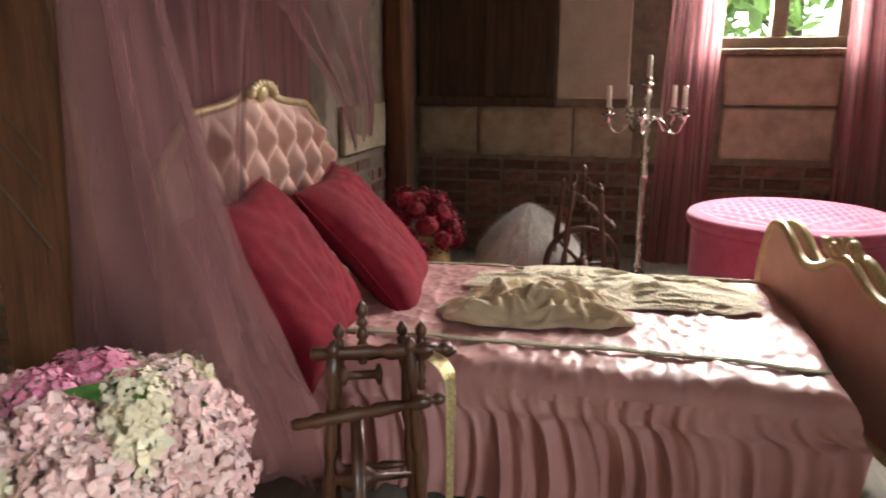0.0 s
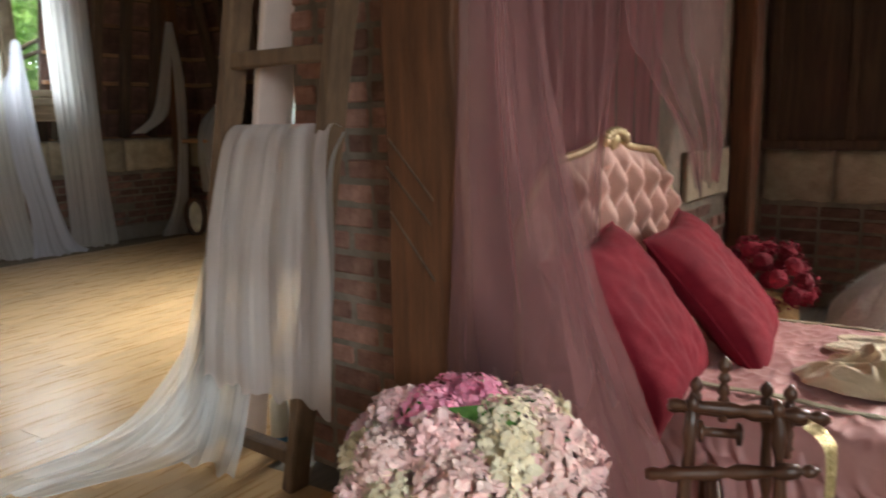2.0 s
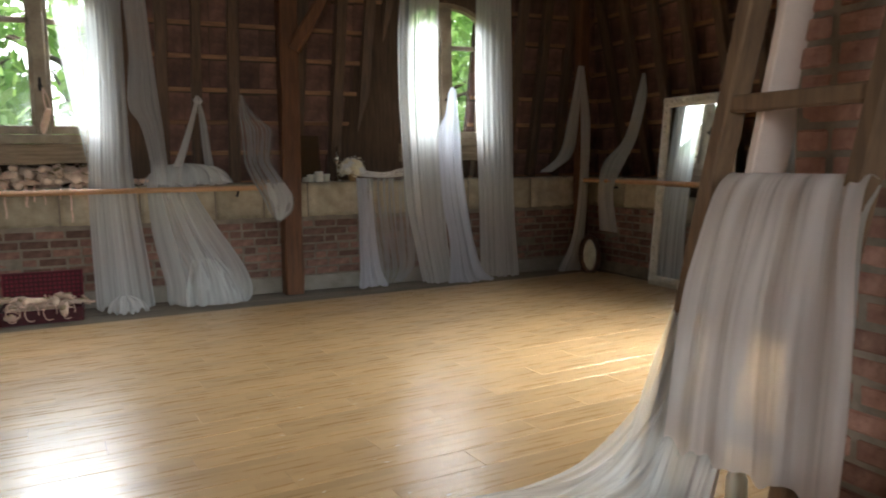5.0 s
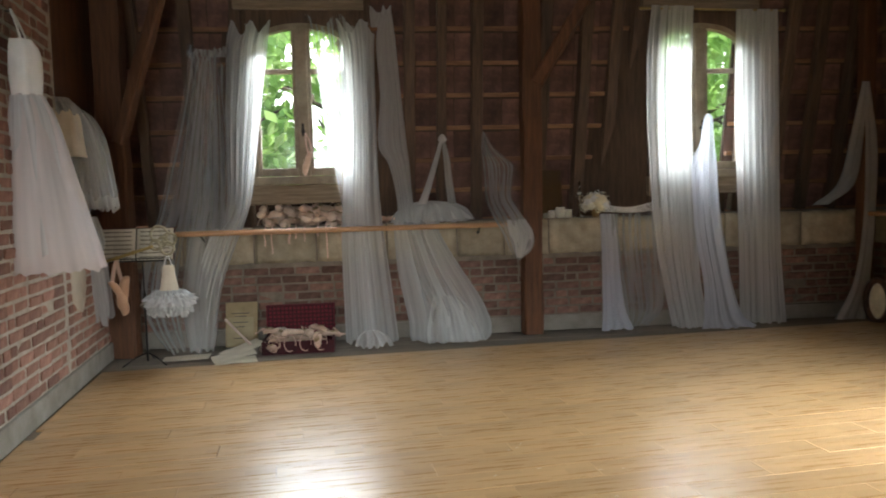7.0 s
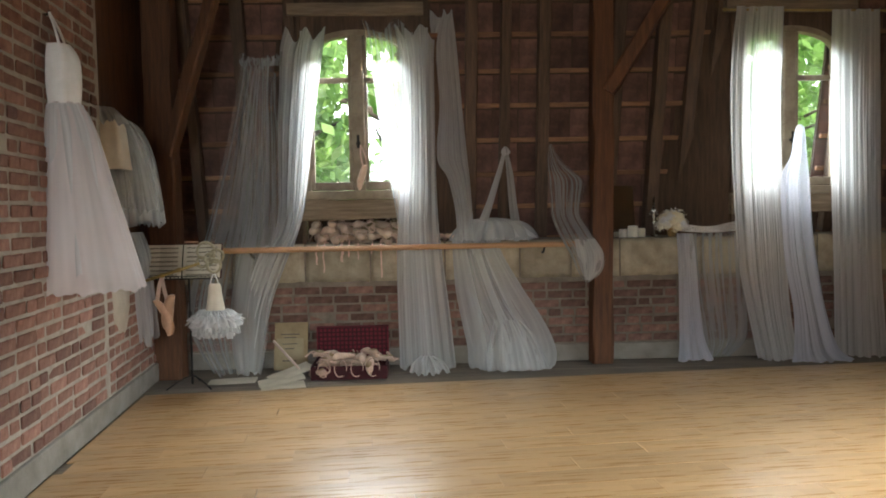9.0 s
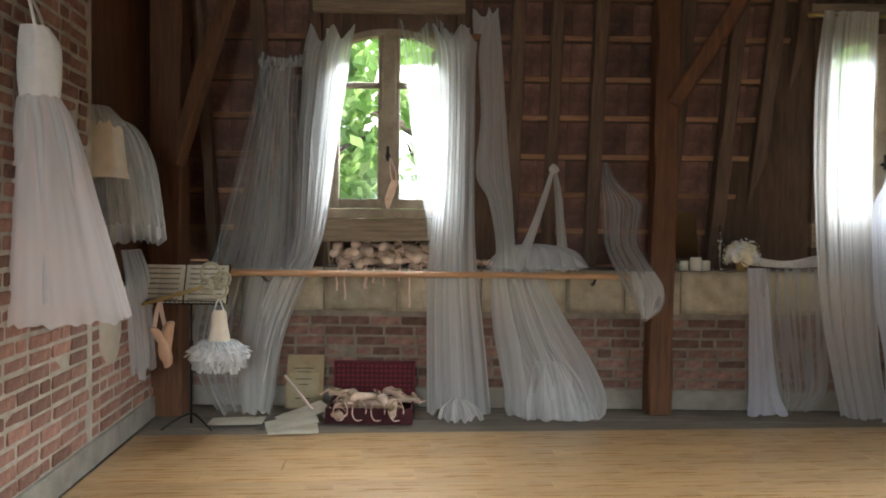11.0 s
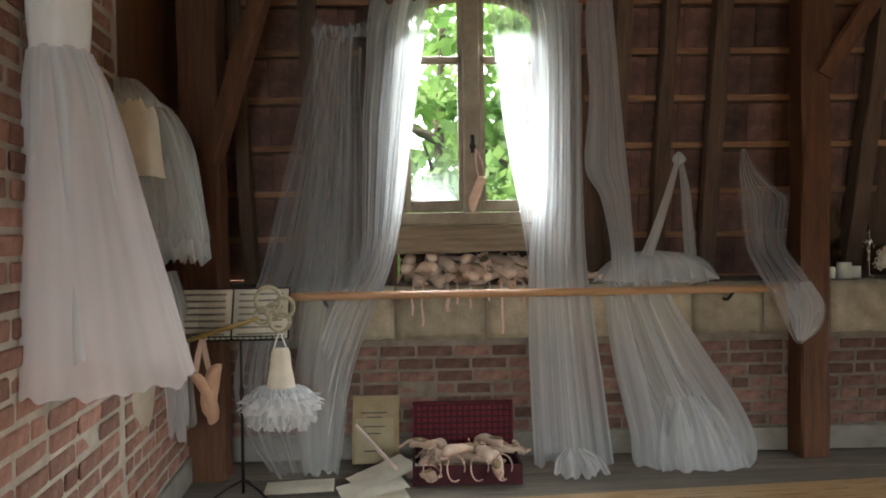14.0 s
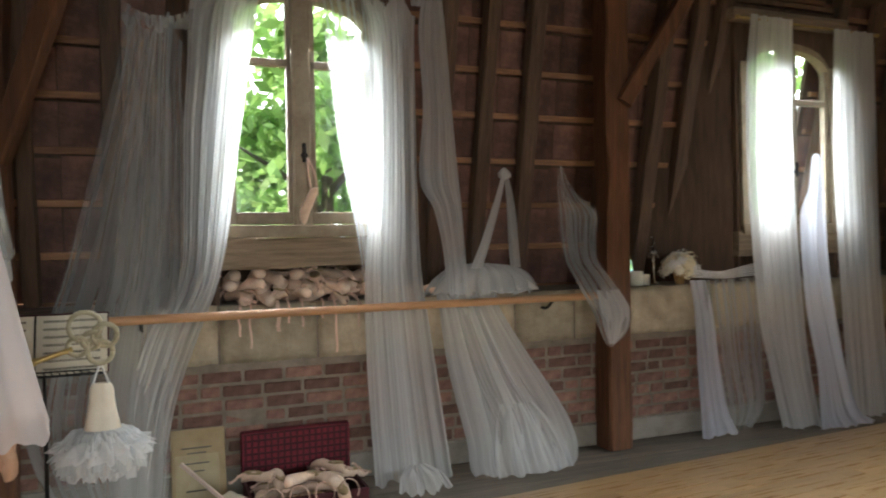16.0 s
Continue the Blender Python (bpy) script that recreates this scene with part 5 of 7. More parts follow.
def candle_cup(o, parent, flame=True):
    cup = part("drip_pan", lathe(bmesh.new(), ((0.008, -0.05), (0.016, -0.03), (0.010, -0.012), (0.040, 0.0), (0.042, 0.006), (0.014, 0.008), (0.017, 0.03), (0.018, 0.04), (0.006, 0.04)), o, (0, 0, 1), 12), M_SILVER, parent, "", True)
    if flame:
        part("candle", lathe(bmesh.new(), ((0.0135, 0.03), (0.0135, 0.155), (0.010, 0.16), (0.002, 0.16)), o, (0, 0, 1), 10), M_WAX, cup, "white candle", True)


candle_cup(Vector((0, 0, 1.15)), cb)
for k in range(5):
    a = radians(100 + 72 * k)
    d = Vector((math.cos(a), math.sin(a), 0))
    arm = part("arm", tube(bmesh.new(), [Vector((0, 0, 0.93)) + d * r_ + Vector((0, 0, h_)) for r_, h_ in ((0.01, 0), (0.06, 0.04), (0.10, 0.01), (0.14, -0.04), (0.19, -0.03), (0.215, 0.04))], 0.007, 8, 20), M_SILVER, cb, "", True)
    candle_cup(d * 0.215 + Vector((0, 0, 0.985)), arm, k != 1)

# tufted ottoman
ot = thing("ottoman", (3.98, -0.82, 0.0), 0, "round hot pink velvet ottoman with a buttoned top", "ottoman")
part("drum", lathe(bmesh.new(), ((0.46, 0.06), (0.48, 0.08), (0.48, 0.44), (0.485, 0.45), (0.47, 0.465)), (0, 0, 0), (0, 0, 1), 48), M_OTTOMAN, ot, "", True)
tp = bmesh.new()
rings = []
for j in range(46):
    r = 0.50 * j / 40 if j <= 40 else 0.50 + 0.01 * math.sin((j - 40) / 5 * math.pi)
    ring = []
    for i in range(96):
        a = 2 * math.pi * i / 96
        x, y = r * math.cos(a), r * math.sin(a)
        p_, q_ = (x / 0.085 + y / 0.085) % 1, (x / 0.085 - y / 0.085) % 1
        tuft = (min(p_, 1 - p_) * min(q_, 1 - q_) * 4) ** 0.5
        zz = 0.57 - 0.05 * (r / 0.5) ** 4 - 0.022 * (1 - tuft) * (1 if r < 0.44 else 0) if j <= 40 else 0.52 - 0.055 * (j - 40) / 5
        ring.append(tp.verts.new((x, y, zz)))
    rings.append(ring)
for A, B in zip(rings[1:], rings[2:]):
    for i in range(96):
        tp.faces.new((A[i], A[(i + 1) % 96], B[(i + 1) % 96], B[i]))
tp.faces.new(rings[1])
for v in rings[0]:
    tp.verts.remove(v)
part("buttoned_top", tp, M_OTTOMAN, ot, "deep-buttoned pink velvet top", True)
for k in range(4):
    a = radians(45 + 90 * k)
    part("foot", lathe(bmesh.new(), ((0.02, 0), (0.035, 0.03), (0.03, 0.06)), (0.38 * math.cos(a), 0.38 * math.sin(a), 0), (0, 0, 1), 10), M_WALNUT, ot, "", True)

# heap of white fur or tulle behind the bed
hp = bmesh.new()
rnd = random.Random(5)
n, m = 48, 16
g = []
for j in range(m + 1):
    t = j / m
    g.append([hp.verts.new(((0.36 * math.cos(t * math.pi / 2) ** 0.8) * math.cos(2 * math.pi * i / n) * (1 + 0.14 * noise.noise((i * 0.5, t * 3, 2))),
                            (0.33 * math.cos(t * math.pi / 2) ** 0.8) * math.sin(2 * math.pi * i / n) * (1 + 0.14 * noise.noise((i * 0.5, t * 3, 5))),
                            0.50 * t ** 0.8 + 0.02 * noise.noise((i * 0.6, t * 4, 1)))) for i in range(n)])
for j in range(m):
    for i in range(n):
        hp.faces.new((g[j][i], g[j][(i + 1) % n], g[j + 1][(i + 1) % n], g[j + 1][i]))
for k in range(2600):
    t, a = rnd.random() ** 0.7, rnd.uniform(0, 6.28)
    r = math.cos(t * math.pi / 2) ** 0.8
    o = Vector((0.36 * r * math.cos(a), 0.33 * r * math.sin(a), 0.50 * t ** 0.8))
    d = Vector((math.cos(a), math.sin(a), -0.5)) * rnd.uniform(0.03, 0.07) + Vector((rnd.uniform(-0.02, 0.02), rnd.uniform(-0.02, 0.02), rnd.uniform(-0.01, 0.03)))
    s_ = d.cross(Vector((0, 0, 1))).normalized() * 0.003
    hp.faces.new([hp.verts.new(q) for q in (o - s_, o + s_, o + d)])
fur = part("fur_throw", hp, M_FUR, None, "", False)
fur.matrix_basis = pose(4.12, 0.52, 0.0)
tagged(fur, "heap of fluffy white fur throw on the floor", "fur throw")

# far bedroom wall: dark panelling, plaster, stones and curtains
def wall_piece(name, lo, hi, material, label, bevel=0.008):
    return tagged(part(name, boxed(lo, hi, bevel), material), label, "wall", kind="structure")


wall_piece("wall_shutter", (4.96, 0.50, 1.03), (4.998, 1.42, TOP), M_DARKWALL, "dark boarded shutter above the bedroom masonry")
for y in (0.52, 0.92, 1.36):
    wall_piece("wall_batten", (4.935, y - 0.03, 1.03), (4.96, y + 0.03, TOP), M_DARKWALL, "dark upright batten on the shutter")
wall_piece("wall_batten", (4.93, 0.48, 1.0), (4.998, 1.42, 1.06), M_RAFTER, "dark wooden rail below the shutter")
wall_piece("wall_plaster", (4.965, 0.02, 1.05), (4.998, 0.475, TOP), M_PLASTER, "patch of pale aged plaster")
wall_piece("wall_stone", (4.955, -1.20, 0.69), (4.998, -0.55, 1.00), M_STONE, "pale stone block below the bedroom window", 0.012)
wall_piece("wall_stone", (4.96, -1.20, 1.02), (4.998, -0.55, 1.31), M_STONE, "stone course below the bedroom window", 0.012)
wall_piece("wall_stone", (3.55, 1.395, 0.80), (4.2, 1.428, 1.05), M_STONE, "pale plaster patch beside the post", 0.006)
cloth("window_curtain", [(4.88, -0.36, 2.8, 0.0, 0.16, 0.02), (4.88, -0.37, 1.9, 0.0, 0.15, 0.025), (4.87, -0.34, 1.0, 0.0, 0.16, 0.03), (4.85, -0.32, 0.02, 0.0, 0.19, 0.035)], T_ROSE, "dusky pink curtain drawn aside from the bedroom window", "curtain", 4, seed=25)
cloth("window_curtain", [(4.88, -1.38, 2.8, 0.0, 0.18, 0.02), (4.88, -1.36, 1.9, 0.0, 0.17, 0.025), (4.87, -1.38, 1.0, 0.0, 0.18, 0.03), (4.85, -1.40, 0.02, 0.0, 0.20, 0.035)], T_ROSE, "dusky pink curtain drawn aside from the bedroom window", "curtain", 4, seed=26)
# ---- ballet room things ----
def slipper_meshes(seed):
    """One pointe shoe: sole-to-vamp body, dark inner lining and two ribbons."""
    rnd = random.Random(seed)
    body = bmesh.new()
    st = ((0.0, 0.016, 0.030), (0.02, 0.026, 0.046), (0.06, 0.031, 0.050), (0.11, 0.033, 0.046), (0.16, 0.036, 0.050), (0.20, 0.034, 0.054), (0.23, 0.026, 0.046), (0.24, 0.018, 0.034))
    rings = []
    for x, w, h in st:
        bend = 0.02 * math.sin(x / 0.24 * math.pi) * rnd.uniform(0.6, 1.2)
        rings.append([body.verts.new((x - 0.12, w * math.cos(a) * (1 + 0.08 * rnd.uniform(-1, 1)), bend + h * 0.5 + h * 0.5 * math.sin(a) * (0.75 if x < 0.12 and math.sin(a) > 0.5 else 1))) for a in [2 * math.pi * k / 12 for k in range(12)]])
    for a, b in zip(rings, rings[1:]):
        for k in range(12):
            body.faces.new((a[k], a[(k + 1) % 12], b[(k + 1) % 12], b[k]))
    body.faces.new(rings[0])
    body.faces.new(rings[-1])
    inner = lathe(bmesh.new(), ((0.001, 0.002), (0.024, 0.0), (0.021, 0.007), (0.001, 0.004)), (0, 0, 0), (0, 0, 1), 12)
    for v in inner.verts:
        v.co = Vector((v.co.x * 2.3 - 0.055, v.co.y, v.co.z + 0.052))
    rib = bmesh.new()
    for s in (-1, 1):
        ph = rnd.uniform(0, 6)
        pts = [(-0.06 - 0.10 * t, s * (0.026 + 0.05 * math.sin(t * 3 + ph) * t), 0.052 + 0.03 * math.sin(t * 5 + ph) * (1 - t) - 0.03 * t) for t in [k / 8 for k in range(9)]]
        L = None
        for p_ in pts:
            e = [rib.verts.new((p_[0], p_[1], p_[2] + dz)) for dz in (-0.007, 0.007)]
            if L:
                rib.faces.new((L[0], L[1], e[1], e[0]))
            L = e
    return finish("slipper", body, M_SLIPPER, True), finish("lining", inner, M_CARD, True), finish("ribbon", rib, M_RIBBON, True)


SHOES = [slipper_meshes(k) for k in range(4)]


def slipper(m, k, label, group):
    body, lining, ribbon = SHOES[k % 4]
    root = new("ballet_slipper", body)
    root.matrix_basis = m
    tagged(root, label, "slipper", group)
    new("lining", lining).parent = root
    new("ribbon", ribbon).parent = root
    return root


rnd = random.Random(11)
k = 0
for layer, (nn, z, yy) in enumerate(((10, 1.092, 7.90), (10, 1.145, 7.92), (9, 1.195, 7.95))):
    for i in range(nn):
        x = -1.12 + (0.86 if layer < 4 else 0.84) * (i + 0.5 + rnd.uniform(-0.2, 0.2)) / nn
        slipper(pose(x, yy + rnd.uniform(-0.03, 0.03), z, rnd.uniform(-25, 25), rnd.uniform(-18, 18), rnd.choice((-90, -90, -75, -105, 90, -40, 200)) + rnd.uniform(-22, 22)) @ Matrix.Scale(1.28, 4), k,
                "worn pale pink ballet slipper heaped on the ledge", "slippers on the ledge")
        k += 1
for i in range(4):
    slipper(pose(-0.20 + 0.10 * i, 7.87 + rnd.uniform(-0.02, 0.03), 1.092, 0, 0, rnd.uniform(-120, -40)), i, "worn pale pink ballet slipper behind the curtain", "slippers on the ledge")
# ribbons that hang from the heap down the wall
for i, (x, ln) in enumerate(((-1.08, 0.20), (-1.02, 0.28), (-0.86, 0.18), (-0.80, 0.13), (-0.72, 0.16), (-0.60, 0.11), (-0.52, 0.34), (-0.38, 0.18), (-0.02, 0.40), (-0.30, 0.10))):
    rb = bmesh.new()
    L = None
    for t in [q / 12 for q in range(13)]:
        y = 7.84 - 0.105 * min(1, t * 5)
        z = 1.12 - 0.03 * min(1, t * 5) - ln * max(0, t - 0.1)
        wob = 0.012 * noise.noise((t * 3, i, 0))
        e = [rb.verts.new((x + wob + sx * (0.012 if i in (2, 8) else 0.007), y - 0.003 * math.sin(t * 9), z)) for sx in (-1, 1)]
        if L:
            rb.faces.new((L[0], L[1], e[1], e[0]))
        L = e
    tagged(part("hanging_ribbon", rb, M_RIBBON, None, "", True), "pale pink slipper ribbon hanging down the wall", "ribbon", "ribbons under the slipper heap")

# slippers hung on the window
hs = thing("hanging_slippers", (-0.655, 7.72, 1.52), 0, "pink ballet slipper hung by its ribbons from the window handle", "slipper")
b0, l0, r0 = SHOES[1]
sh = new("slipper", b0)
sh.parent, sh.matrix_basis = hs, pose(-0.0, 0.0, 0.13, 0, 62, 120)
li = new("lining", l0)
li.parent, li.matrix_basis = hs, pose(0.0, 0.0, 0.13, 0, 62, 120)
for s in (-1, 1):
    part("ribbon", tube(bmesh.new(), ((0.02 + 0.015 * s, 0, 0.20), (0.02 * s, -0.01, 0.32), (-0.02, 0, 0.42)), 0.009, 4, 10), M_RIBBON, hs, "", True)

# open check-lined suitcase heaped with slippers
M_CHECK = mat("red_check_cotton", (0.12, 0.012, 0.022), (0.18, 0.020, 0.032), 20, 0.85, bump=0.15, bscale=160)
M_CHECKD = mat("dark_check_stripe", (0.04, 0.008, 0.011), (0.07, 0.012, 0.016), 20, 0.85, bump=0.15, bscale=160)
sc = thing("suitcase", (-0.78, 7.42, 0), 0, "open suitcase lined with red checked cotton", "suitcase")
part("tray", joined([((-0.31, -0.17, 0.0), (0.31, 0.24, 0.015)), ((-0.31, -0.17, 0.015), (0.31, -0.155, 0.11)), ((-0.31, 0.225, 0.015), (0.31, 0.24, 0.11)), ((-0.31, -0.155, 0.015), (-0.295, 0.225, 0.11)), ((0.295, -0.155, 0.015), (0.31, 0.225, 0.11))]), M_CHECKD, sc)
lid = part("lid", beam(bmesh.new(), (-0.31, 0.285, 0.225), (0.31, 0.285, 0.225), 0.07, 0.29, 0.006), M_CHECK, sc, "red checked cotton lid lining")
stripes = bmesh.new()
for i in range(17):
    x = -0.29 + 0.58 * i / 16
    box(stripes, (x - 0.006, 0.2475, 0.09), (x + 0.006, 0.2498, 0.365))
for i in range(8):
    z = 0.10 + 0.26 * i / 7
    box(stripes, (-0.30, 0.2462, z - 0.006), (0.30, 0.2485, z + 0.006))
part("check_stripes", stripes, M_CHECKD, lid)
for i in range(15):
    slipper(pose(-1.03 + 0.50 * ((i * 0.37) % 1), 7.30 + 0.26 * ((i * 0.61) % 1), 0.02 + 0.055 * (i // 5), rnd.uniform(-20, 20), rnd.uniform(-12, 12), rnd.uniform(0, 360)) @ Matrix.Scale(1.1, 4), i, "scuffed pink ballet slipper piled in the suitcase", "slippers in the suitcase")
for i in range(4):
    lp = [(-0.98 + 0.40 * (i / 3) + 0.05 * math.cos(a), 7.24 - 0.02 * math.sin(a * 2), 0.10 + 0.075 * math.sin(a)) for a in [q * 0.42 for q in range(16)]]
    tagged(part("ribbon_loop", tube(bmesh.new(), lp, 0.0045, 5), M_RIBBON, None, "", True), "loose pink ribbon loop trailing from the suitcase", "ribbon", "ribbon loops on the suitcase")

# folder and papers leaning on the wall
fo = part("music_folder", beam(bmesh.new(), (-1.32, 7.66, 0.006), (-1.32, 7.78, 0.40), 0.29, 0.02, 0.003, up=(0, 1, 0)), M_CARD)
tagged(fo, "brown card music folder leaning on the wall", "folder")
fp = thing("printed_cover", (-1.33, 7.645, 0.02), 0, "aged cream printed score cover on the folder", "sheet music")
pc = part("page", beam(bmesh.new(), (0, 0, 0), (0, 0.115, 0.33), 0.235, 0.004, 0.001, up=(0, 1, 0)), M_OLDCOVER, fp)
for i in range(5):
    w = (0.16, 0.10, 0.13, 0.08, 0.12)[i]
    t = (0.86, 0.78, 0.62, 0.5, 0.2)[i]
    part("print_line", boxed((-w / 2, 0.115 * t - 0.0065, 0.33 * t - 0.004), (w / 2, 0.115 * t - 0.0025, 0.33 * t + 0.004)), M_INK, fp)
for i, (x, y, rz, ry, w, h) in enumerate(((-1.28, 7.06, 12, 0, 0.34, 0.26), (-1.31, 7.16, 16, 7, 0.36, 0.27), (-1.26, 7.34, 28, 14, 0.36, 0.27), (-1.72, 7.26, 5, 0, 0.38, 0.22))):
    sm = part("sheet_music", ruffled_top(bmesh.new(), -w / 2, w / 2, -h / 2, h / 2, 0.006, 10, 8, 0.004, i, 0), M_PAPER)
    sm.matrix_basis = pose(x, y, 0.004 + 0.022 * i * (i < 3), 0, -ry, rz)
    tagged(sm, "loose aged sheet of music on the floorboards", "sheet music", "loose sheets of music")
st_ = part("wooden_batten", beam(bmesh.new(), (-1.42, 7.45, 0.30), (-1.18, 7.25, 0.10), 0.015, 0.02, 0.002), M_PALEPLANK)
tagged(st_, "thin pale wooden slat propped on the papers", "slat")

# music stand with an open score
ms = thing("music_stand", (-2.03, 7.08, 0), 0, "black iron music stand holding an open score", "music stand")
part("pole", lathe(bmesh.new(), ((0.009, 0.03), (0.009, 0.55), (0.013, 0.56), (0.013, 0.6), (0.007, 0.61), (0.007, 0.9)), (0.03, 0.04, 0), (0, 0, 1), 10), M_IRON, ms, "", True)
for a in (90, 210, 330):
    part("foot", tube(bmesh.new(), ((0.03, 0.04, 0.10), (0.03 + 0.09 * math.cos(radians(a)), 0.04 + 0.09 * math.sin(radians(a)), 0.07), (0.03 + 0.2 * math.cos(radians(a)), 0.04 + 0.2 * math.sin(radians(a)), 0.006)), 0.006, 8, 8), M_IRON, ms, "", True)
desk = part("desk", beam(bmesh.new(), (0, -0.03, 0.865), (0, 0.05, 1.12), 0.46, 0.006, 0.002, up=(0, 1, 0)), M_IRON, ms)
lip = bmesh.new()
tube(lip, ((-0.23, -0.06, 0.868), (0.23, -0.06, 0.868)), 0.004, 6)
tube(lip, ((-0.23, -0.065, 0.89), (0.23, -0.065, 0.89)), 0.004, 6)
for i in range(19):
    x = -0.22 + 0.44 * i / 18
    tube(lip, ((x, -0.062, 0.868), (x + 0.012, -0.065, 0.879), (x, -0.065, 0.89)), 0.003, 5)
part("lip", lip, M_IRON, desk, "", True)
bk = thing("open_score", (-2.03, 7.08, 0), 0, "open music book with aged pages of notes", "book")
for s in (-1, 1):
    pg = bmesh.new()
    g = []
    for j in range(2):
        g.append([pg.verts.new((s * (0.004 + 0.236 * i / 10), -0.046 + 0.08 * j - 0.016 * math.sin(math.pi * min(1, i / 6)), 0.875 + 0.255 * j)) for i in range(11)])
    for i in range(10):
        pg.faces.new((g[0][i], g[0][i + 1], g[1][i + 1], g[1][i]))
    page = part("page", pg, M_PAPER, bk)
    for r in range(7):
        t = 0.10 + 0.80 * r / 6
        stf = bmesh.new()
        for q in range(5):
            tt = t + 0.009 * (q - 2)
            L = None
            for i in range(1, 10):
                c = (s * (0.004 + 0.236 * i / 10), -0.0485 + 0.08 * tt - 0.016 * math.sin(math.pi * min(1, i / 6)), 0.875 + 0.255 * tt)
                e = [stf.verts.new((c[0], c[1], c[2] + d)) for d in (-0.0006, 0.0006)]
                if L:
                    stf.faces.new((L[0], L[1], e[1], e[0]))
                L = e
        for q in range(18):
            u = 0.12 + 0.76 * q / 17
            i = u * 10
            tt = t + 0.018 * noise.noise((q * 1.3, r, s))
            box(stf, (s * (0.004 + 0.236 * u) - 0.002, -0.0495 + 0.08 * tt - 0.016 * math.sin(math.pi * min(1, i / 6)), 0.872 + 0.255 * tt), (s * (0.004 + 0.236 * u) + 0.002, -0.0485 + 0.08 * tt - 0.016 * math.sin(math.pi * min(1, i / 6)), 0.880 + 0.255 * tt))
        part("stave", stf, M_INK, page, "printed line of music")
part("cover", beam(bmesh.new(), (0, -0.026, 0.868), (0, 0.058, 1.135), 0.49, 0.004, 0.001, up=(0, 1, 0)), M_CHECKD, bk)
desk.scale.x = bk.scale.x = 1.22
# ornate old key resting on the stand
ky = thing("ornate_key", (-1.87, 6.97, 0.93), 0, "large ornate bone-white key laid on the music stand", "ornament")
part("shaft", lathe(bmesh.new(), [(0.012, 0), (0.016, 0.02), (0.011, 0.04), (0.013, 0.14), (0.019, 0.16), (0.013, 0.18), (0.012, 0.27), (0.02, 0.29), (0.012, 0.31), (0.011, 0.48)], (0.0, 0, 0.06), (-1, -0.1, -0.30), 10), M_BRASS, ky, "", True)
bw = bmesh.new()
for cx_, cz_, rr in ((0.05, 0.155, 0.065), (0.13, 0.115, 0.050), (0.11, 0.04, 0.050), (0.02, 0.07, 0.040), (0.075, 0.095, 0.036)):
    tube(bw, [(cx_ + rr * math.cos(a), 0.0 + 0.006 * math.sin(3 * a), cz_ + rr * math.sin(a)) for a in [2 * math.pi * q / 18 for q in range(19)]], 0.011, 7)
part("bow", bw, M_BONE, ky, "looped openwork bow", True)

# pointe shoes hung from the stand
ps = thing("hanging_slippers", (-2.16, 6.97, 0.50), 0, "pair of pink satin pointe shoes hanging from the stand", "slipper")
for s in (-1, 1):
    shoe = SHOES[2 + (s > 0)][0].copy()
    shoe.materials.clear()
    shoe.materials.append(M_POINTE)
    o = new("slipper", shoe)
    o.parent, o.matrix_basis = ps, pose(0.04 * s + 0.02, 0, 0.09 + 0.02 * s, 0, 68, 90 + 40 * s) @ Matrix.Scale(1.25, 4)
    part("ribbon", sheet([(0.0, 0, 0.40, 0.012, 0, 0.002), (0.02 * s, -0.01, 0.3, 0.016, 0, 0.004), (0.045 * s, 0, 0.17, 0.014, 0, 0.003)], 1, 8, 12, 3), M_RIBBON, ps, "", True)

# little tutu hung from the stand
tu = thing("miniature_tutu", (-1.76, 6.96, 0.45), 0, "small ivory tutu with a ruffled net skirt", "dress")
part("bodice", cone_skirt([(0, 0, 0.385, 0.036, 0.06), (0, 0, 0.36, 0.048, 0.05), (0, 0, 0.30, 0.054, 0.03), (0, 0, 0.22, 0.068, 0.03), (0, 0, 0.13, 0.084, 0.04)], 5, 40, 12, 1, squash=0.55), M_IVORY, tu, "ivory satin bodice", True)
for s in (-1, 1):
    part("strap", tube(bmesh.new(), ((0.035 * s, 0, 0.37), (0.02 * s, -0.005, 0.42), (0.005 * s, 0, 0.46)), 0.005, 5, 8), M_WHITECLOTH, tu, "", True)
for i, (r, z, m_) in enumerate(((0.15, 0.03, T_WHITE), (0.17, 0.06, T_WHITE), (0.15, 0.0, T_WHITE), (0.19, 0.10, T_WHITE), (0.17, 0.13, T_WHITE), (0.12, -0.02, T_DENSE))):
    part("ruffle", cone_skirt([(0, 0, 0.18, 0.06, 0.05), (0, 0, 0.17 - 0.006 * i, 0.12, 0.12), (0, 0, z, r * 1.08, 0.10)], 15, 190, 12, i + 2, 0.035, 0.75), T_DENSE if i % 2 else m_, tu, "frilled net ruffle", True)

# dresses on the brick wall
dr = thing("long_dress", (-2.31, 5.66, 0.86), 0, "long white tulle ball gown hung on the brick wall", "dress", "dresses hung on the wall")
part("bodice", cone_skirt([(0.08, -0.02, 1.40, 0.06, 0.04), (0.09, 0, 1.33, 0.085, 0.05), (0.09, 0.0, 1.2, 0.09, 0.04), (0.09, 0.0, 1.06, 0.078, 0.04)], 6, 50, 14, 3, squash=1.1), M_WHITECLOTH, dr, "pleated white satin bodice", True)
for s in (-1, 1):
    part("strap", tube(bmesh.new(), ((0.10, 0.055 * s, 1.36), (0.07, 0.035 * s, 1.48), (0.03, 0.0, 1.58)), 0.008, 6, 10), M_WHITECLOTH, dr, "", True)
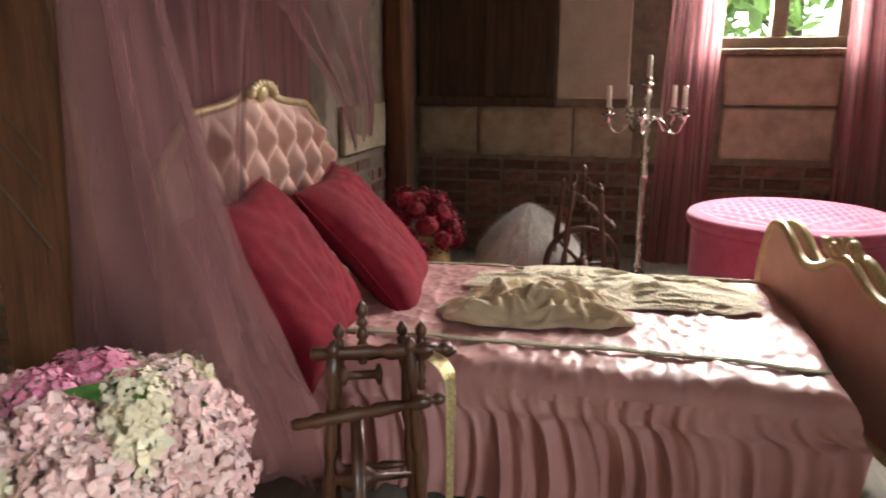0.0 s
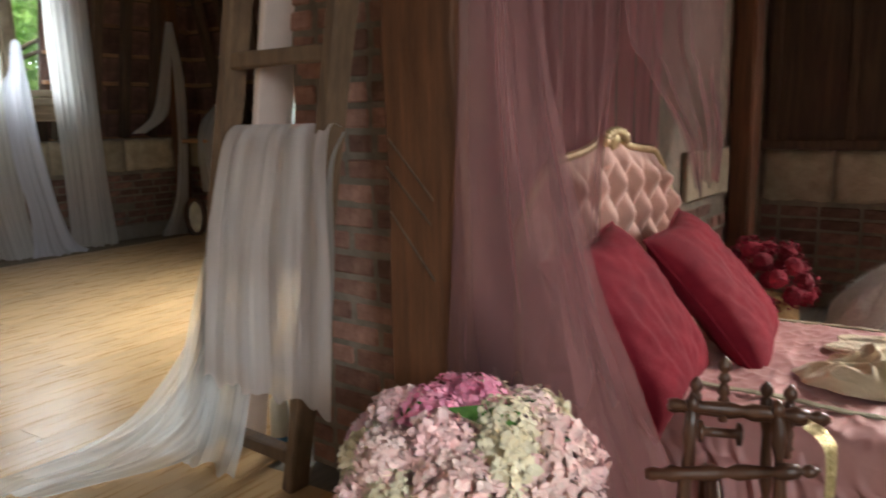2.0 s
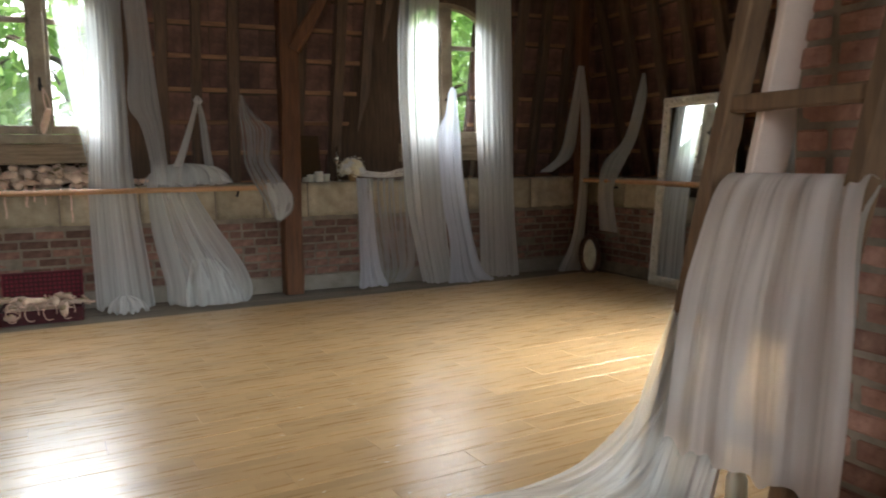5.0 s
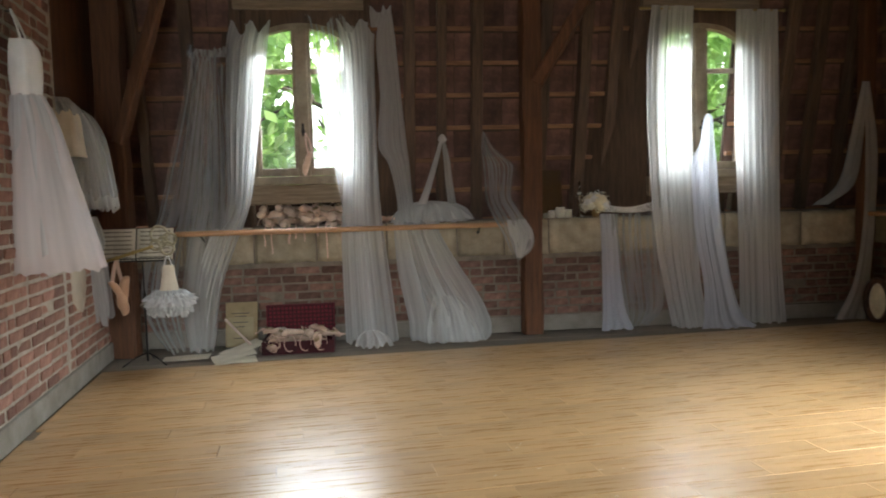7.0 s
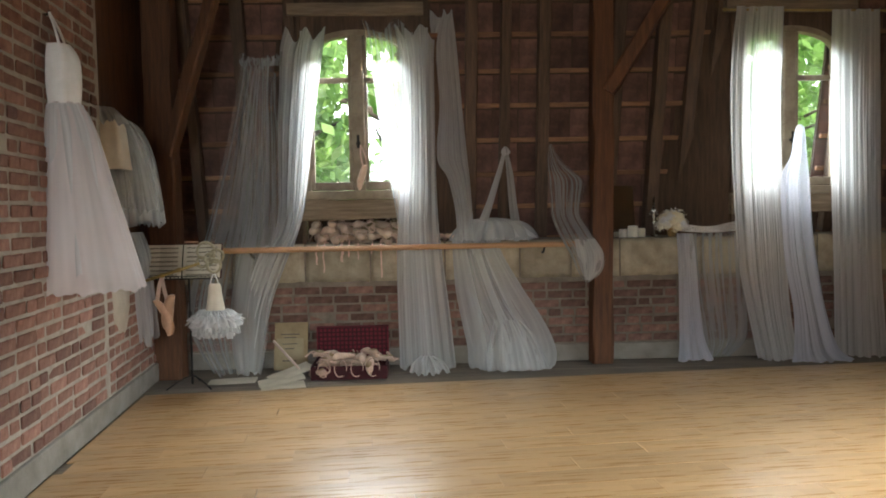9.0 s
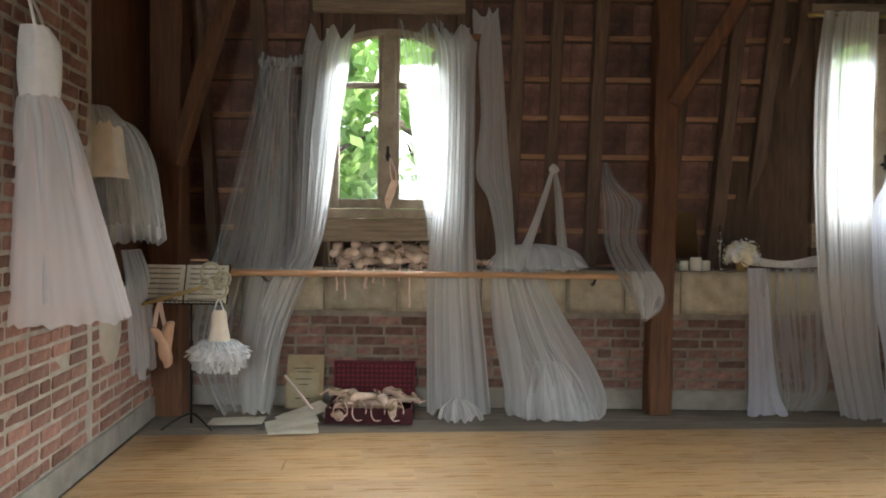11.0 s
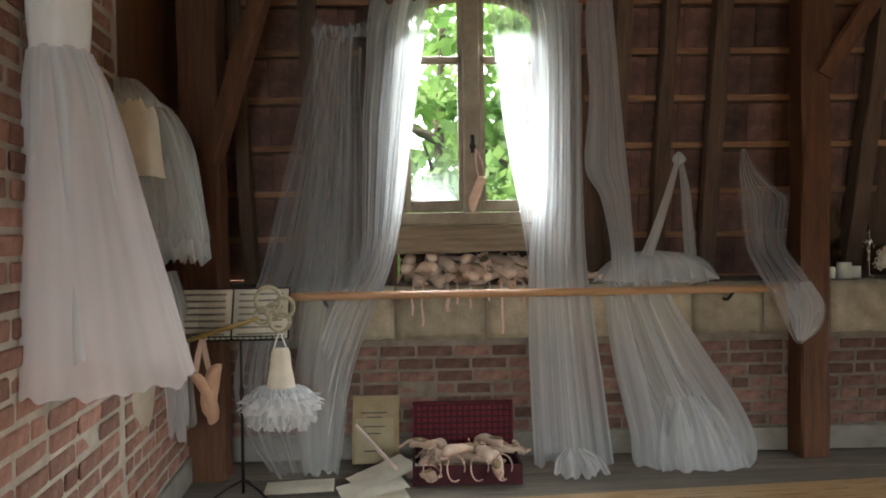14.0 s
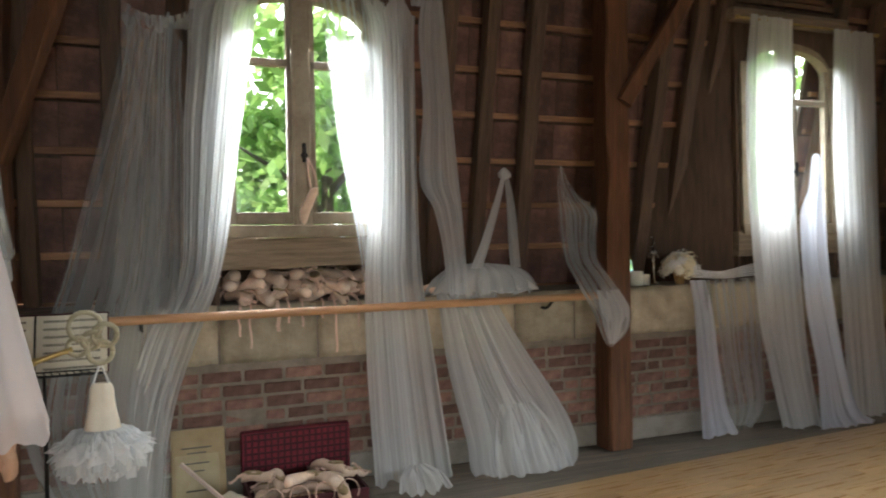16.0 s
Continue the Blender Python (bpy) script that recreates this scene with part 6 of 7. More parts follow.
part("overskirt", cone_skirt([(0.09, 0.0, 1.09, 0.082, 0.03), (0.11, 0.02, 0.95, 0.12, 0.05), (0.12, 0.07, 0.58, 0.19, 0.05), (0.13, 0.14, 0.16, 0.27, 0.035), (0.13, 0.16, 0.05, 0.295, 0.03)], 8, 180, 34, 4, 0.025, 1.05), T_BLUSH, dr, "", True)
part("underskirt", cone_skirt([(0.09, 0.0, 1.08, 0.09, 0.03), (0.11, 0.02, 0.9, 0.13, 0.05), (0.12, 0.07, 0.5, 0.17, 0.05), (0.13, 0.13, 0.15, 0.24, 0.06)], 9, 120, 20, 7, 0.03, 1.05), T_DENSE, dr, "", True)
part("hook", tube(bmesh.new(), ((-0.04, 0.0, 1.57), (0.02, 0.0, 1.57), (0.03, 0, 1.59)), 0.006, 6, 6), M_IRON, dr)
dr.matrix_basis = WEST @ pose(-2.345, 5.40, 0.89)
tg = thing("tutu_dress", (-2.44, 6.50, 1.30), 0, "grey-white ballet tutu hung on the boarding", "dress", "dresses hung on the wall")
part("bodice", cone_skirt([(0.12, -0.09, 0.74, 0.075, 0.05), (0.13, -0.06, 0.68, 0.105, 0.06), (0.13, -0.04, 0.56, 0.115, 0.05), (0.13, -0.02, 0.44, 0.12, 0.05), (0.13, -0.02, 0.38, 0.125, 0.08)], 5, 60, 16, 5), M_IVORY, tg, "ivory bodice", True)
for i, (ys, ra, rb, zb) in enumerate(((0.0, 0.17, 0.21, 0.0), (0.03, 0.14, 0.18, 0.06), (-0.04, 0.18, 0.22, 0.10))):
    part("net_skirt", cone_skirt([(0.10, 0.04 + ys, 0.77, 0.05, 0.10), (0.11, 0.14 + ys, 0.70, ra * 0.75, 0.10), (0.13, 0.20 + ys, 0.52, ra, 0.12), (0.14, 0.25 + ys, 0.28, (ra + rb) / 2, 0.10), (0.14, 0.28 + ys, zb, rb, 0.10)], 13, 180, 24, i + 9, 0.06, 1.0),
         T_WHITE if i < 2 else T_THIN, tg, "", True)
part("neck_ruffle", cone_skirt([(0.12, -0.10, 0.80, 0.06, 0.15), (0.12, -0.10, 0.75, 0.10, 0.2), (0.13, -0.08, 0.69, 0.12, 0.2)], 9, 80, 10, 4, 0.04), T_WHITE, tg, "gathered net ruffle", True)
part("hanger", tube(bmesh.new(), ((0.10, -0.10, 0.76), (0.09, -0.12, 0.88), (0.06, -0.13, 0.93), (-0.06, -0.13, 0.93)), 0.006, 6, 12), M_LADDER, tg)
cloth("hanging_tulle", [(-2.30, 6.82, 1.24, 0.01, 0.15, 0.02), (-2.28, 6.88, 1.05, 0.01, 0.20, 0.025), (-2.27, 6.92, 0.8, 0.02, 0.18, 0.025), (-2.26, 6.95, 0.55, 0.02, 0.17, 0.025), (-2.26, 6.97, 0.40, 0.02, 0.15, 0.025)], T_WHITE, "white tulle skirt hanging under the tutu", "tulle", 6, seed=51, hem=0.1)

# candles, small mirror and white bouquet on the ledge
for i, (x, h, r) in enumerate(((1.66, 0.075, 0.034), (1.745, 0.105, 0.045), (1.83, 0.08, 0.036))):
    cd = thing("pillar_candle", (x, 7.90 - 0.02 * (i % 2), LEDGE - 0.002), 0, "unlit ivory pillar candle on the stone ledge", "candle", "candles on the ledge")
    part("wax", lathe(bmesh.new(), ((r, 0), (r, h - 0.004), (r - 0.004, h), (r * 0.6, h - 0.006), (0.001, h - 0.008)), (0, 0, 0), (0, 0, 1), 18), M_WAX, cd, "", True)
    part("wick", tube(bmesh.new(), ((0, 0, h - 0.01), (0.002, 0, h + 0.008)), 0.0015, 5), M_INK, cd)
sm = thing("small_mirror", (1.66, 7.99, LEDGE - 0.002), 0, "small frameless mirror leaning on the tiles", "mirror")
part("glass", beam(bmesh.new(), (0, 0, 0.001), (0, 0.09, 0.47), 0.29, 0.006, 0.001, up=(0, 1, 0)), M_MIRROR, sm)
wb = bouquet("white_bouquet", (2.08, 7.82, LEDGE + 0.12), 0.10, 24, "round bouquet of creamy white cloth roses", [M_WHITECLOTH, FLOWERS[2], M_WAX], 0.05, ((0.03, LEDGE), (0.04, LEDGE + 0.05), (0.05, LEDGE + 0.1)), 0, 0.9, 36, 12)
gs = thing("glass_drops", (1.97, 7.98, LEDGE - 0.002), 0, "small tarnished candlestick with glass drops", "candlestick")
part("stem", lathe(bmesh.new(), ((0.04, 0), (0.035, 0.01), (0.01, 0.03), (0.012, 0.2), (0.03, 0.24), (0.012, 0.26), (0.01, 0.36)), (0, 0, 0), (0, 0, 1), 12), M_SILVER, gs, "", True)
for q in range(6):
    a = q * 1.047
    part("drop", lathe(bmesh.new(), ((0.001, 0), (0.008, 0.02), (0.001, 0.045)), (0.035 * math.cos(a), 0.035 * math.sin(a), 0.19), (0, 0, 1), 8), M_SILVER, gs, "", True)

# large leaning mirror
LM = pose(4.80, 5.97, 0.0) @ pose(0, 0, 0, 0, 5.0, 0)
lm = new("floor_mirror")
lm.matrix_basis = LM
tagged(lm, "tall mirror in a white carved frame leaning on the wall", "mirror")
H, W = 1.90, 0.50
for lo, hi in (((0, -W, 0), (0.035, W, 0.10)), ((0, -W, H - 0.10), (0.035, W, H)), ((0, -W, 0.10), (0.035, -W + 0.10, H - 0.10)), ((0, W - 0.10, 0.10), (0.035, W, H - 0.10))):
    part("frame_rail", boxed(lo, hi, 0.008), M_WHITEWOOD, lm)
orn = bmesh.new()
r2 = random.Random(3)
for side in range(4):
    n = 14 if side < 2 else 26
    for q in range(n):
        t = (q + 0.5) / n
        y, z = ((-W + 2 * W * t, 0.05 if side == 0 else H - 0.05) if side < 2 else ((-W + 0.05) if side == 2 else W - 0.05, 0.06 + (H - 0.12) * t))
        lathe(orn, ((0.004, 0), (0.024, 0.004), (0.018, 0.014), (0.004, 0.018)), (0.0, y, z), (-1, 0.3 * math.sin(q * 2), 0.3 * math.cos(q * 2)), 7)
        tube(orn, [(-0.006, y + 0.03 * math.cos(a + q), z + 0.03 * math.sin(a + q)) for a in (0, 0.8, 1.6, 2.4, 3.2)], 0.007, 5)
part("carving", orn, M_WHITEWOOD, lm, "white carved scrollwork", True)
part("glass", boxed((0.018, -W + 0.09, 0.09), (0.024, W - 0.09, H - 0.09)), M_MIRROR, lm)

# oval mirror on the floor
om = new("oval_mirror")
om.matrix_basis = pose(4.74, 7.38, 0.005, 0, 8, 62)
tagged(om, "small oval mirror in a dark frame on the floor", "mirror")
oval = [(0.0, 0.10 * math.cos(a), 0.20 + 0.20 * math.sin(a)) for a in [2 * math.pi * q / 32 for q in range(33)]]
part("frame", tube(bmesh.new(), oval, 0.030, 8), M_WALNUT, om, "", True)
og = bmesh.new()
vs = [og.verts.new((-0.004, p_[1], p_[2])) for p_ in oval[:-1]]
vb = [og.verts.new((0.004, p_[1], p_[2])) for p_ in oval[:-1]]
og.faces.new(vs)
og.faces.new(vb)
for q in range(32):
    og.faces.new((vs[q], vs[(q + 1) % 32], vb[(q + 1) % 32], vb[q]))
part("glass", og, M_MIRROR, om)

# ladder with a tulle skirt
ld = thing("ladder", (0, 0, 0), 0, "old wooden ladder leaning on the brick pier", "ladder")
LA, LB = Vector((1.46, 2.52, 0)), Vector((1.46, 1.98, 0))
UP = Vector((0.0, -0.23, 1.0))


def on_ladder(side, z):
    return (LA if side == 0 else LB) + UP * z + Vector((0, (-0.02 if side == 0 else 0.02) * z, 0))


for side in (0, 1):
    part("rail", beam(bmesh.new(), on_ladder(side, 0), on_ladder(side, 2.7), 0.085, 0.05, 0.006, 0.003, side, up=(0, 1, 0.2)), M_LADDER, ld)
for z in (0.12, 0.44, 0.80, 1.16, 1.44, 1.80, 2.16, 2.5):
    part("rung", beam(bmesh.new(), on_ladder(0, z) + Vector((-0.005, 0.0, 0)), on_ladder(1, z) + Vector((-0.005, 0, 0)), 0.055, 0.05, 0.006, 0.002, int(z * 9)), M_LADDER, ld)
tk = thing("tulle_skirt", (0, 0, 0), 0, "blush white tulle skirt draped over a ladder rung", "skirt")


def fall(name, material, label, amp, folds, seed, hem, *edges):
    """A cloth that hangs along the ladder: x, y of its two edges and z, from top to bottom."""
    part(name, sheet([(x, (ya + yb) / 2, z, 0.012, (yb - ya) / 2, amp) for x, ya, yb, z in edges], folds, 220, 60, seed, 0.5, hem, soft=True), material, tk, label, True)


fall("front_layer", T_BLUSH, "", 0.016, 6, 61, 0.07, (1.47, 2.11, 1.69, 1.225), (1.43, 2.12, 1.685, 1.235), (1.40, 2.15, 1.68, 1.18), (1.385, 2.20, 1.68, 1.02), (1.375, 2.25, 1.675, 0.84), (1.365, 2.28, 1.67, 0.6), (1.355, 2.29, 1.67, 0.37))
fall("middle_layer", T_WHITE, "", 0.014, 5, 64, 0.06, (1.48, 2.09, 1.70, 1.21), (1.43, 2.14, 1.70, 1.1), (1.42, 2.24, 1.70, 0.8), (1.41, 2.30, 1.74, 0.55), (1.40, 2.32, 1.80, 0.42))
fall("under_layer", T_WHITE, "", 0.018, 6, 62, 0.03, (1.50, 2.11, 1.90, 1.20), (1.45, 2.22, 1.93, 1.05), (1.43, 2.33, 2.00, 0.84), (1.41, 2.42, 2.05, 0.6), (1.39, 2.49, 2.10, 0.36), (1.37, 2.57, 2.14, 0.15), (1.34, 2.66, 2.16, 0.02))
part("train", sheet([(1.44, 2.28, 0.62, 0.02, -0.08, 0.015), (1.41, 2.36, 0.40, 0.04, -0.12, 0.025), (1.35, 2.46, 0.18, 0.09, -0.17, 0.03), (1.24, 2.55, 0.07, 0.13, -0.20, 0.03), (1.10, 2.60, 0.04, 0.12, -0.21, 0.03), (0.94, 2.66, 0.03, 0.10, -0.18, 0.025), (0.84, 2.70, 0.012, 0.06, -0.12, 0.015)], 6, 180, 60, 63, 0.8, 0.03, soft=True), T_WHITE, tk, "trailing tulle", True)
part("train_edge", sheet([(1.42, 2.40, 0.30, 0.02, -0.08, 0.02), (1.34, 2.52, 0.12, 0.08, -0.13, 0.03), (1.18, 2.58, 0.06, 0.12, -0.15, 0.035), (0.98, 2.68, 0.02, 0.10, -0.13, 0.02)], 5, 140, 40, 65, 0.8, 0.04, soft=True), T_DENSE, tk, "crumpled tulle edge", True)
bt = thing("spray_bottle", (1.62, 2.24, 0), 0, "white and blue plastic bottle on the floor by the ladder", "bottle")
part("body", lathe(bmesh.new(), ((0.034, 0), (0.036, 0.006), (0.036, 0.07)), (0, 0, 0), (0, 0, 1), 16), M_BLUE, bt, "blue label", True)
part("upper_body", lathe(bmesh.new(), ((0.0355, 0.07), (0.0355, 0.20), (0.028, 0.22), (0.012, 0.23), (0.012, 0.25), (0.002, 0.25)), (0, 0, 0), (0, 0, 1), 16), M_WAX, bt, "white cap", True)

# white slivers put in for the bright glints on the floor
gl_ = bmesh.new()
r3 = random.Random(9)
for q in range(60):
    x, y = (r3.uniform(0.35, 1.25), r3.uniform(2.6, 4.6)) if q < 40 else (r3.uniform(-1.2, -0.2), r3.uniform(2.2, 3.4))
    a, L = r3.uniform(-0.5, 0.9), r3.uniform(0.006, 0.016)
    dx, dy = L * math.cos(a), L * math.sin(a)
    gl_.faces.new([gl_.verts.new(v) for v in ((x - dx, y - dy, 0.0015), (x + dy * 0.15, y - dx * 0.15, 0.0015), (x + dx, y + dy, 0.003), (x - dy * 0.15, y + dx * 0.15, 0.003))])
tagged(part("glint_flecks", gl_, M_WHITECLOTH), "scattered white slivers standing in for glints on the laminate", "glitter", kind="stuff")

# ---- garden ----
ground = part("ground", boxed((-400, -400, -3.2), (400, 400, -3.0)), M_GRASS)
tagged(ground, "green lawn around the house", "ground", kind="structure")


def tree(at, h, R, seed, n=5200):
    root = thing("garden_tree", at, 0, "leafy green garden tree in summer", "tree", "trees in the garden")
    rnd = random.Random(seed)
    tr = tube(bmesh.new(), ((0, 0, 0), (0.1, 0, h * 0.3), (0, 0.1, h * 0.6), (0.1, 0, h * 0.9)), 0.22, 10, 12, 0.06)
    for k in range(7):
        a = rnd.uniform(0, 6.28)
        z = h * rnd.uniform(0.35, 0.75)
        tube(tr, ((0, 0, z), (R * 0.35 * math.cos(a), R * 0.35 * math.sin(a), z + 0.6), (R * 0.75 * math.cos(a), R * 0.75 * math.sin(a), z + 1.0)), 0.08, 6, 6, 0.02)
    part("trunk", tr, M_BARK, root, "", True)
    clumps = []
    for k in range(46):
        d = Vector((rnd.gauss(0, 1), rnd.gauss(0, 1), rnd.gauss(0, 1))).normalized() * rnd.uniform(0.45, 1.0)
        clumps.append((Vector((d.x * R, d.y * R, h * 0.62 + d.z * h * 0.40)), rnd.uniform(0.35, 0.8)))
    verts, faces = [], []
    for k in range(n):
        c, s = clumps[rnd.randrange(len(clumps))]
        o = c + Vector((rnd.gauss(0, 0.5), rnd.gauss(0, 0.5), rnd.gauss(0, 0.42))) * s
        a, b = Vector((rnd.gauss(0, 1), rnd.gauss(0, 1), rnd.gauss(0, 1))).normalized(), Vector((rnd.gauss(0, 1), rnd.gauss(0, 1), rnd.gauss(0, 1)))
        b = a.cross(b).normalized()
        L = rnd.uniform(0.10, 0.20)
        i = len(verts)
        verts += [o - a * L, o + b * L * 0.5, o + a * L, o - b * L * 0.5]
        faces.append((i, i + 1, i + 2, i + 3))
    me = bpy.data.meshes.new("crown")
    me.from_pydata(verts, [], faces)
    me.materials.append(M_TREELEAF)
    cr = new("crown", me)
    cr.parent = root
    cr["kind"] = "stuff"
    return root


tree((-2.6, 14.0, -3.0), 7.4, 2.2, 1)
tree((1.2, 15.5, -3.0), 8.2, 2.6, 2)
tree((5.2, 14.5, -3.0), 9.0, 2.6, 3)
tree((12.5, -2.4, -3.0), 8.6, 2.6, 4)
tree((8.6, 15.5, -3.0), 9.0, 2.8, 10)
tree((11.0, 19.5, -3.0), 9.5, 3.2, 11)
tree((14.0, 1.2, -3.0), 8.6, 2.8, 5)
tree((-0.6, 18.0, -3.0), 9.6, 3.4, 6)
tree((-4.6, 19.0, -3.0), 9.0, 3.2, 7)
tree((4.0, 19.0, -3.0), 9.5, 3.2, 8)
tree((14.5, 5.0, -3.0), 9.0, 3.2, 9)
M_HAZE = bpy.data.materials.new("bright_summer_haze")
M_HAZE.use_nodes = True
hz = M_HAZE.node_tree.nodes["Principled BSDF"]
hz.inputs["Base Color"].default_value = (0.8, 0.85, 0.85, 1)
hz.inputs["Emission Color"].default_value, hz.inputs["Emission Strength"].default_value = (0.93, 1.0, 0.98, 1), 1.6
tagged(part("backdrop", joined([((-80, 62, -3), (90, 62.3, 70)), ((62, -60, -3), (62.3, 61.9, 70))]), M_HAZE), "bright hazy summer sky beyond the garden", "sky", kind="structure")
# ---- floor pieces ----
lam = thing("laminate_floor", (-2.30, 6.90, 0), 4.6, "honey-coloured glossy laminate floor with a worn sheen", "floor", kind="structure")
PW, PL = 0.192, 1.20


def plank_mesh(w):
    bm = boxed((0, -PW + 0.0008, -0.010), (w - 0.0008, 0, 0.0), 0.0012)
    return finish("plank", bm, M_LAM)


planks, lrnd = {}, random.Random(2)
turn = pose(-2.30, 6.90, 0, 0, 0, 4.6)
count = 0
rest = bmesh.new()
for r in range(36):
    x = -((r * 0.37) % 1.0) * PL - PL
    while x < 7.5:
        a, b = max(x, 0.004), min(x + PL, 7.5)
        p0, p1 = turn @ Vector((a, -r * PW - PW, 0)), turn @ Vector((b, -r * PW, 0))
        edge = 4.92 if p0.y > 2.12 else 1.50
        if p1.x > edge:
            b -= p1.x - edge
        w = round(b - a, 2)
        if w > 0.06:
            if count < 290:
                if w not in planks:
                    planks[w] = plank_mesh(w)
                ob = new("plank", planks[w])
                ob.parent, ob.matrix_basis = lam, pose(a, -r * PW, 0, lrnd.uniform(-0.22, 0.22), lrnd.uniform(-0.03, 0.03), 0)
                count += 1
            else:
                box(rest, (a, -r * PW - PW + 0.0008, -0.010), (a + w - 0.0008, -r * PW, 0.0))
        x += PL
if rest.verts:
    q = part("planks_behind", rest, M_LAM, lam)
    q["kind"] = "stuff"
# border boards of the old floor between laminate and wall
for k in range(5):
    nb = part("floorboard", boxed((-2.34, 7.80 - 0.17 * (k + 1), -0.0118), (4.98, 7.797 - 0.17 * k, -0.0105 + 0.001 * (k % 2)), 0.0), M_BOARD, floor)

# ---- masonry pieces ----
BL, BH, BD, J = 0.215, 0.060, 0.008, 0.020


def brick_mesh(length, seed, material):
    rnd = random.Random(seed)
    bm = boxed((0, -BD, 0), (length, 0.004, BH), 0.006)
    for v in bm.verts:
        v.co += Vector((rnd.uniform(-0.003, 0.003), rnd.uniform(-0.003, 0.003), rnd.uniform(-0.002, 0.002)))
    return finish("brick", bm, material)


RED, SOOTY = ({L: [brick_mesh(L, 10 * i + k, m_) for k in range(4)] for i, L in enumerate((0.215, 0.102))} for m_ in (M_BRICK, M_BRICK_SOOTY))


def lay(wall, origin, rz, spans, limit=290, near=None, header=0.25, pool=RED):
    """Courses of bricks on a wall face. origin and rz: the face's frame (x along, y into the wall). spans: x0, x1, z0, z1."""
    m = pose(*origin, 0, 0, rz)
    rnd = random.Random(int(abs(origin[0] * 10 + origin[1])))
    items = []
    for x0, x1, z0, z1 in spans:
        z, r = z0, 0
        while z + BH <= z1 + 0.001:
            x = x0 - (0.11 if r % 2 else 0.0) - rnd.uniform(0, 0.03)
            while x < x1 - 0.03:
                L = 0.102 if rnd.random() < header else 0.215
                if x >= x0 - 0.001 and x + L <= x1 + 0.001:
                    items.append((x, z, L))
                elif x < x0 < x + L - 0.05:
                    items.append((x0, z, 0.102))
                    x = x0 + 0.102 - L
                elif x + L > x1 and x1 - x > 0.11:
                    items.append((x, z, 0.102))
                x += L + J + rnd.uniform(-0.003, 0.003)
            z += BH + J
            r += 1
    if near is not None:
        items.sort(key=lambda q: (q[0] - near[0]) ** 2 + (q[1] - near[1]) ** 2)
    rest_v, rest_f = [], []
    for i, (x, z, L) in enumerate(items):
        me = pool[L][rnd.randrange(4)]
        loc = m @ pose(x, rnd.uniform(-0.006, 0.008), z, rnd.uniform(-0.6, 0.6), 0, rnd.uniform(-0.6, 0.6))
        if i < limit:
            ob = new("brick", me)
            ob.parent, ob.matrix_basis = wall, loc
        else:
            b = len(rest_v)
            rest_v += [loc @ v.co for v in me.vertices]
            rest_f += [tuple(b + k for k in p.vertices) for p in me.polygons]
    if rest_v:
        me = bpy.data.meshes.new("bricks_beyond")
        me.from_pydata(rest_v, [], rest_f)
        me.materials.append(pool[0.215][0].materials[0])
        ob = new("bricks_beyond", me)
        ob.parent = wall
        ob["kind"] = "stuff"


def stones(wall, origin, rz, x0, x1, z0, z1, seed, width=0.62):
    m = pose(*origin, 0, 0, rz)
    rnd = random.Random(seed)
    x = x0
    while x < x1 - 0.08:
        w = min(width * rnd.uniform(0.7, 1.3), x1 - x)
        n = 14
        bm = bmesh.new()
        g = []
        for j in range(9):
            g.append([bm.verts.new((x + 0.008 + (w - 0.016) * i / n, -0.022 * (1 if 0 < i < n and 0 < j < 8 else 0) - 0.012 * noise.noise((x * 3 + i * 0.35, j * 0.4, seed)) - 0.004,
                                    z0 + 0.006 + (z1 - z0 - 0.012) * j / 8 + (0.016 * noise.noise((x + i * 0.4, seed, 2)) if j in (0, 8) else 0))) for i in range(n + 1)])
        for j in range(8):
            for i in range(n):
                bm.faces.new((g[j][i], g[j][i + 1], g[j + 1][i + 1], g[j + 1][i]))
        ring = g[0] + [r_[-1] for r_ in g[1:]] + g[-1][-2::-1] + [r_[0] for r_ in g[-2:0:-1]]
        low = [bm.verts.new((v.co.x, 0.004, v.co.z)) for v in ring]
        for i in range(len(ring)):
            k = (i + 1) % len(ring)
            bm.faces.new((ring[i], ring[k], low[k], low[i]))
        ob = part("stone", bm, M_STONE, wall, "", True)
        ob.matrix_basis = m
        x += w


# north wall: plinth, bricks, limestone course
tagged(part("plinth_north", boxed((X0, Y1 - 0.025, 0), (X1, Y1 - 0.001, 0.15), 0.006), M_PLINTH), "grey cement plinth along the window wall", "plinth", kind="structure")
lay(wall_north, (0, Y1 - 0.002, 0), 0, [(X0, X1, 0.165, 0.74)], 300, (0.2, 0.5), pool=SOOTY)
stones(wall_north, (0, Y1 - 0.002, 0), 0, X0, X1, 0.745, LEDGE, 3)
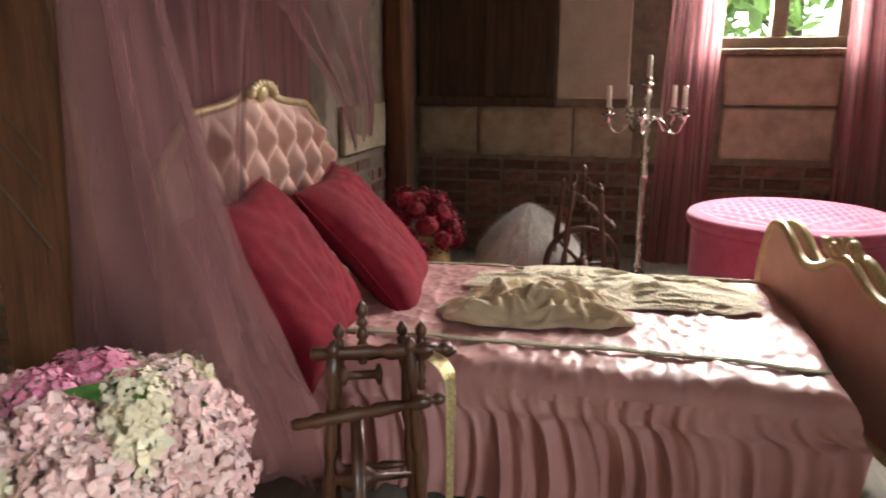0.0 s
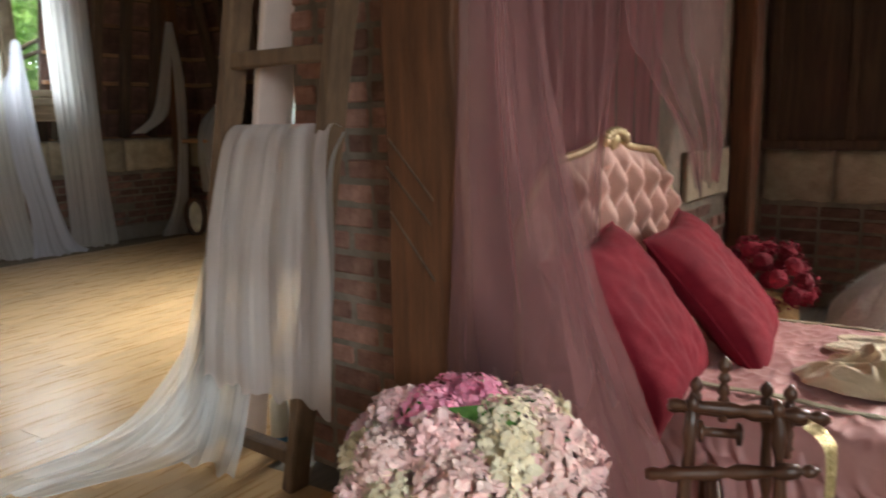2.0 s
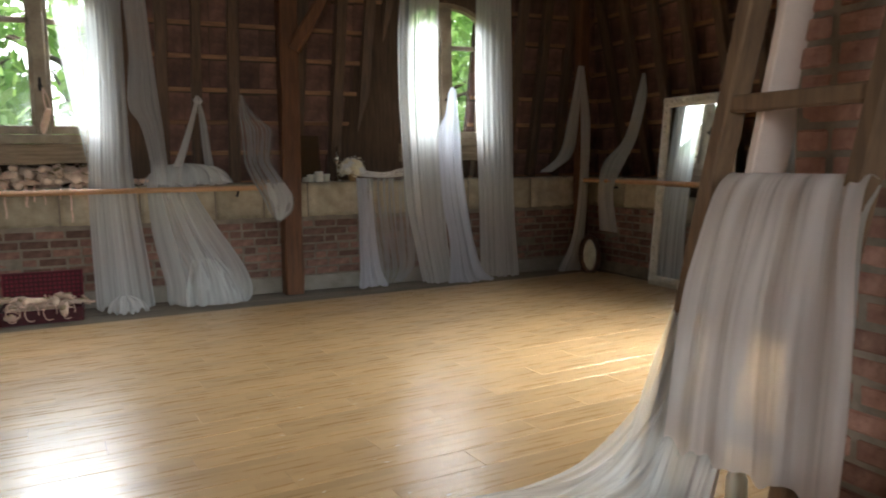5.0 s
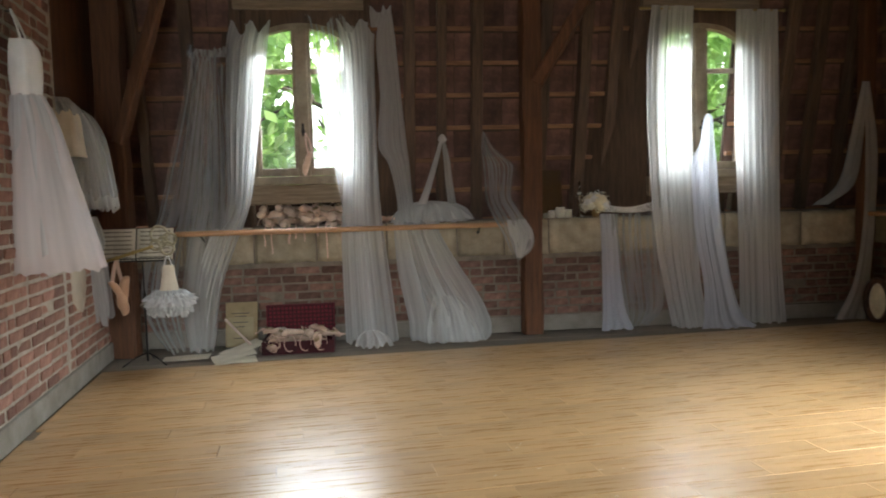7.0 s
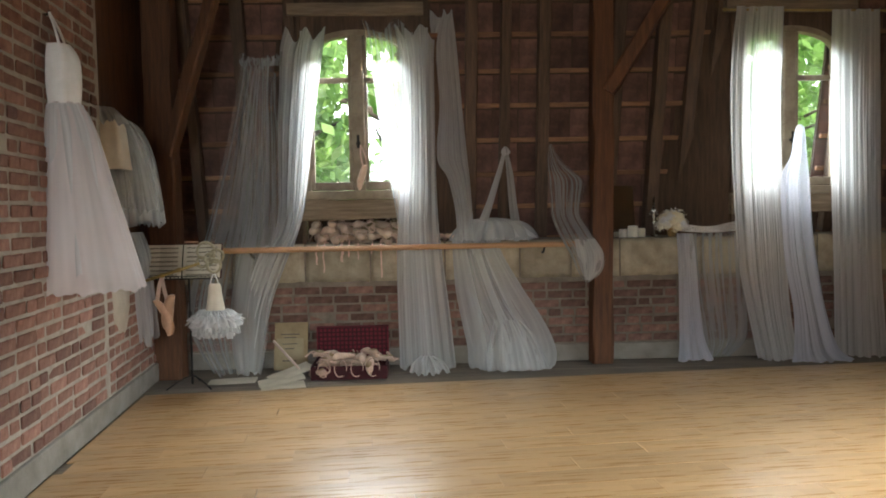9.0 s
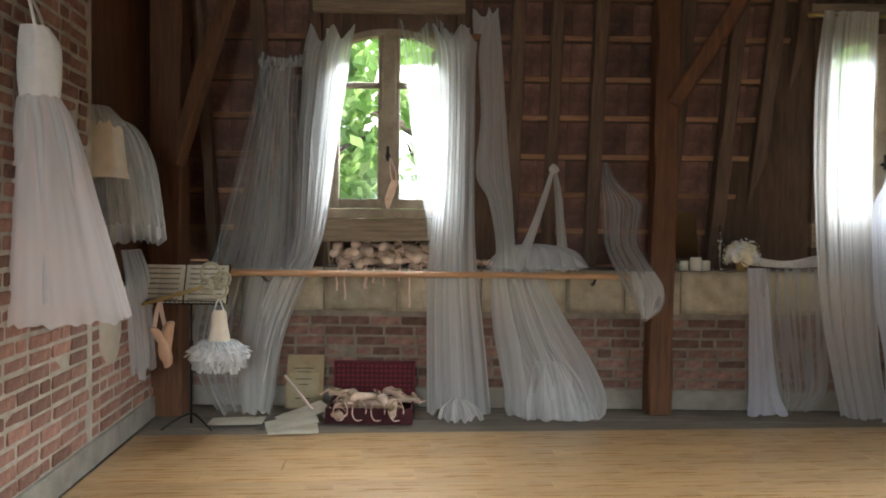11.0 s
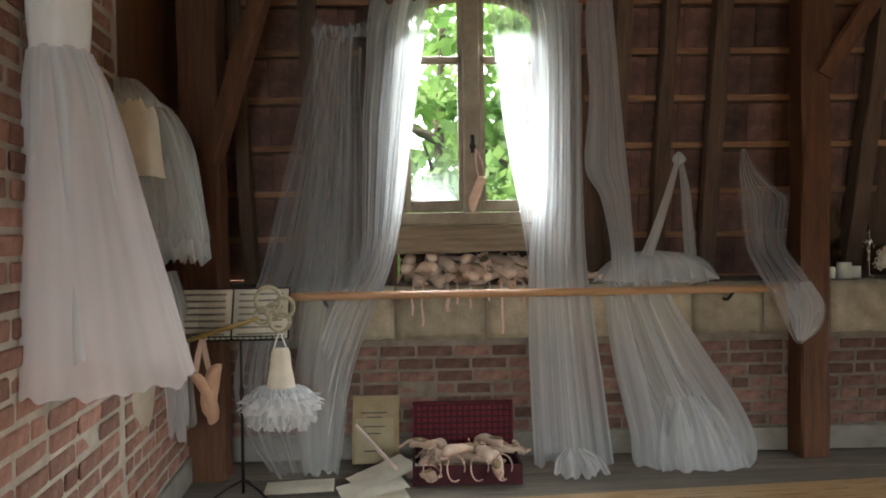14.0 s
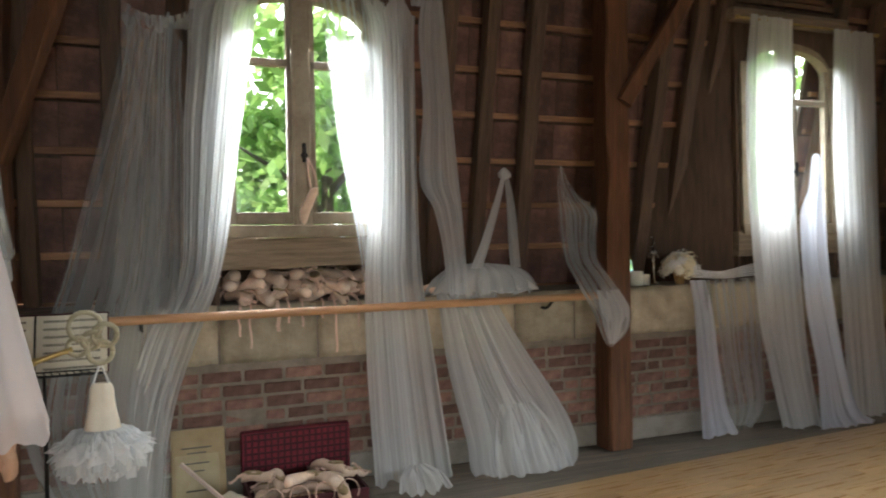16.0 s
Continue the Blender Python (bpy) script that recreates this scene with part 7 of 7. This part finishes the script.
# east wall of the ballet room
lay(wall_east, (X1 - 0.002, 0, 0), -90, [(-7.78, -2.0, 0.12, 0.74)], 200, (-7.0, 0.5), pool=SOOTY)
stones(wall_east, (X1 - 0.002, 0, 0), -90, -7.78, -2.0, 0.745, LEDGE - 0.01, 5)
# tall west wall
lay(wall_west, (X0 + 0.002, 0, 0), 90, [(4.54, 6.26, 0.16, TOP - 0.1), (6.275, Y1 - 0.05, 0.16, 0.98)], 300, (5.8, 0.7))
tagged(part("plinth_west", boxed((X0 + 0.001, 4.545, 0), (X0 + 0.03, Y1 - 0.03, 0.15), 0.006), M_PLINTH), "grey cement plinth along the brick wall", "plinth", kind="structure").matrix_basis = WEST
# rough patch of old plaster on the brick
pp = bmesh.new()
cen = pp.verts.new((X0 + 0.022, 6.55, 0.78))
ring = [pp.verts.new((X0 + 0.016 + 0.006 * noise.noise((q, 1, 2)), 6.55 + 0.17 * math.cos(q * 0.262) * (1 + 0.35 * noise.noise((q * 0.7, 0, 0))), 0.76 + 0.22 * math.sin(q * 0.262) * (1 + 0.35 * noise.noise((q * 0.7, 5, 0))))) for q in range(24)]
rim = [pp.verts.new((X0 - 0.002, 6.55 + (v.co.y - 6.55) * 1.06, 0.77 + (v.co.z - 0.77) * 1.06)) for v in ring]
for q in range(24):
    pp.faces.new((cen, ring[q], ring[(q + 1) % 24]))
    pp.faces.new((ring[q], rim[q], rim[(q + 1) % 24], ring[(q + 1) % 24]))
tagged(part("plaster_patch", pp, M_PLASTER, None, "", True), "rough grey patch of old plaster on the brick wall", "plaster patch", kind="structure").matrix_basis = WEST
# pier end and bedroom walls
lay(partition, (1.638, 0, 0), -90, [(-2.07, -1.56, 0.02, TOP - 0.1)], 200, (-1.7, 0.9), 0.3)
lay(wall_bedroom, (X1 - 0.002, 0, 0), -90, [(-1.42, -0.0, 0.10, 0.66), (0.0, 1.4, 0.10, 0.66)], 160, (-0.6, 0.5), pool=SOOTY)
stones(wall_bedroom, (X1 - 0.002, 0, 0), -90, -1.42, 0.30, 0.67, 1.0, 8, 0.5)
lay(partition, (0, 1.432, 0), 0, [(3.2, 4.95, 0.05, 0.75)], 80, (4.0, 0.5), pool=SOOTY)
